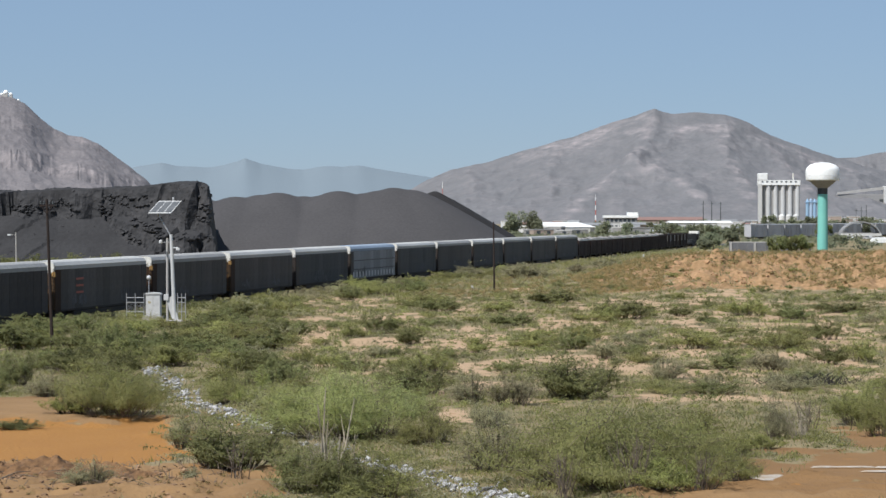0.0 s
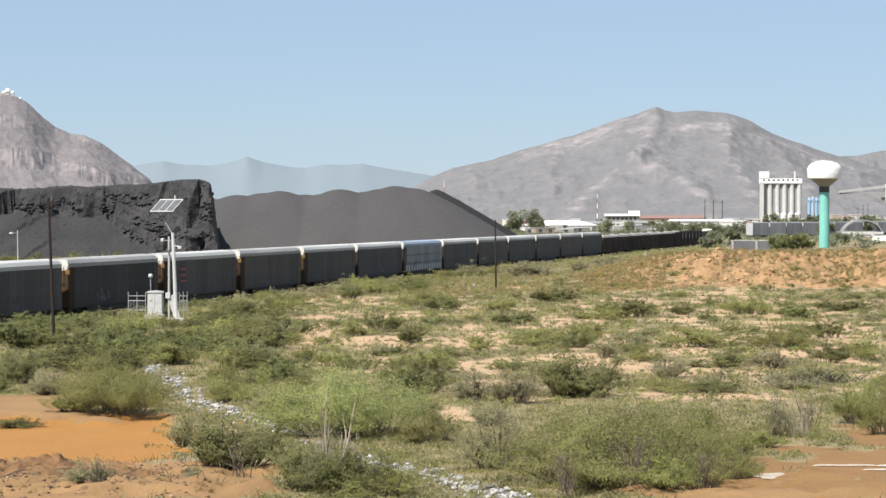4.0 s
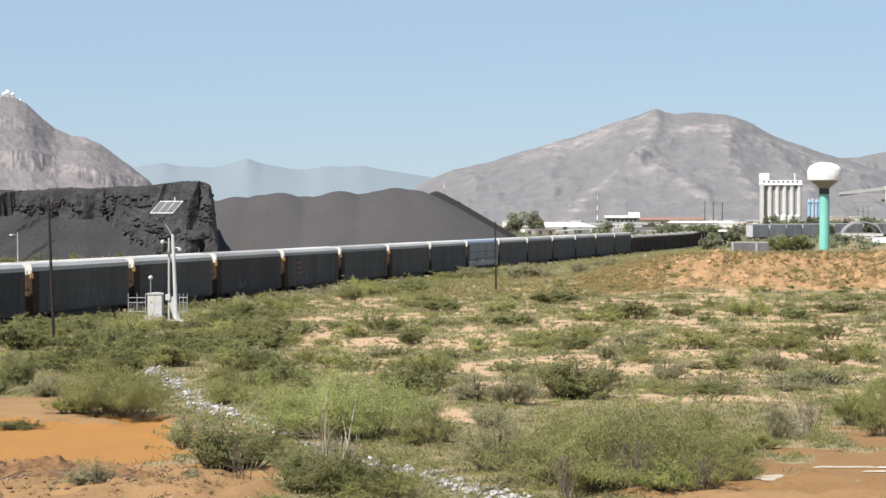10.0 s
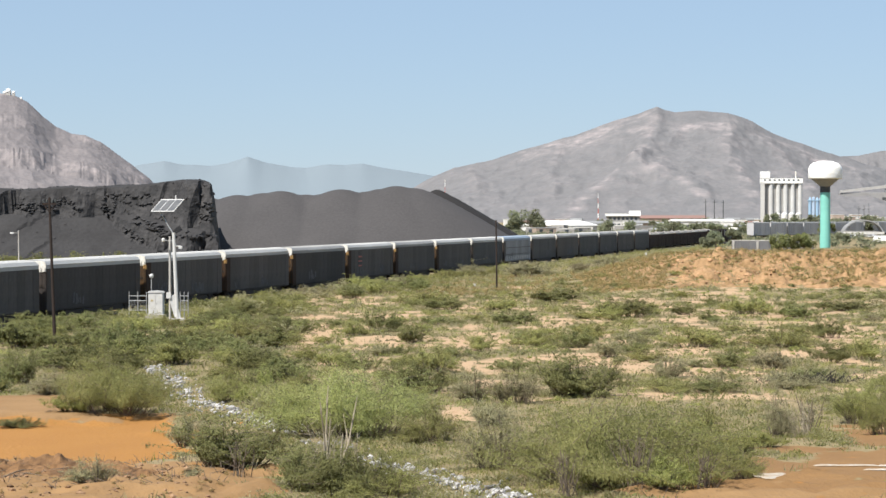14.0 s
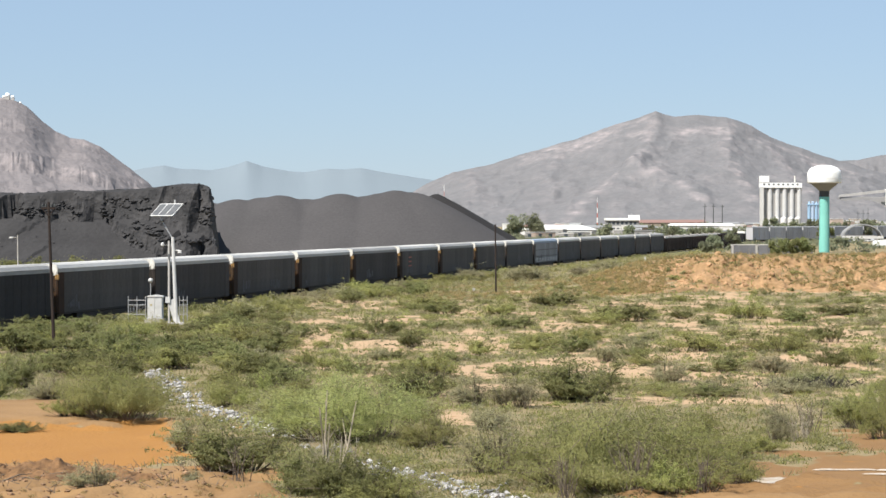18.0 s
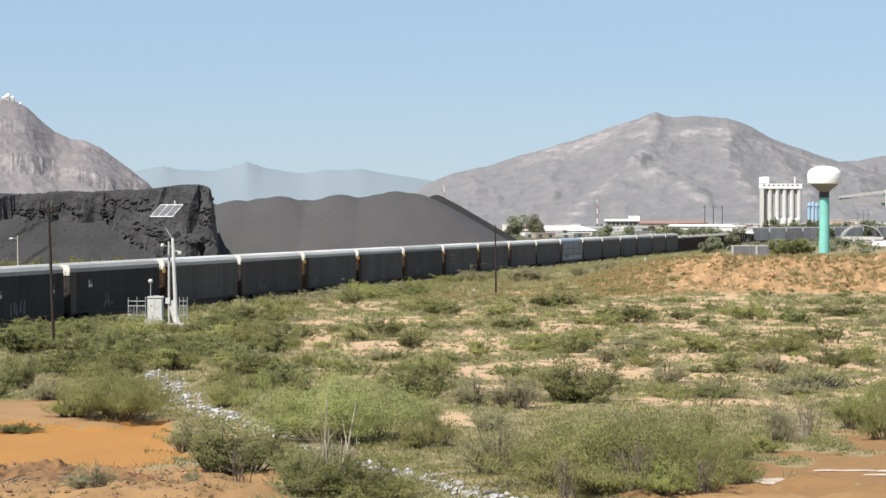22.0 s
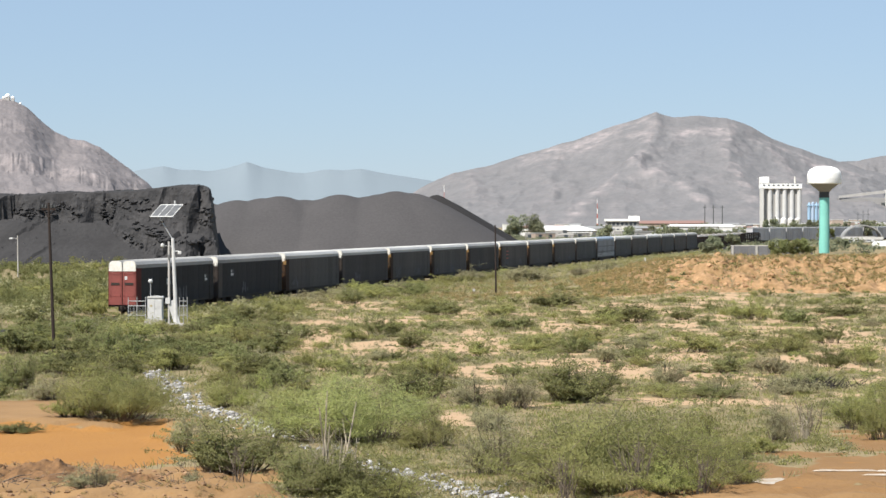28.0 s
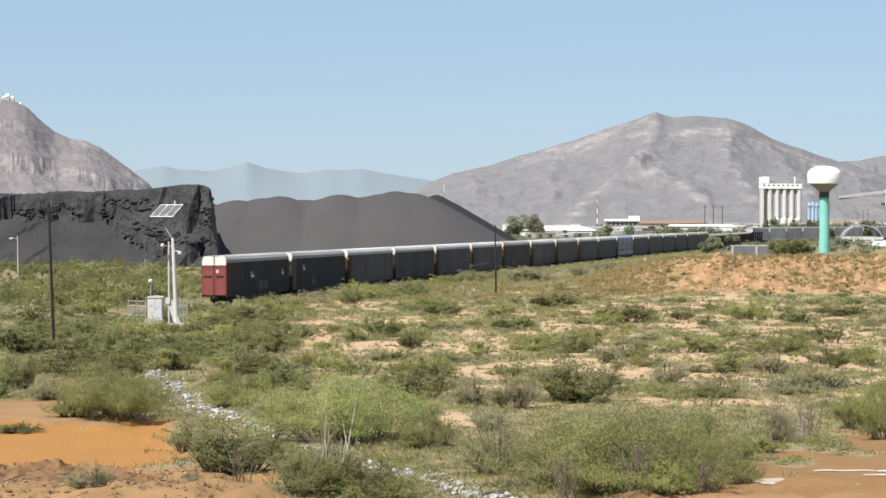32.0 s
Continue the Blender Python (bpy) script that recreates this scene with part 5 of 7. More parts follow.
        for pz in (0.95, 1.85, 2.3):
            part("rail_bar", Mesh().tube((a, 0, pz), (b, 0, pz), 0.04, n=6), M["galv"], r)
        for j in range(int((b - a) / 0.14)):
            part("baluster", Mesh().tube((a + 0.07 + j * 0.14, 0, 0.95), (a + 0.07 + j * 0.14, 0, 1.85), 0.014, n=4), M["galv"], r)
    lp = thing("cabinet_lamp_post", "thin post with a round white lamp behind the cabinet", "lamp post", Matrix.Translation((x - 0.6, y + 1.2, z)))
    part("post", Mesh().tube((0, 0, 0), (0, 0, 4.0), 0.05, n=6), M["galv"], lp)
    part("lamp", Mesh().lathe([(0.22 * math.sin(a) + 0.01, 4.15 - 0.22 * math.cos(a)) for a in np.linspace(0, math.pi, 7)], 10), M["conc_white"], lp, smooth=True)
    mk = thing("trackside_marker", "small white marker post in the scrub", "marker", Matrix.Translation((4.2, 322, gz(4.2, 322))), group="white markers")
    part("board", Mesh().box(-0.16, 0.16, -0.05, 0.05, -0.2, 0.5, 0.02), M["conc_white"], mk)
    mk2 = copy_thing(mk, Matrix.Translation((45, 528, gz(45, 528) + 0.9)))


# ---- the town across the yard
def gabled(x, y, w, d, h, rise, wall, roof, yaw=0, name="house", label="low white town house", group="town houses", wins=3):
    t = thing(name, label, "building", Matrix.Translation((x, y, 0)) @ Matrix.Rotation(radians(yaw), 4, "Z"), group=group)
    part("wall", Mesh().box(-w / 2, w / 2, -d / 2, d / 2, -1, h), M[wall], t)
    if rise > 0.05:
        part("roof", Mesh().prism(((-d / 2 - 0.5, h - 0.05), (d / 2 + 0.5, h - 0.05), (d / 2 + 0.5, h + 0.15), (0, h + rise), (-d / 2 - 0.5, h + 0.15)), "x", -w / 2 - 0.5, w / 2 + 0.5), M[roof], t)
    else:
        part("roof", Mesh().box(-w / 2 - 0.15, w / 2 + 0.15, -d / 2 - 0.15, d / 2 + 0.15, h, h + 0.45), M[roof], t)
    for k in range(wins):
        cx = -w / 2 + w * (k + 0.5) / wins
        part("window", Mesh().box(cx - 0.9, cx + 0.9, -d / 2 - 0.06, -d / 2 + 0.02, h * 0.35, h * 0.35 + 1.5), M["glass"], t)
    return t


def leafy_tree(x, y, h, w, seed, name="tree", label="dense dark green town tree", leafm="tree", leaves=1300, group="town trees", size=0.5):
    rr = random.Random(seed)
    t = thing(name, label, "tree", Matrix.Translation((x, y, gz(x, y))), group=group)
    tm = Mesh().tube((0, 0, -0.3), (0.1, 0, h * 0.4), h * 0.03, h * 0.018, 7)
    lobes = []
    for k in range(9):
        a, q = rr.uniform(0, 6.28), rr.uniform(0.1, 0.36) * w
        p = (math.cos(a) * q, math.sin(a) * q, h * rr.uniform(0.30, 0.82))
        lobes.append((p, w * rr.uniform(0.14, 0.24)))
        tm.tube((0.05, 0, h * 0.3), p, h * 0.012, h * 0.004, 5)
    part("trunk", tm, M["wood"], t)
    lm = Mesh()
    for k in range(leaves):
        c, r = rr.choice(lobes)
        d = Vector((rr.gauss(0, 1), rr.gauss(0, 1), rr.gauss(0, 0.9))).normalized() * r * rr.uniform(0.55, 1.08)
        p = Vector(c) + d
        u = Vector((rr.gauss(0, 1), rr.gauss(0, 1), rr.gauss(0, 1))).normalized() * size * rr.uniform(0.5, 1.1)
        v = u.orthogonal().normalized() * size * rr.uniform(0.3, 0.7)
        lm.v += [tuple(p - u), tuple(p + v), tuple(p + u), tuple(p - v)]
        n = len(lm.v)
        lm.f.append((n - 4, n - 3, n - 2, n - 1))
    part("crown", lm, M[leafm], t)
    return t


def lattice_mast(x, y, h, w):
    t = thing("radio_mast", "red and white lattice radio mast", "mast", Matrix.Translation((x, y, 0)), group="radio masts")
    n = 7
    for k in range(n):
        z0, z1 = h * k / n, h * (k + 1) / n
        w0, w1 = w * (1 - 0.8 * k / n) / 2.6, w * (1 - 0.8 * (k + 1) / n) / 2.6
        part("mast_section", Mesh().tube((0, 0, z0), (0, 0, z1), w0, w1, 4), M["redpaint" if k % 2 else "white"], t)


def build_town():
    # water tower
    t = thing("water_tower", "white bulb water tower on a turquoise column", "water tower", Matrix.Translation((110.9, 690.4, 1.81)) @ Matrix.Scale(0.82, 4))
    part("column", Mesh().lathe(((1.85, -3.2), (1.85, 3), (1.8, 17.5)), 24), M["turq"], t, "turquoise painted column", smooth=False)
    part("neck", Mesh().lathe(((1.78, 17.5), (1.78, 19.6)), 24), M["dark"], t)
    # the grey holds the shade below the tank
    part("funnel", Mesh().lathe(((1.8, 19.6), (2.2, 20.0), (5.2, 22.5)), 28), M["wall_grey"], t, "funnel under the tank, its shade put in as grey")
    part("tank", Mesh().lathe(((5.2, 22.3), (5.9, 22.35), (6.0, 22.7), (6.0, 25.9), (5.6, 26.9), (4.5, 27.9), (2.4, 28.6), (0.3, 28.75)), 28), M["white"], t, "white steel tank", smooth=True)
    part("tank_rail", Mesh().lathe(((5.98, 23.9), (6.05, 24.0), (5.98, 24.1)), 28), M["wall_white"], t)
    part("ladder", Mesh().tube((-1.9, -0.6, 3), (-1.9, -0.6, 19.6), 0.06, n=5), M["galv"], t)
    # grain silos
    s = thing("grain_silos", "row of tall white concrete grain silos with a headhouse", "silo", Matrix.Translation((228, 1600, 0)))
    for k in range(5):
        part("silo", Mesh().lathe(((1.55, -1), (1.55, 31)), 20, -7.6 + k * 4.9, -0.6), M["conc_white"], s)
    part("back_wall", Mesh().box(-13.3, 13.3, -0.6, 8, -1, 31), M["wall_grey"], s)
    g = part("gallery", Mesh().box(-14, 13.6, -2.6, 8, 30.3, 33.6), M["white"], s)
    for k in range(8):
        part("window", Mesh().box(-12.5 + k * 3.2, -11.2 + k * 3.2, -2.68, -2.55, 32, 33), M["glass"], g)
    part("elevator_tower", Mesh().box(-14.6, -12.2, -3.4, 0, -1, 31), M["wall_white"], s)
    part("headhouse", Mesh().box(-14.2, -8.4, -2.8, 6, 33.8, 38.2, 0.2), M["white"], s)
    part("vent_pipe", Mesh().tube((9.2, 0, 34), (9.2, 0, 38.4), 0.5, n=8), M["hood"], s)
    for k in range(4):
        part("bin", Mesh().lathe(((2.1, -1), (2.1, 9.6), (0.5, 10.8)), 14, -4 + k * 4.7, -6), M["wall_white"], s)
    b = thing("blue_silos", "cluster of blue and pale steel silos", "silo", Matrix.Translation((236, 1500, 0)))
    for k in range(5):
        part("silo", Mesh().lathe(((1.05, -1), (1.05, 18.5 + (k % 2) * 1.5), (0.2, 20.5)), 14, -4.6 + k * 2.3), M["bluesteel" if k % 2 == 0 else "palebluesteel"], b)
    part("frame_deck", Mesh().box(-6, 6, -1.2, 1.4, 18, 18.6), M["bluesteel"], b)
    # larger buildings
    gabled(61, 1250, 27, 30, 3.7, 2.6, "wall_white", "white", 35, "warehouse", "long white warehouse with a low gabled roof", "warehouses", 4)
    gabled(45, 1330, 14, 10, 4.0, 0, "wall_white", "white", 0, "warehouse", "low white flat-roofed shed", "warehouses", 2)
    gabled(84, 1340, 22, 14, 4.2, 1.6, "wall_white", "roof_grey", 12, "warehouse", "pale grey metal-roofed warehouse", "warehouses", 3)
    o = thing("office_block", "stepped white flat-roofed office building", "building", Matrix.Translation((113, 1500, 0)))
    part("lower_wall", Mesh().box(-10, 10, -6, 6, -1, 4.8), M["wall_white"], o)
    part("upper_wall", Mesh().box(-10, 10.5, -5, 7, 4.8, 8.6), M["wall_grey"], o)
    part("roof_band", Mesh().box(-10.6, 11, -6, 7.5, 8.4, 9.9), M["white"], o)
    part("stair_tower", Mesh().box(4.5, 11, -4, 4, 9.9, 11.8), M["white"], o)
    for k in range(7):
        part("window", Mesh().box(-9 + k * 2.7, -7.4 + k * 2.7, -6.08, -5.98, 1.8, 3.6), M["glass"], o)
        part("window", Mesh().box(-9 + k * 2.7, -7.4 + k * 2.7, -5.08, -4.98, 5.8, 7.6), M["glass"], o)
    gabled(163, 1700, 48, 20, 6.5, 2.2, "wall_tan", "roof_red", 3, "warehouse", "long shed with a red-brown roof", "warehouses", 8)
    gabled(152, 1400, 36, 16, 5.5, 1.2, "wall_white", "white", 4, "warehouse", "long white low warehouse", "warehouses", 6)
    gabled(120, 1380, 16, 12, 4.0, 0, "wall_grey", "wall_white", -6, "warehouse", "small grey flat-roofed shed", "warehouses", 3)
    gabled(183, 1250, 20, 12, 5.0, 1.0, "wall_grey", "greyroof", 0, "warehouse", "grey corrugated shed by the rail yard", "warehouses", 4)
    # arched hall
    a = thing("arched_hall", "open hall under a pale arched roof", "building", Matrix.Translation((176, 1000, 0)))
    arc = [(8.6 * math.cos(q), 1.0 + 6.5 * math.sin(q)) for q in np.linspace(0, math.pi, 15)]
    inn = [(8.05 * math.cos(q), 1.0 + 6.0 * math.sin(q)) for q in np.linspace(math.pi, 0, 15)]
    m = Mesh()
    n = 15
    for yy in (-5, 2):
        m.v += [(p[0], yy, p[1]) for p in arc + inn[::-1]]
    for i in range(n - 1):
        m.f += [(i, i + 1, 2 * n + i + 1, 2 * n + i), (n + i, n + i + 1, 3 * n + i + 1, 3 * n + i), (i, i + 1, n + i + 1, n + i)]
    part("arch_roof", m, M["greyroof"], a)
    part("back_wall", Mesh().box(-8.2, 8.2, 13, 13.4, -1, 2.6), M["wall_grey"], a)
    part("front_wall", Mesh().box(-8.6, 8.6, -5.6, -5.3, 1.3, 2.4), M["wall_white"], a)
    part("stand", Mesh().box(-7.0, 6.0, -3.0, 9.0, -1, 1.9, 0.2), M["wall_grey"], a)
    for k in range(5):
        part("post", Mesh().tube((-7 + k * 3.5, -5, -1), (-7 + k * 3.5, -5, 2.4), 0.15, n=6), M["conc"], a)
    # random low houses, denser to the right
    rr = random.Random(12)
    for k in range(170):
        y = rr.uniform(1250, 2300)
        q = rr.choice((rr.uniform(0.028, 0.19), rr.uniform(0.11, 0.19)))
        w, h = rr.uniform(7, 16), rr.uniform(3.0, 5.5)
        wall = rr.choice(("wall_white", "wall_white", "wall_grey", "wall_tan"))
        tone = {"wall_white": "small whitewashed", "wall_grey": "small grey rendered", "wall_tan": "small tan rendered"}[wall]
        flat = rr.random() < 0.65
        gabled(q * y, y, w, rr.uniform(7, 12), h, 0 if flat else 1.4, wall, "wall_white" if flat else rr.choice(("roof_red", "roof_grey", "greyroof")), rr.uniform(-20, 20),
               "house", tone + (" flat-roofed" if flat else " pitched-roof") + " town house", "town houses", rr.choice((2, 3)))
    # houses climbing the foot of the right hill
    for k in range(26):
        y = rr.uniform(1700, 2500)
        gabled(rr.uniform(0.150, 0.19) * y, y, rr.uniform(8, 13), 9, rr.uniform(4, 9), 0, rr.choice(("wall_white", "wall_tan")), "wall_white", rr.uniform(-15, 15), "house",
               "pale flat-roofed house under the mountain", "outlying houses", 3)
    # sheds and yards close behind the railway
    for k in range(34):
        y = rr.uniform(1090, 1240)
        tone = rr.choice(("wall_white", "wall_grey", "wall_grey", "wall_tan"))
        gabled(rr.uniform(0.035, 0.185) * y, y, rr.uniform(5, 13), rr.uniform(5, 9), rr.uniform(2.2, 4.2), rr.choice((0, 0, 0.9)), tone, rr.choice(("wall_white", "greyroof", "roof_grey")), rr.uniform(-30, 30), "shed",
               {"wall_white": "low whitewashed shed behind the rail yard", "wall_grey": "low grey shed behind the rail yard", "wall_tan": "low tan shed behind the rail yard"}[tone], "yard sheds", rr.choice((1, 2)))
    # pale works on the foot of the mountain
    wk = thing("hillside_works", "pale industrial works on the foot of the mountain", "building", Matrix.Translation((520, 2960, 0)))
    part("long_shed", Mesh().box(-26, 60, -8, 10, 14, 36, 0.3), M["wall_grey"], wk)
    part("conveyor_gallery", Mesh().prism(((-27, 35.5), (61, 45), (61, 49), (-27, 38.5)), "y", -9, -3), M["conc"], wk)
    part("lower_hall", Mesh().box(-14, 44, -40, -20, 6, 24, 0.3), M["wall_tan"], wk)
    part("tall_block", Mesh().box(30, 42, -14, -2, 14, 46, 0.3), M["wall_white"], wk)
    for k in range(5):
        part("door", Mesh().box(-20 + k * 15, -13 + k * 15, -8.3, -7.9, 16, 30), M["dark"], wk)
    lattice_mast(104, 1600, 23.5, 1.6)
    lattice_mast(0.8, 1700, 34, 1.8)
    for k, px in enumerate((165.5, 170.9, 176.5)):
        p = thing("tall_pole", "tall dark steel line pole in the town", "pole", Matrix.Translation((px, 1500, 0)), group="tall town poles")
        part("post", Mesh().tube((0, 0, -1), (0, 0, 19 - k * 0.3), 0.35, 0.22, 8), M["dark"], p)
        part("crossarm", Mesh().box(-1.2, 1.2, -0.12, 0.12, 17, 17.25), M["dark"], p)
    for k in range(5):
        px = 236 + k * 9.5
        p = thing("street_pole", "thin dark street pole in the town", "pole", Matrix.Translation((px, 1350 + (k * 37) % 90, 0)), group="street poles")
        part("post", Mesh().tube((0, 0, -1), (0, 0, 14 + k % 3), 0.2, 0.14, 7), M["dark"], p)
        part("crossarm", Mesh().box(-1.1, 1.1, -0.1, 0.1, 12.5, 12.7), M["dark"], p)
    # trees of the town and the yard
    for k, (x, y, h, w) in enumerate(((38, 1200, 11.8, 11), (45, 1205, 12.8, 13), (34, 1195, 8, 8), (49, 1230, 9, 7))):
        leafy_tree(x, y, h, w * 1.1, 30 + k, leaves=1500, size=0.6)
    for k in range(60):
        y = rr.uniform(1060, 1700)
        x = rr.uniform(0.06, 0.19) * y
        leafy_tree(x, y, rr.uniform(4.5, 7.5), rr.uniform(5, 9), 60 + k, leaves=240, size=0.8)
    for k in range(16):
        y = rr.uniform(1040, 1180)
        leafy_tree((0.1345 + 0.0034 * k) * y, y, rr.uniform(8.0, 11.5), rr.uniform(6, 10), 170 + k, leaves=700, size=0.65)
    for k in range(10):
        y = rr.uniform(960, 1060)
        leafy_tree((0.092 + 0.0045 * k) * y, y, rr.uniform(4.5, 8.0), rr.uniform(5, 9), 190 + k, leaves=600, size=0.6, label="dark green tree in the rail yard", group="yard trees")
    for k, (x, y, h, w) in enumerate(((75, 655, 5.6, 5.5), (79.5, 650, 6.6, 5), (72, 648, 4.2, 4.5))):
        leafy_tree(x, y, h, w, 120 + k, leaves=900, size=0.4, label="dusty green tree at the yard fence", group="yard trees")
    for k, (x, y, h, w) in enumerate(((80.5, 575, 4.6, 4), (83.5, 580, 5.6, 4.5), (86.5, 585, 5.2, 4.5), (89.5, 590, 5.9, 4.5), (92, 600, 5.4, 4.5), (139, 870, 9.0, 5), (143, 880, 7.5, 5), (96, 640, 4.6, 5))):
        leafy_tree(x, y, h, w, 140 + k, leaves=1300, size=0.3, label="olive green tree beyond the earth heap", leafm="leaf_b", group="yard trees")
    leafy_tree(134, 795, 3.8, 5, 160, label="low dark shrub by the parking place", group="yard trees", size=0.4)
    # dusty green scrub between the yard and the town
    m = Mesh()
    for k in range(620):
        y = rr.uniform(690, 1230)
        x = (rr.uniform(-0.02, 0.19) if k % 2 else rr.uniform(0.03, 0.15)) * y
        if track_gap(np.array([x]), np.array([y]))[0] < 8 or abs(x - (99 + (y - 905) * 0.592)) < 7:
            continue
        w, h = rr.uniform(1.5, 4.5), rr.uniform(1.0, 3.2)
        for q in range(60):
            d = Vector((rr.gauss(0, 1), rr.gauss(0, 1), abs(rr.gauss(0, 0.9)))).normalized() * rr.random() ** 0.4
            c = Vector((x + d.x * w, y + d.y * w, d.z * h))
            u = Vector((rr.gauss(0, 0.7), rr.gauss(0, 0.7), rr.gauss(0.5, 0.7))).normalized() * 0.5
            v = u.orthogonal().normalized() * 0.28
            n = len(m.v)
            m.v += [tuple(c - u), tuple(c + v), tuple(c + u), tuple(c - v)]
            m.f.append((n, n + 1, n + 2, n + 3))
    me = bpy.data.meshes.new("yard_scrub")
    me.from_pydata(m.v, [], m.f)
    me.materials.append(M["tree"])
    tagged(part("yard_scrub", me, None), "dusty green scrub between the rail yard and town", "scrub", kind="stuff")
    # sheet fence
    f = thing("sheet_fence", "grey sheet-metal yard fence with pale posts", "fence", Matrix.Translation((75.4, 622, 0)))
    for k in range(9):
        part("fence_sheet", Mesh().box(k * 2.4, k * 2.4 + 2.36, -0.03, 0.03, -0.5, 2.9 + 0.03 * k), M["sheet"], f)
    for k in range(3):
        part("fence_post", Mesh().box(0.2 + k * 6.3, 0.75 + k * 6.3, -0.25, -0.05, -0.5, 3.1), M["conc"], f)
    part("top_rail", Mesh().box(0, 21.6, -0.06, 0.06, 2.9, 3.1), M["rim"], f)
    # pick-up truck and cars
    v = thing("white_truck", "white box truck parked by the arched hall", "truck", Matrix.Translation((144.5, 780, 0.1)))
    part("cargo_box", Mesh().box(-1.5, 4.5, -1.2, 1.2, 0.9, 2.6, 0.08), M["white"], v)
    part("cab", Mesh().prism(((-3.4, 0.6), (-1.6, 0.6), (-1.6, 2.4), (-2.6, 2.4), (-3.4, 1.5)), "y", -1.1, 1.1), M["white"], v)
    part("windscreen", Mesh().prism(((-3.35, 1.55), (-2.62, 2.33), (-2.58, 2.33), (-3.25, 1.55)), "y", -1.0, 1.0), M["glass"], v)
    for wx in (-2.6, 3.2):
        for wy in (-1.05, 1.05):
            part("wheel", Mesh().tube((wx, wy - 0.15, 0.45), (wx, wy + 0.15, 0.45), 0.45, n=14), M["tyre"], v)
    for k in range(9):
        y = rr.uniform(900, 980)
        x = rr.uniform(0.158, 0.187) * y
        c = thing("parked_car", "small pale car parked by the hall", "car", Matrix.Translation((x, y, 0.05)) @ Matrix.Rotation(rr.uniform(0, 3), 4, "Z"), group="parked cars")
        part("body", Mesh().prism(((-2.1, 0.35), (2.1, 0.35), (2.1, 0.8), (1.3, 0.9), (0.7, 1.4), (-1.1, 1.4), (-1.7, 0.9), (-2.1, 0.85)), "y", -0.85, 0.85), M["carpaint"], c)
        part("glazing", Mesh().prism(((-1.5, 0.92), (1.15, 0.92), (0.65, 1.34), (-1.05, 1.34)), "y", -0.87, 0.87), M["glass"], c)
        for wx in (-1.3, 1.3):
            for wy in (-0.8, 0.8):
                part("wheel", Mesh().tube((wx, wy - 0.1, 0.32), (wx, wy + 0.1, 0.32), 0.32, n=12), M["tyre"], c)


# ---- scrub
def bush_data(seed, w, h, stems, leaves, size, leafm, spread=0.8, dead=False, puff=0.4, lobes=8):
    """Stems that fan out from the ground, with small leaves along their outer part; puff: how far the leaves gather in sprays."""
    rr = random.Random(seed)
    sm = Mesh()
    pts = []
    # several uneven clumps make one bush
    heads = [(0, 0, 0.50, 1.0)] + [(rr.uniform(-0.36, 0.36) * w, rr.uniform(-0.36, 0.36) * w, rr.uniform(0.22, 0.44), rr.uniform(0.38, 0.98)) for _ in range(lobes - 1)]
    for k in range(stems):
        lx, ly, lr, lh = heads[k % lobes]
        a = rr.uniform(0, 2 * math.pi)
        q = rr.random() ** 0.6
        tip = Vector((lx + math.cos(a) * w / 2 * lr * q, ly + math.sin(a) * w / 2 * lr * q, h * lh * (1 - 0.6 * q * q) * rr.uniform(0.55, 1.08)))
        if rr.random() < 0.16:
            tip.z *= 1.22
        base = Vector((lx * 0.55 + math.cos(a) * w * 0.05 * q * spread, ly * 0.55 + math.sin(a) * w * 0.05 * q * spread, -0.05))
        mid = base.lerp(tip, 0.5) + Vector((rr.gauss(0, 0.05) * w, rr.gauss(0, 0.05) * w, h * 0.10))
        r = (0.010 + 0.006 * h * rr.random()) * (0.7 if lobes > 8 else 1.0)
        sm.tube(base, mid, r, r * 0.7, 4).tube(mid, tip, r * 0.7, r * 0.25, 3)
        for b in range(2):
            f = rr.uniform(0.35, 0.8)
            p = mid.lerp(tip, f)
            t2 = p + Vector((rr.gauss(0, 0.16) * w, rr.gauss(0, 0.16) * w, rr.uniform(-0.02, 0.18) * h))
            t2.z = max(t2.z, 0.06)
            sm.tube(p, t2, r * 0.4, r * 0.15, 3)
            pts.append((p, t2))
        pts += [(mid, tip), (mid, tip), (base.lerp(mid, 0.55), mid)]
    rs = np.random.RandomState(seed)
    ld = raw = None
    if leaves:
        pa, pb = np.array([tuple(p[0]) for p in pts]), np.array([tuple(p[1]) for p in pts])
        # most leaves sit in rounded sprays at the branch ends, the others along the branches
        i = rs.randint(0, len(pts), leaves)
        end = rs.rand(leaves, 1) < puff
        rad = ((0.05 + 0.055 * rs.rand(len(pts), 1)) * (w * 0.45 + h * 0.55))[i]
        d = unit(rs.randn(leaves, 3)) * rs.rand(leaves, 1) ** 0.4
        hub = pa[i] + (pb[i] - pa[i]) * np.where(end, 0.9, rs.rand(leaves, 1))
        c = hub + d * np.where(end, rad, rad * 0.6) * (1, 1, 0.75)
        c[:, 2] = np.where(c[:, 2] < 0.03, 0.03 + 0.1 * rs.rand(leaves), c[:, 2])
        whole = unit((c - (0, 0, h * 0.25)) / (w / 2, w / 2, h))
        u, v = leaf_axes(rs, d * (0.2 + puff) + whole * 0.8, size, 0.27 if puff > 0.3 else 0.2, 0.4, 0.8 - 0.6 * puff)
        ld = blades("foliage", c, u, v, M[leafm], rs.rand(len(pts))[i])
        raw = (c, u, v, rs.rand(len(pts))[i], leafm)
    sd = sm.data("branchwork", M["deadwood" if dead else "wood"])
    return sd, ld, raw


BUSH = {}


def bush_kind(key, *args, **kw):
    BUSH[key] = (bush_data(*args, **kw), args[1], args[2])


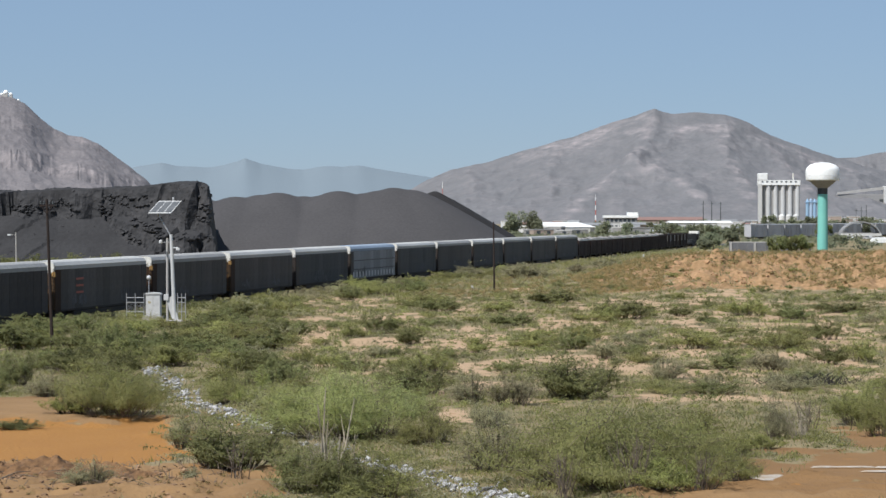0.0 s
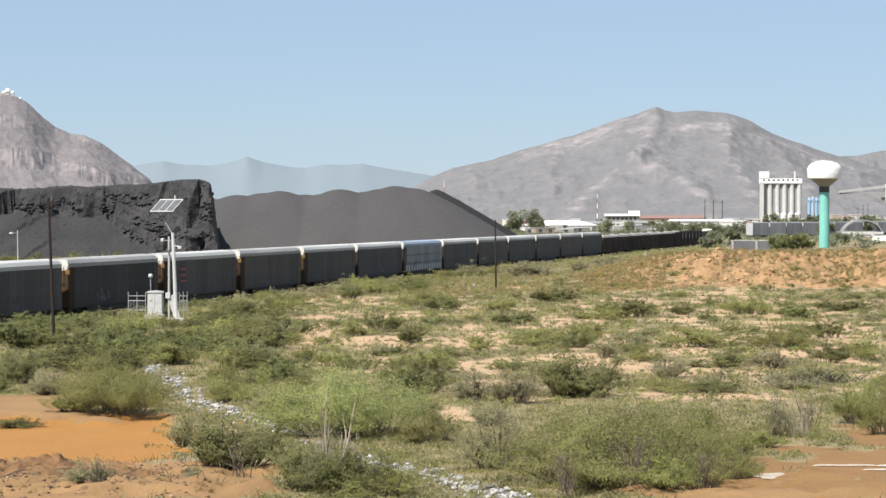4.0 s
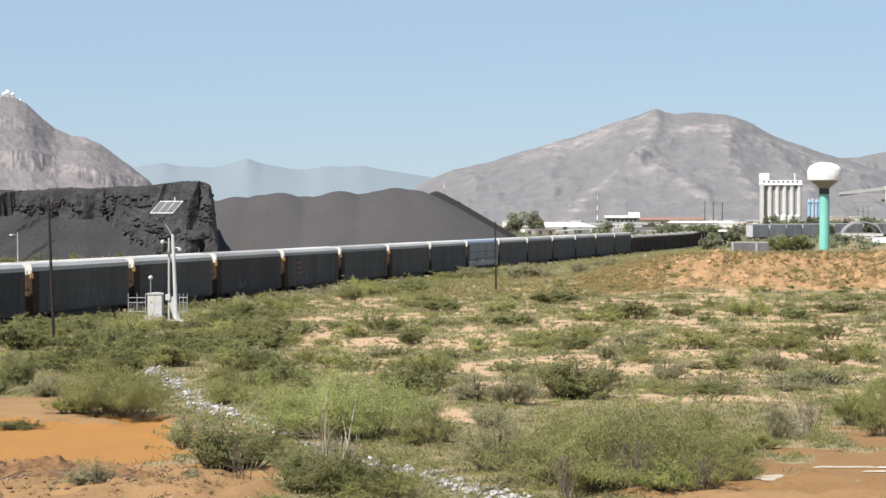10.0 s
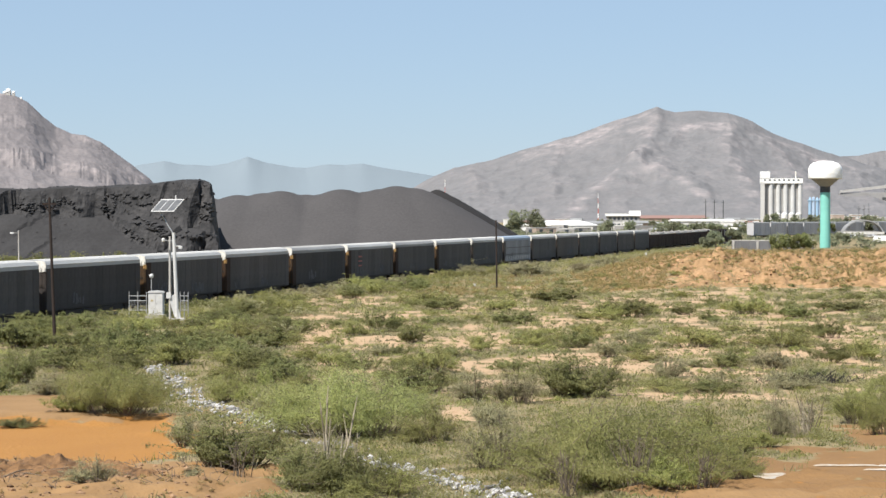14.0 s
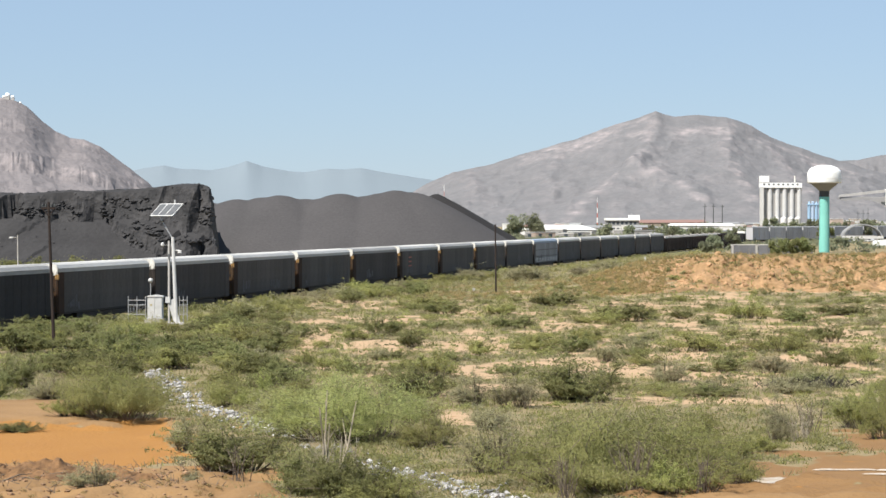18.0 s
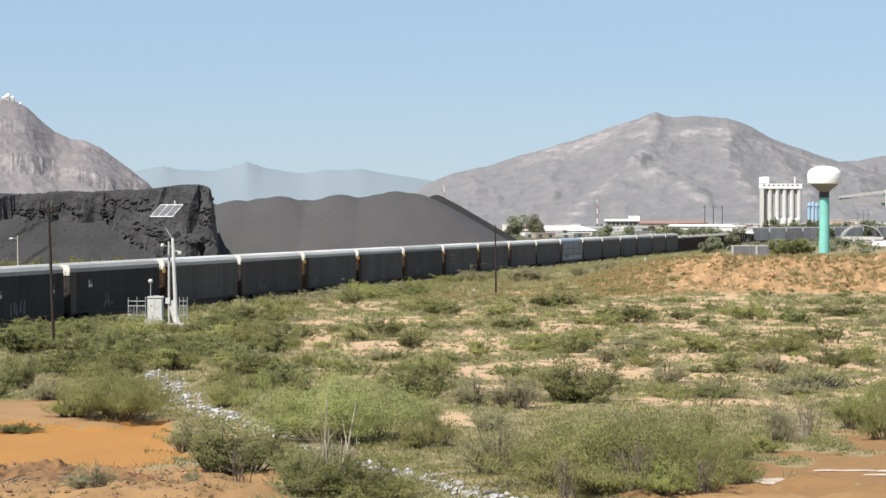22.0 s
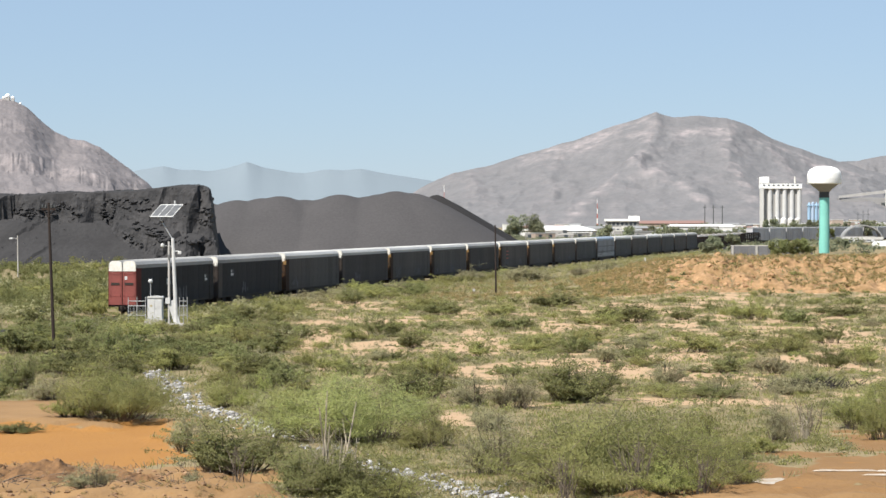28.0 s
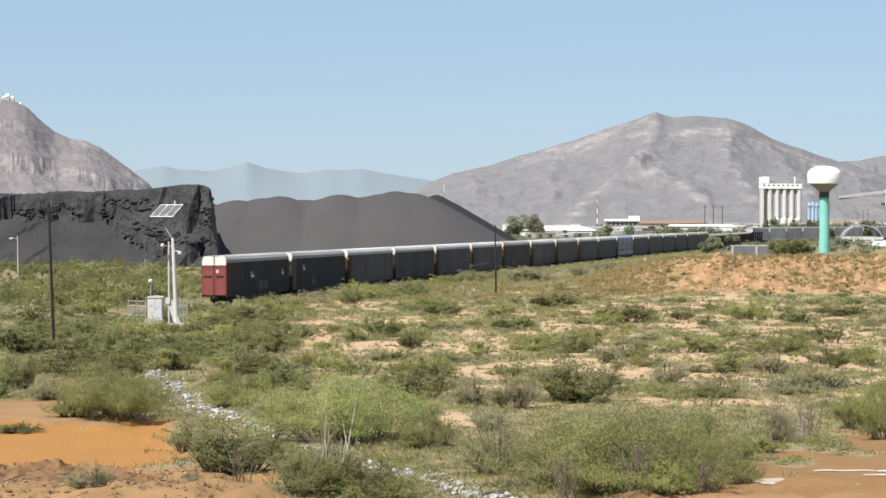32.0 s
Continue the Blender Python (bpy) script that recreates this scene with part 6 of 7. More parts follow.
def put_bush(key, x, y, w, h, label, group, turn=0.0, sink=0.0):
    """A copy of a bush kind, scaled to the width and height wanted."""
    (sd, ld, _), w0, h0 = BUSH[key]
    t = thing("bush", label, "bush", group=group)
    t.matrix_basis = Matrix.Translation((x, y, gz(x, y) - sink)) @ Matrix.Rotation(turn, 4, "Z") @ Matrix.Diagonal((w / w0, w / w0, h / h0, 1))
    part("branchwork", sd, None, t)
    if ld:
        part("foliage", ld, None, t)
    return t


FAR_LEAVES = {}


def far_bush(key, x, y, w, h, turn):
    """One more bush for the joined ones that stand far off."""
    (_, _, (c, u, v, tone, leafm)), w0, h0 = BUSH[key]
    t = np.array([[math.cos(turn), math.sin(turn), 0], [-math.sin(turn), math.cos(turn), 0], [0, 0, 1]]) * (w / w0, w / w0, h / h0)
    shade = random.Random(int(x * 97 + y * 31)).uniform(-0.3, 0.3)
    FAR_LEAVES.setdefault(leafm, []).append((c[::2] @ t + (x, y, gz(x, y)), u[::2] @ t * 1.3, v[::2] @ t * 1.3, np.clip(tone[::2] + shade, 0, 1)))


def join_far_bushes():
    for leafm, rows in FAR_LEAVES.items():
        c, u, v, tone = (np.concatenate([r[k] for r in rows]) for k in range(4))
        tagged(part("far_bushes", blades("far_bushes", c, u, v, M[leafm], tone), None), {"leaf_a": "olive", "leaf_b": "dark olive", "leaf_c": "grey-green"}[leafm] + " bushes standing along and beyond the railway", "bushes", kind="stuff")


LABEL = {"f": "broad feathery olive-green mesquite bush", "a": "feathery olive-green desert bush on sandy ground", "b": "dense dark olive desert bush", "c": "sparse grey-green desert shrub",
         "d": "bright yellow-green weed bush", "e": "nearly leafless grey shrub", "g": "dense deep-green desert bush near the railway"}


# bushes that stand out: kind, x, y, width, height
BUSHES_A = (("f", -16.3, 118.6, 5.0, 3.0), ("d", -18.6, 119.5, 2.6, 1.4), ("c", -21.7, 132.2, 3.1, 1.4), ("b", -20.2, 113.7, 2.2, 0.5), ("b", -8.5, 92.7, 4.3, 2), ("c", -11.1, 102.4, 1.6, 1.6), ("a", -11.5, 127.3, 2.4, 2.1), ("d", -9.4, 124.3, 2.3, 2), ("c", -12.4, 84.8, 2.1, 0.9), ("c", -9.2, 87.6, 0.9, 0.5), ("b", -25.2, 140.6, 2.2, 2.1), ("b", -25.6, 153.7, 3.7, 1.6), ("a", -21.8, 159.9, 4.2, 1.7), ("a", -18, 156.6, 4.1, 1.8), ("f", -4.1, 106.5, 6.6, 3.3), ("a", -6.6, 113, 3.4, 2.6), ("a", -0.6, 103, 2.6, 1.8), ("b", -1.3, 134.9, 4.1, 2.1), ("c", 1.7, 127.4, 2.7, 1.7), ("c", 3.8, 126.2, 2.7, 1.9))
BUSHES_B = (("b", -5, 86.7, 2.8, 1.7), ("b", -3.2, 84.2, 2.9, 1.9), ("a", -2.1, 84.5, 3.6, 1.4), ("d", -4.2, 90, 1.4, 1.7), ("e", -4.3, 87.8, 1.5, 2.9), ("f", 6.3, 87.6, 8.1, 3.6), ("a", 9.3, 85.6, 2.5, 1.9), ("a", 10.7, 87.6, 1.9, 1.5), ("d", 7.9, 84.4, 2.2, 1.3), ("a", 9.6, 89.6, 2.8, 2.6), ("c", 2.2, 92.2, 2.6, 2.2), ("a", 12.0, 97.5, 2.2, 1.3), ("d", 11.1, 100.9, 2.4, 1.9), ("d", 13.5, 101.4, 1.9, 0.7), ("c", 14.9, 106.7, 1.8, 1.9), ("e", 16.2, 106.3, 2, 2), ("b", 7.1, 131.5, 5.2, 2.4), ("a", 12.5, 134.7, 3.3, 0.8), ("b", 15.2, 134.7, 3.3, 0.8), ("c", 20.3, 137.3, 3.3, 1.1), ("c", 13.7, 146, 2.3, 1.5))
BUSHES_C = (("a", 20.2, 113.7, 2.4, 3), ("a", 20.2, 108.4, 2, 2.8), ("a", 18.8, 177, 5.8, 1.8), ("a", 25.1, 176.9, 5.4, 1.9), ("b", 24, 234.4, 2.7, 1.4), ("a", 30.5, 235, 4.8, 2.4), ("b", 18.4, 230.3, 6.3, 2.3), ("b", 18.4, 154.7, 3.5, 1.2), ("b", 42.1, 245.2, 7.8, 1.3), ("b", -10.3, 210.1, 2.8, 0.8), ("a", -7.6, 195.5, 2.1, 1.6), ("b", -5.7, 203.3, 3.6, 2), ("b", -2.2, 187, 2.7, 1.7), ("b", -15.1, 212.2, 2.7, 1), ("a", -16.3, 190, 4.3, 1.8), ("a", -12.7, 180, 2.9, 1.1), ("c", -4.6, 169, 1.8, 1.1), ("a", -0.4, 150.8, 3, 1.9), ("a", 2.8, 174.1, 3, 1.5), ("b", 9.7, 179.3, 3, 1.8))
BUSHES_D = (("a", 7.3, 181.6, 3.1, 1.6), ("c", 11.5, 165.8, 2.2, 1.5), ("c", 4.6, 379, 5, 2.8), ("c", 13.4, 379.9, 8.0, 3), ("c", 21.5, 374, 3.6, 2.0), ("c", 25.6, 374, 3.8, 2.0), ("b", -11.2, 279.2, 3.7, 2), ("a", -8.1, 299.1, 4.8, 2.1), ("b", -4.4, 310.3, 5.8, 2.2), ("a", -2.1, 262.9, 7, 1.8), ("b", 0.6, 247.1, 4.6, 1.7), ("a", 6.2, 247.3, 5.2, 1.7), ("b", 13.6, 271.1, 6.5, 1.9), ("a", 11.7, 191.6, 4.1, 1.8), ("b", -19.1, 233.7, 5, 1.9), ("a", -15.1, 240.3, 5.1, 2), ("b", -21.5, 215.8, 4, 1.5), ("a", -26, 200.6, 4.3, 1.9), ("b", -31.3, 205.6, 4.9, 1.8), ("b", -35.3, 200.8, 4.8, 1.9), ("b", -22.8, 162.2, 3, 3), ("d", -31.4, 183.5, 4.4, 1.7))
BUSHES_E = (("a", -19.2, 179.3, 3.3, 1.9), ("b", 31.3, 191.3, 3, 1.8), ("a", 29, 162.2, 2.9, 1.9), ("c", 14.3, 179.2, 2.9, 1.5), ("b", 7, 215.9, 4.6, 1.5), ("a", 13.8, 162.3, 3.4, 1.1), ("b", 25.8, 159.2, 3, 1.7), ("a", -7, 156.5, 3.7, 1.5), ("c", -1.5, 117.3, 1.9, 1.1), ("c", -8.6, 119.1, 2.5, 1.3), ("a", -9.4, 161.9, 1.7, 1.5), ("b", -4.9, 153.3, 2.4, 1.1), ("c", 2, 111.3, 2.4, 1.2), ("c", 21.2, 153.4, 2.9, 1.3), ("b", 34.4, 227.5, 4.8, 1.6), ("a", 15.7, 227.3, 4.2, 1.6))


RUBBLE = ((-19.0, 155), (-13.4, 128), (-7.9, 110), (-4.0, 99), (-2.3, 93), (0.2, 88.5), (1.6, 85), (2.6, 82))


def off_rubble(x, y):
    """Metres sideways from the line of rubble, for arrays."""
    ry, rx = [p[1] for p in RUBBLE[::-1]], [p[0] for p in RUBBLE[::-1]]
    return np.abs(x - np.interp(y, ry, rx)) + 50.0 * ((y > 156) | (y < 80))


def clumps(name, label, leafm, spots3, seed, tall, per, leaf, flat=0.42):
    """Many small leafy clumps as one body; spots3: x, y, z, width rows."""
    rs = np.random.RandomState(seed)
    q = np.repeat(np.array(spots3, float), per, 0)
    n = len(q)
    h = np.repeat(0.6 + 0.6 * rs.rand(len(spots3)), per)[:, None] * q[:, 3:4] * tall
    # each clump has a few sprays of its own
    hub = unit(np.abs(rs.randn(n // per, 5, 3)).reshape(-1, 3) * np.stack((np.sign(rs.randn(n // per * 5)), np.sign(rs.randn(n // per * 5)), np.ones(n // per * 5)), 1)) * (0.2 + 0.6 * rs.rand(n // per * 5, 1))
    k = np.repeat(np.arange(n // per), per) * 5 + rs.randint(0, 5, n)
    d = unit(rs.randn(n, 3)) * rs.rand(n, 1) ** 0.4
    p = hub[k] + d * 0.42
    p[:, 2] = np.abs(p[:, 2])
    c = q[:, :3] + np.concatenate((p[:, :2] * q[:, 3:4] / 2, p[:, 2:] * h + 0.02), 1)
    u, v = leaf_axes(rs, d * 0.6 + hub[k] * 0.7, leaf, flat * 0.85, 0.45, 0.5)
    tone = 0.65 * np.repeat(rs.rand(n // per), per) + 0.35 * rs.rand(len(hub))[k]
    tagged(part(name, blades(name, c, u, v, M[leafm], tone), None), label, "scrub", kind="stuff")


def build_scrub():
    bush_kind("a1", 1, 4, 2.0, 100, 14000, 0.055, "leaf_a", puff=0.18)
    bush_kind("a2", 2, 4, 2.0, 90, 12500, 0.055, "leaf_a", puff=0.18)
    bush_kind("f1", 11, 9, 3.2, 260, 64000, 0.066, "leaf_f", puff=0.16, lobes=15)
    bush_kind("f2", 12, 9, 3.2, 260, 60000, 0.066, "leaf_f", puff=0.16, lobes=15)
    bush_kind("b1", 3, 3, 1.7, 80, 14000, 0.05, "leaf_b", puff=0.36)
    bush_kind("b2", 4, 3, 1.7, 80, 13000, 0.05, "leaf_b", puff=0.36)
    bush_kind("c1", 5, 3, 1.6, 70, 9500, 0.042, "leaf_c", puff=0.36)
    bush_kind("c2", 6, 3, 1.6, 70, 8500, 0.042, "leaf_c", puff=0.36)
    bush_kind("d1", 7, 3, 1.7, 80, 13000, 0.05, "leaf_d", puff=0.36)
    bush_kind("e1", 8, 2.4, 2.0, 40, 320, 0.05, "leaf_c", dead=True)
    for k, (lf, n) in enumerate((("leaf_a", 1500), ("leaf_a", 1200), ("leaf_b", 1300), ("leaf_c", 1000), ("leaf_b", 1100))):
        bush_kind("m%d" % k, 20 + k, 3, 1.3, 34, int(n * 1.5), 0.085, lf, puff=0.34)
    # thinner sets for bushes that stand far off
    for kind, sd, w, h, stems, leaves, lf in (("a", 61, 4, 2.0, 50, 5200, "leaf_a"), ("b", 63, 3, 1.7, 45, 4800, "leaf_b"), ("c", 65, 3, 1.6, 45, 4600, "leaf_c"), ("d", 67, 3, 1.7, 45, 4200, "leaf_d"), ("e", 69, 2.4, 2.0, 36, 300, "leaf_c")):
        bush_kind(kind + "1_far", sd, w, h, stems, leaves, 0.08, lf, dead=kind == "e", puff=0.25)
        bush_kind(kind + "2_far", sd + 1, w, h, stems, leaves, 0.08, lf, dead=kind == "e", puff=0.25)
    bush_kind("g1_far", 81, 3, 1.8, 50, 5400, 0.085, "leaf_e")
    bush_kind("g2_far", 82, 3, 1.8, 50, 5000, 0.085, "leaf_e")
    rr = random.Random(77)
    seen = 0
    pick = {"a": ("a1", "a2"), "b": ("b1", "b2"), "c": ("c1", "c2"), "d": ("d1", "d1"), "e": ("e1", "e1"), "f": ("f1", "f2")}
    for k, x, y, w, h in BUSHES_A + BUSHES_B + BUSHES_C + BUSHES_D + BUSHES_E:
        seen += 1
        put_bush(k + "12"[seen % 2] + "_far" if y > 150 else pick[k][seen % 2], x, y, w * 1.22, h * 1.05, LABEL[k], "large bushes", rr.uniform(0, 6.28))
    # many middling bushes, thinner on the bare patches
    n, tries = 0, 0
    while n < 270 and tries < 9000:
        tries += 1
        y = 125 + 225 * rr.random() ** 0.85
        x = rr.uniform(-0.215, 0.205) * y
        ax, ay = np.array([x]), np.array([y])
        if barren(ax, ay)[0] > 0.45 or spots(ax, ay, CLAY + SOIL + TAN + DULL, 11)[0] > 0.2 or track_gap(ax, ay)[0] < 6.5 or x < np.interp(y, TY, TX):
            continue
        left = x < -0.06 * y
        if -0.178 < x / y < -0.150 and 135 < y < 187:
            continue
        if abs(x - np.interp(y, (85, 155), (1.5, -19.6))) < 3 and y < 160:
            continue
        if not left and rr.random() < 0.35 + 0.5 * float(fnoise(ax, ay, 16, 2, 90)[0]):
            continue
        if mound_height(ax, ay)[0] > 2.0 and rr.random() < 0.85:
            continue
        k = rr.choice(("m0", "m1", "m2", "m2", "m3", "m4"))
        w = rr.uniform(1.5, 3.4) * (1.2 if left else 0.9)
        h, turn = min(1.3, w * rr.uniform(0.30, 0.50) * (1.0 if left else 0.8)), rr.uniform(0, 6.28)
        if y > 232:
            far_bush(k, x, y, w, h, turn)
            n += 1
            continue
        put_bush(k, x, y, w, h, {"m0": LABEL["a"], "m1": LABEL["a"], "m2": LABEL["b"], "m3": LABEL["c"], "m4": LABEL["b"]}[k],
                 "scrub bushes", turn)
        n += 1
    # a thicker belt of dark bushes before the railway
    belt = ((-31, 176, 4.4, 2.0), (-24.5, 172, 4.6, 2.2), (-21.8, 165, 3.6, 2.3), (-19.4, 170, 4.2, 2.0), (-16.5, 174, 4.6, 1.8), (-23.2, 160, 3.4, 2.0),
            (-18.2, 158, 3.4, 2.1), (-14.6, 165, 3.6, 1.7), (-33, 186, 4.4, 1.9), (-22, 183, 4.6, 1.7), (-12.4, 152, 3.4, 1.8), (-9.6, 146, 3.2, 1.7), (-15.8, 150, 3.0, 1.9), (-28, 146, 3.4, 1.9), (-31, 150, 3.4, 2.0), (-23.2, 152, 3.8, 2.3), (-20.6, 147, 3.4, 2.2), (-27, 181, 4.2, 1.8), (-13.5, 178, 3.8, 1.6))
    for k, (x, y, w, h) in enumerate(belt):
        kind = "gbg"[k % 3]
        if off_rubble(np.array([x]), np.array([y]))[0] > 2.5:
            put_bush(kind + "12"[k % 2] + "_far", x, y, w * 1.25, h, LABEL[kind], "belt of bushes", rr.uniform(0, 6.28))
    # taller bushes that lean against the passing wagons
    for k in range(24):
        x, y, _ = on_track(70 + k * 6.5 + rr.uniform(-2, 2), rr.uniform(5.5, 9.5))
        put_bush(rr.choice(("m0", "m1", "m2", "m3")), x, y, rr.uniform(3.4, 6.2), rr.uniform(1.2, 2.3), "rounded olive bush beside the railway", "trackside bushes", rr.uniform(0, 6.28))
    # bushes against the rails where the last wagons pass, and the thicket beyond the line
    for k in range(46):
        x, y, _ = on_track(-48 + k * 3.1 + rr.uniform(-1, 1), rr.uniform(3.0, 5.6))
        far_bush(rr.choice(("m0", "m2", "m3", "m4", "m2")), x, y, rr.uniform(2.6, 4.8), rr.uniform(1.1, 1.9), rr.uniform(0, 6.28))
    for k in range(62):
        x, y, _ = on_track(100 + k * 5.4 + rr.uniform(-2, 2), rr.uniform(3.0, 5.2))
        far_bush(rr.choice(("m0", "m2", "m3", "m4")), x, y, rr.uniform(3.0, 6.0), rr.uniform(0.9, 1.5), rr.uniform(0, 6.28))
    for k in range(150):
        y = 205 + 285 * rr.random() ** 0.9
        x = -rr.uniform(0.115, 0.205) * y
        if x > np.interp(y, TY, TX) - 5.5:
            continue
        far_bush(rr.choice(("m2", "m4", "m2", "m4", "m3", "m0")), x, y, rr.uniform(3.4, 7.5), rr.uniform(1.3, 2.7), rr.uniform(0, 6.28))
    join_far_bushes()
    # low weeds and grass
    rs = np.random.RandomState(5)
    N = 30000
    yy = 72 + 320 * rs.rand(N) ** 1.5
    xx = (rs.rand(N) * 0.42 - 0.215) * yy
    keep = barren(xx, yy) + spots(xx, yy, CLAY, 5) + spots(xx, yy, DULL, 7) + 0.8 * spots(xx, yy, SOIL + TAN, 13) < rs.rand(N) * 0.8
    keep &= (track_gap(xx, yy) > 3.6) & (off_rubble(xx, yy) > 0.25)
    xx, yy = xx[keep], yy[keep]
    zz = np.where((xx > 22) & (yy > 307) & (yy < 358), heap_z(xx, yy), ground_z(xx, yy))
    for name, leafm, sel, label in (("dry_grass", "grass", 0, "low dry yellow-green grass between the bushes"), ("low_weeds", "leaf_d", 1, "low yellow-green weeds covering the ground"),
                                    ("grey_weeds", "leaf_c", 2, "low grey-green weeds covering the ground")):
        ii = np.arange(len(xx)) % 3 == sel
        m = Mesh()
        for x, y, z in zip(xx[ii], yy[ii], zz[ii]):
            s = (0.16 + 0.0011 * y) * rr.uniform(0.6, 1.4)
            for q in range(7):
                a = rr.uniform(0, 6.28)
                bx, by = x + rr.gauss(0, 0.30) * s * 2, y + rr.gauss(0, 0.30) * s * 2
                hh, wd = s * rr.uniform(0.4, 1.0), s * rr.uniform(0.05, 0.10)
                k = len(m.v)
                m.v += [(bx - math.cos(a) * wd, by - math.sin(a) * wd, z - 0.02), (bx + math.cos(a) * wd, by + math.sin(a) * wd, z - 0.02),
                        (bx + rr.gauss(0, 0.4) * s, by + rr.gauss(0, 0.4) * s, z + hh)]
                m.f.append((k, k + 1, k + 2))
        me = bpy.data.meshes.new(name)
        me.from_pydata(m.v, [], m.f)
        me.materials.append(M[leafm])
        tagged(part(name, me, None), label, "weeds", kind="stuff")
    # low soft clumps that cover most of the ground
    N = 7000
    yy = 76 + 270 * rs.rand(N) ** 1.35
    xx = (rs.rand(N) * 0.41 - 0.21) * yy
    free = barren(xx, yy) + spots(xx, yy, CLAY, 5) + spots(xx, yy, DULL, 7) + 0.75 * spots(xx, yy, SOIL + TAN, 13) < 0.1 + rs.rand(N) * 0.3
    free &= (off_rubble(xx, yy) > 0.55) & (track_gap(xx, yy) > 4) & (mound_height(xx, yy) < 2.2)
    xx, yy = xx[free], yy[free]
    zz = ground_z(xx, yy)
    for name, leafm, sel, label in (("low_scrub", "leaf_a", 0, "low soft olive scrub spreading over the sand"), ("grey_scrub", "leaf_c", 1, "low pale grey-green scrub spreading over the sand"),
                                    ("dark_scrub", "leaf_b", 2, "low dark olive scrub spreading over the sand")):
        rows = [(x, y, z, rr.uniform(1.0, 2.6)) for x, y, z in zip(xx[sel::3], yy[sel::3], zz[sel::3])]
        for near, per, ls in ((True, 80, 0.075), (False, 52, 0.12)):
            clumps(name, label, leafm, [p for p in rows if (p[1] < 160) == near], 50 + sel, 0.20, per, ls, 0.34)
    # tiny tufts that break up the bare sand
    ty = 128 + 150 * rs.rand(9000) ** 1.2
    tx = (rs.rand(9000) * 0.31 - 0.11) * ty
    on = (barren(tx, ty) > 0.45) & (fnoise(tx, ty, 3.5, 2, 48) > -0.05) & (track_gap(tx, ty) > 6) & (off_rubble(tx, ty) > 1)
    tx, ty = tx[on][:800], ty[on][:800]
    rows = list(zip(tx, ty, ground_z(tx, ty), 0.35 + 0.75 * rs.rand(len(tx))))
    clumps("sand_tufts", "small grey-green tufts breaking up the bare sand", "leaf_c", rows[::2], 71, 0.4, 34, 0.09, 0.34)
    clumps("green_tufts", "small olive tufts breaking up the bare sand", "leaf_b", rows[1::2], 72, 0.4, 34, 0.09, 0.34)
    # small shrubs dotted over the sand, and straw on the earth heap
    for name, leafm, seed, label in (("small_scrub", "leaf_b", 31, "small dark olive shrubs dotted over the sand"), ("pale_scrub", "leaf_a", 32, "small olive shrubs dotted over the sand"),
                                     ("dusty_scrub", "leaf_c", 33, "small dusty grey-green shrubs dotted over the sand")):
        rows = []
        while len(rows) < 430:
            y = 122 + 215 * rr.random() ** 1.1
            x = rr.uniform(-0.10, 0.20) * y
            ax, ay = np.array([x]), np.array([y])
            if track_gap(ax, ay)[0] < 5 or off_rubble(ax, ay)[0] < 1.6 or mound_height(ax, ay)[0] > 2 or (barren(ax, ay)[0] > 0.5 and rr.random() < 0.4) or fnoise(ax, ay, 9, 2, seed)[0] < -0.15:
                continue
            rows.append((x, y, gz(x, y), rr.uniform(0.4, 1.5)))
        clumps(name, label, leafm, rows, seed, 0.42, 90, 0.075, 0.3)
    ax, ay = 19 + 57 * rs.rand(6500), 305 + 47 * rs.rand(6500)
    at, fn, pick2 = ax * 325 / ay, fnoise(ax, ay, 4, 2, 37), rs.rand(6500)
    bald = (at > 30.5) & (at < 44) & (ay < 327)
    ok = (pick2 > np.where(bald, 0.94, 0.3)) & (fn > np.where(bald, 0.0, np.where(at > 44, -0.25, -0.6)))
    ax, ay = ax[ok], ay[ok]
    rows = list(zip(ax, ay, heap_z(ax, ay), 0.5 + rs.rand(len(ax))))
    tan = [(rr.uniform(-3, 21), rr.uniform(292, 380)) for k in range(420)]
    tan = [p for p in tan if track_gap(np.array([p[0]]), np.array([p[1]]))[0] > 9 and fnoise(np.array([p[0]]), np.array([p[1]]), 12, 2, 39)[0] > -0.2]
    clumps("tan_grass", "dry tan grass between the railway and the earth heap", "drygrass", [(x, y, gz(x, y), rr.uniform(0.8, 2.2)) for x, y in tan], 45, 0.35, 60, 0.15, 0.22)
    verge = []
    for k in range(520):
        x, y, _ = on_track(150 + 250 * rr.random(), 5 + 26 * rr.random())
        verge.append((x, y, gz(x, y), rr.uniform(1.2, 3.4)))
    clumps("verge_grass", "dry olive grass between the railway and the earth heap", "grass", verge[::2], 46, 0.3, 50, 0.18, 0.3)
    clumps("verge_scrub", "grey-green scrub between the railway and the earth heap", "leaf_c", verge[1::2], 47, 0.34, 50, 0.18, 0.36)
    clumps("straw_tufts", "straw-yellow dry grass growing over the heap of earth", "drygrass", rows[::3] + rows[1::3], 41, 0.45, 50, 0.16, 0.22)
    clumps("olive_tufts", "olive dry grass growing over the heap of earth", "grass", rows[2::6], 42, 0.45, 50, 0.16, 0.22)
    # scrub on the near shoulder of the track
    for name, leafm, sel, label in (("trackside_scrub", "leaf_a", 0, "olive scrub along the railway's shoulder"), ("trackside_weeds", "leaf_c", 1, "dusty weeds along the railway's shoulder")):
        rows = []
        for k in range(950):
            x, y, _ = on_track(-40 + 580 * rr.random(), 3.6 + 8.4 * rr.random() ** 1.6)
            rows.append((x, y, gz(x, y), rr.uniform(1.2, 3.2)))
        clumps(name, label, leafm, rows, 55 + sel, 0.42, 80, 0.13, 0.36)
    # scrub beyond the train and over the heap's foot
    rows = []
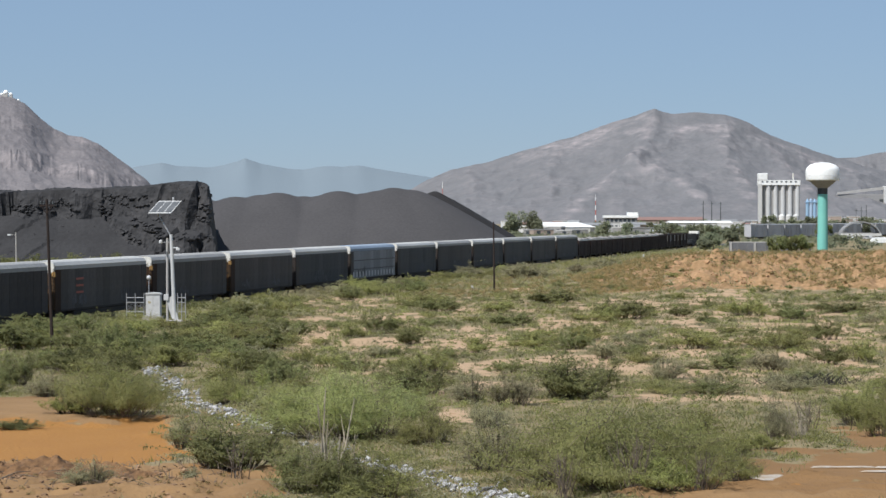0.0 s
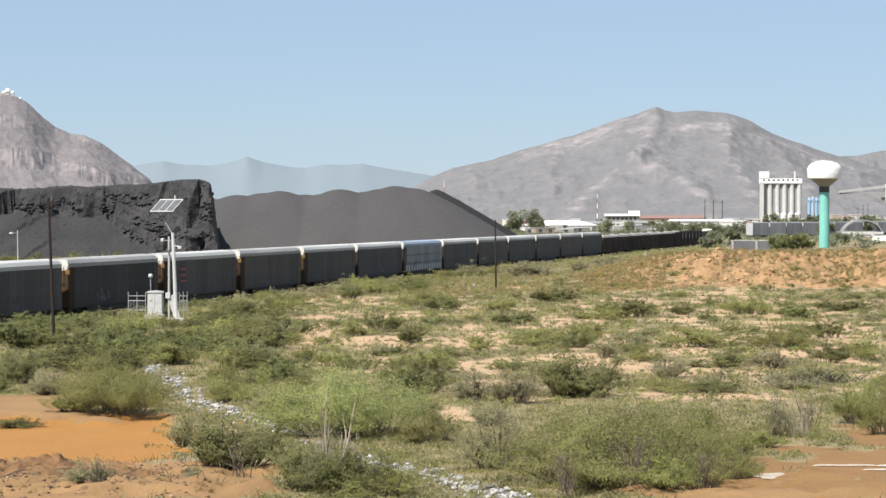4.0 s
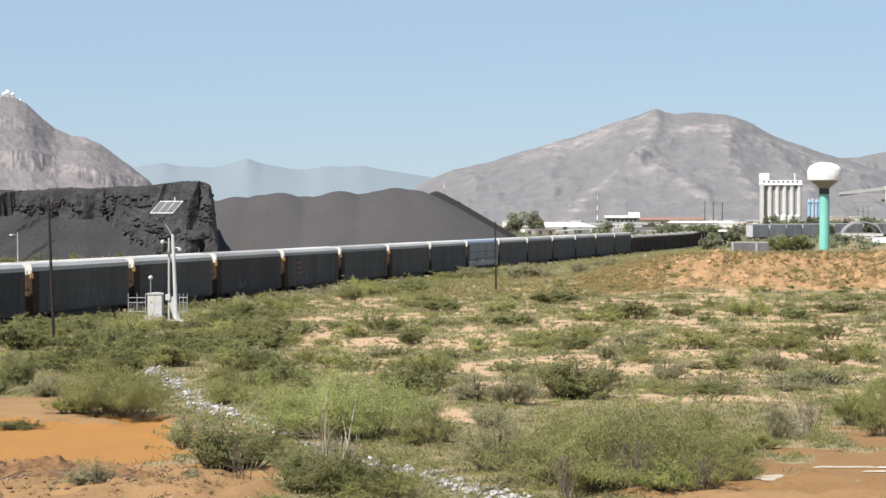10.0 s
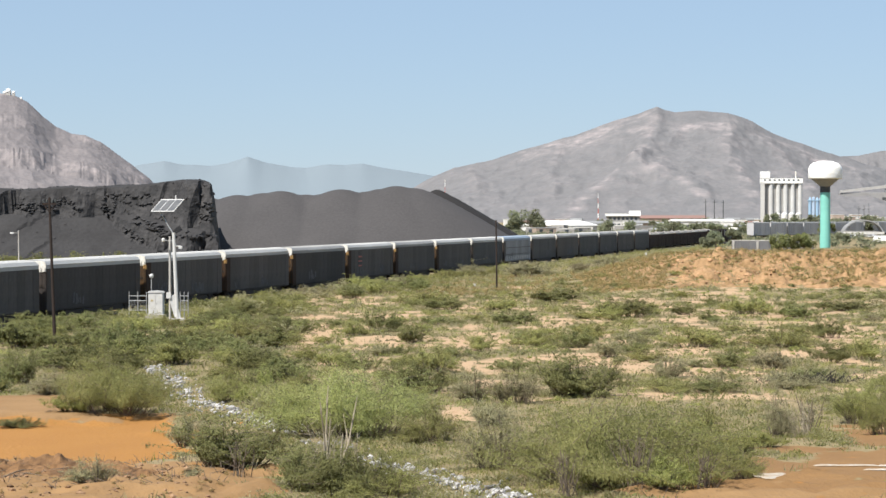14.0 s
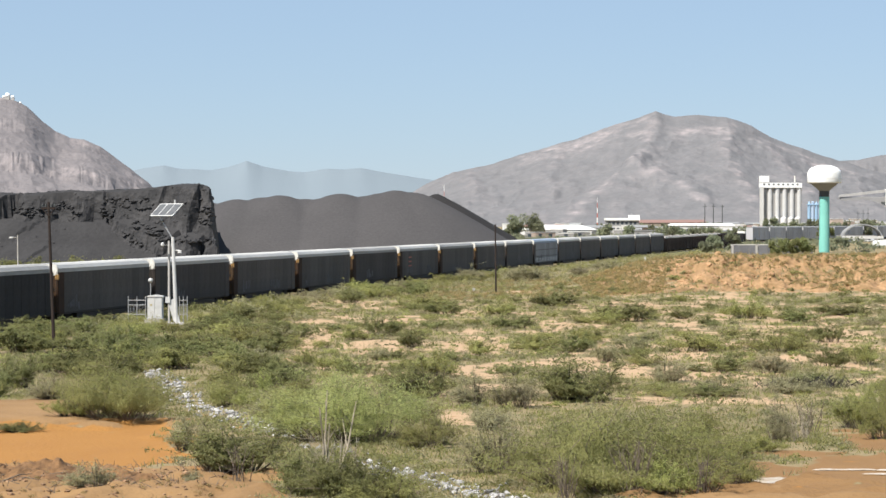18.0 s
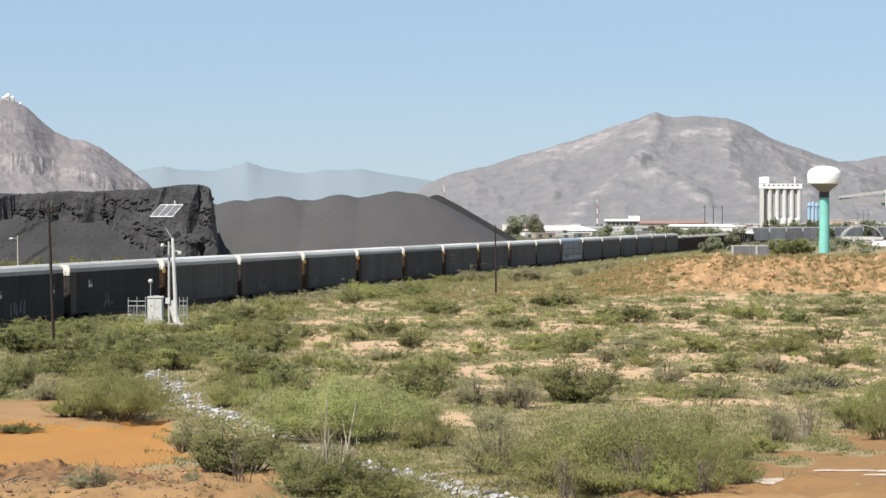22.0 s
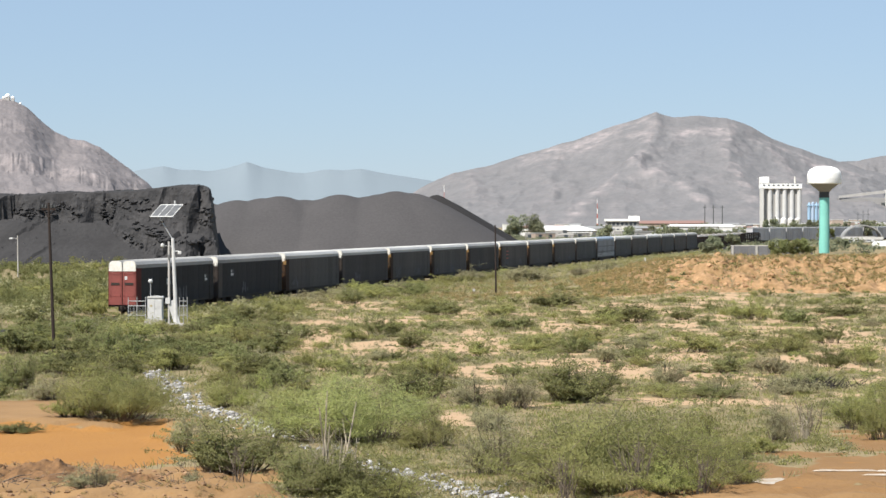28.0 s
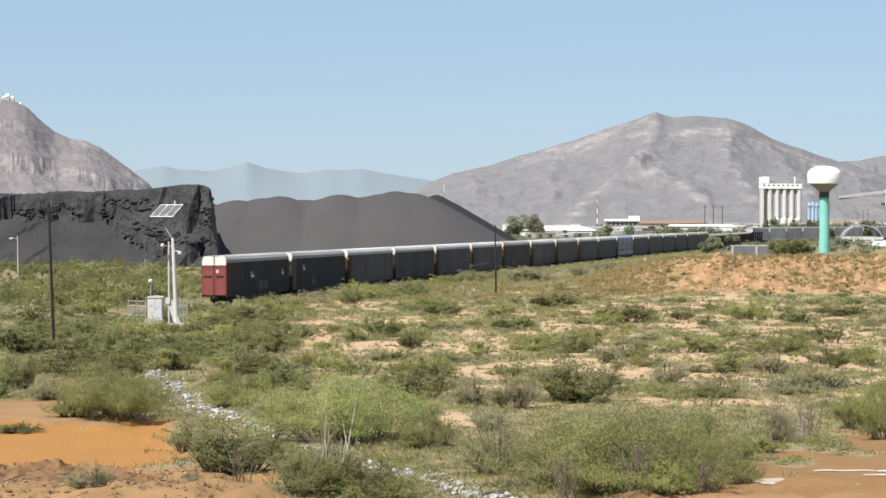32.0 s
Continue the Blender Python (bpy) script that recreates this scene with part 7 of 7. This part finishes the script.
    for k in range(1000):
        if k >= 850:
            y, x = rr.uniform(415, 498), rr.uniform(-118, -42)
        elif k < 780:
            y = rr.uniform(225, 493)
            x = np.interp(y, TY, TX) - rr.uniform(7, 60)
        else:
            y, x = rr.uniform(300, 380), rr.uniform(14, 70)
        z = gz(x, y)
        w = rr.uniform(1.2, 3.4) * (1.15 if k < 780 else 0.6 if k >= 850 else 0.4)
        rows.append((x, y, z, w))
    clumps("far_scrub", "far desert scrub along the railway and the coal heap", "leaf_b", rows[::3], 58, 0.58, 110, 0.16, 0.42)
    clumps("deep_scrub", "deep olive scrub beyond the railway", "leaf_e", rows[1::3] + rows[2::3], 59, 0.62, 110, 0.16, 0.42)
    # pale dead stalks and leafless twiggy shrubs in front
    for x, y, n, h, mk in ((-4.25, 85.2, 4, 3.9, "deadwood"), (-3.7, 85.6, 3, 2.6, "deadwood"), (4.3, 83.5, 16, 1.9, "wood"), (6.9, 84.2, 18, 2.0, "wood"), (9.2, 84.6, 12, 1.6, "wood"), (-7.6, 88.5, 9, 1.6, "wood"), (17.2, 111, 12, 1.8, "wood")):
        t = thing("dead_shrub", "pale bare dead stalks standing in the scrub" if mk == "deadwood" else "leafless dark twiggy shrub", "shrub", Matrix.Translation((x, y, gz(x, y))), group="leafless shrubs")
        for q in range(n):
            a, lean = rr.uniform(0, 6.28), rr.uniform(0.1, 0.45) * (0.9 if mk == "deadwood" else 1.3)
            b0 = Vector((rr.gauss(0, 0.18), rr.gauss(0, 0.18), -0.1))
            kn = b0 + Vector((math.cos(a) * lean * h * 0.45, math.sin(a) * lean * h * 0.45, h * rr.uniform(0.4, 0.55)))
            tp = kn + Vector((math.cos(a) * lean * h * 0.3 + rr.gauss(0, 0.15), math.sin(a) * lean * h * 0.3, h * rr.uniform(0.3, 0.5)))
            r = 0.048 if mk == "deadwood" else 0.022
            st = Mesh().tube(b0, kn, r, r * 0.75, 5).tube(kn, tp, r * 0.75, r * 0.3, 5)
            st.tube(kn, kn + Vector((rr.gauss(0, 0.35), rr.gauss(0, 0.35), h * 0.28)), r * 0.5, r * 0.2, 4).tube(b0.lerp(kn, 0.6), b0.lerp(kn, 0.6) + Vector((rr.gauss(0, 0.4), rr.gauss(0, 0.3), h * 0.2)), r * 0.5, r * 0.2, 4).tube(kn.lerp(tp, 0.5), kn.lerp(tp, 0.5) + Vector((rr.gauss(0, 0.3), rr.gauss(0, 0.3), h * 0.14)), r * 0.4, r * 0.15, 4)
            part("stalk", st, M[mk], t)
    m = Mesh()
    for k in range(520):
        x, y = (rr.uniform(-23, -8), rr.uniform(84, 98)) if k < 400 else (rr.uniform(-6, 8), rr.uniform(80, 88))
        z, a = gz(x, y), rr.uniform(0, 6.28)
        m.tube((x, y, z + 0.01), (x + 0.5 * math.cos(a) * rr.random(), y + 0.5 * math.sin(a) * rr.random(), z + rr.uniform(0.03, 0.35)), 0.018, 0.008, 3)
    tagged(part("twig_litter", m, M["wood"]), "dry twigs and stalks littering the bare soil", "twigs", kind="stuff")
    # the line of pale rubble through the bushes
    line = thing("rubble_line", "straggling line of pale broken rubble and litter in the scrub", "rubble")
    ends = RUBBLE
    k = 0
    for (xa, ya), (xb, yb) in zip(ends, ends[1:]):
        d = math.hypot(xb - xa, yb - ya)
        for q in range(int(d * 5)):
            f = rr.random()
            x, y = xa + (xb - xa) * f + rr.gauss(0, 0.5), ya + (yb - ya) * f + rr.gauss(0, 0.8)
            if y >= 118 and rr.random() < 0.3:
                continue
            if y < 118 and (rr.random() < 0.45 or 97 < y < 99.5 or 103.5 < y < 107):
                continue
            r = rr.choice((0.06, 0.08, 0.11, 0.16)) * rr.uniform(0.7, 1.4)
            if k < 290:
                part("stone", Mesh().blob((0, 0, 0), r, k, 0.4, 0.75), M["rubble"], line, at=Matrix.Translation((x, y, gz(x, y) + r * 0.4)))
            k += 1
    m = Mesh()
    for k in range(1500):
        i = rr.randrange(len(ends) - 1)
        f = rr.random()
        x = ends[i][0] + (ends[i + 1][0] - ends[i][0]) * f + rr.gauss(0, 0.5)
        y = ends[i][1] + (ends[i + 1][1] - ends[i][1]) * f + rr.gauss(0, 1.0)
        if rr.random() < (0.6 if y > 118 else 0.4) and not (97 < y < 99.5 or 103.5 < y < 107):
            m.blob((x, y, gz(x, y) + 0.05), rr.uniform(0.05, 0.14), k + 5000, 0.4, 0.8)
    tagged(part("rubble_fragments", m, M["rubble"]), "small pale rubble fragments among the weeds", "rubble", kind="stuff")
    # charred brush, salt streaks, clods of the mound
    ch = thing("charred_brush_pile", "low black pile of charred brush", "brush pile", Matrix.Translation((21.6, 141, gz(21.6, 141))))
    m = Mesh()
    for q in range(240):
        x, y = rr.gauss(0, 1.4), rr.gauss(0, 1.0)
        m.tube((x, y, 0.02), (x + rr.gauss(0, 0.5), y + rr.gauss(0, 0.5), rr.uniform(0.1, 0.75)), 0.03, 0.015, 4)
    tagged(part("charred_tangle", m, M["char"], ch), kind="stuff")
    for x, y, w, d in ((12.4, 89.6, 0.75, 1.3), (15.2, 93.9, 0.5, 0.18), (16.4, 93.6, 0.8, 0.12), (17.6, 93.2, 0.5, 0.2), (16.9, 91.6, 0.6, 0.14), (11.8, 97.5, 0.4, 0.2)):
        pts = []
        for q in range(14):
            a = 2 * math.pi * q / 14
            k2 = 1 + 0.25 * math.sin(3 * a + x) + rr.uniform(-0.15, 0.15)
            pts.append((x + math.cos(a) * w * k2, y + math.sin(a) * d * k2))
        m = Mesh()
        z = gz(x, y)
        m.v = [(a, b, z + 0.03) for a, b in pts] + [(x + (a - x) * 0.75, y + (b - y) * 0.75, z + 0.075) for a, b in pts]
        m.f = [(i, (i + 1) % 14, 14 + (i + 1) % 14, 14 + i) for i in range(14)] + [tuple(range(14, 28))]
        tagged(part("salt_streak", m, M["salt"]), "white salty crust on the orange clay", "salt crust", group="salt streaks")
    m = Mesh()
    for count, x0, x1, y0, y1, sizes, fine in ((170, 29, 68, 306, 338, (0.12, 0.18, 0.25, 0.4), 1), (150, 30, 44, 308, 330, (0.2, 0.32, 0.5), 2)):
        ax, ay = x0 + (x1 - x0) * rs.rand(count), y0 + (y1 - y0) * rs.rand(count)
        for k, (x, y, z) in enumerate(zip(ax, ay, heap_z(ax, ay))):
            m.blob((x, y, z - 0.05), rr.choice(sizes) * rr.uniform(0.7, 1.25), k + 600 * fine, 0.28, 0.65, fine)
    tagged(part("earth_clods", m, M["clod"]), "rough clods and boulders of orange earth on the heap", "earth clods", kind="stuff")
    m = Mesh()
    for k in range(800):
        x, y = rr.uniform(-25, -8), rr.uniform(80, 95)
        r = rr.choice((0.03, 0.05, 0.08, 0.13)) * rr.uniform(0.7, 1.3)
        m.blob((x, y, gz(x, y) + r * 0.1), r, k + 3000, 0.35, 0.6)
    tagged(part("soil_clods", m, M["darkclod"]), "brown clods and pebbles on bare soil", "soil clods", kind="stuff")
    # the dug bank between the clay and the near soil, with roots sticking out
    def bank_z(x, y):
        w = np.clip(1 - np.abs(y - 90.3 - 1.0 * fnoise(x, y, 7, 2, 91)) / 2.2, 0, 1) * np.clip((x + 27) / 2, 0, 1) * np.clip((-9.5 - x) / 3, 0, 1)
        return ground_z(x, y) - 0.06 + w * (0.10 + 0.42 * np.abs(fnoise(x, y, 1.6, 4, 92)) + 0.42 * np.abs(fnoise(x, y, 0.7, 3, 95)))
    me, *_ = sheet("soil_bank", steps((-27, -9, 0.14)), steps((86.8, 93.8, 0.14)), bank_z, M["soilbank"], smooth=False)
    bank = tagged(part("soil_bank", me, None), "low rough bank of dug red-brown soil beside the clay", "soil bank")
    for k in range(9):
        x, y = rr.uniform(-24, -10.5), rr.uniform(88.6, 90.3)
        z, a = float(bank_z(np.array([x]), np.array([y]))[0]), rr.uniform(-0.5, 0.5)
        p1 = Vector((x + rr.uniform(0.3, 0.9), y - 0.2, z + rr.uniform(0.0, 0.3)))
        part("root", Mesh().tube((x, y, z - 0.02), p1, 0.035, 0.025, 5).tube(p1, p1 + Vector((rr.uniform(0.2, 0.8), a, rr.uniform(-0.2, 0.15))), 0.025, 0.012, 5), M["wood"], bank)
    rows = [(rr.uniform(-26, -8), rr.uniform(83, 90.5)) for k in range(130)]
    clumps("tan_tufts", "short tan grass tufts on the near soil", "drygrass", [(x, y, gz(x, y), rr.uniform(0.2, 0.6)) for x, y in rows], 43, 0.5, 60, 0.05, 0.2)


# ---- build
build_ground()
build_track()
build_train()
parked_cars()
build_heaps()
build_hills()
build_fixtures()
build_town()
build_scrub()


def motions():
    for ob, s0, length in TRAIN:
        walk(ob, [(t, car_pose(s0 + SPEED * t, length)) for t in range(0, 33)])


motions()
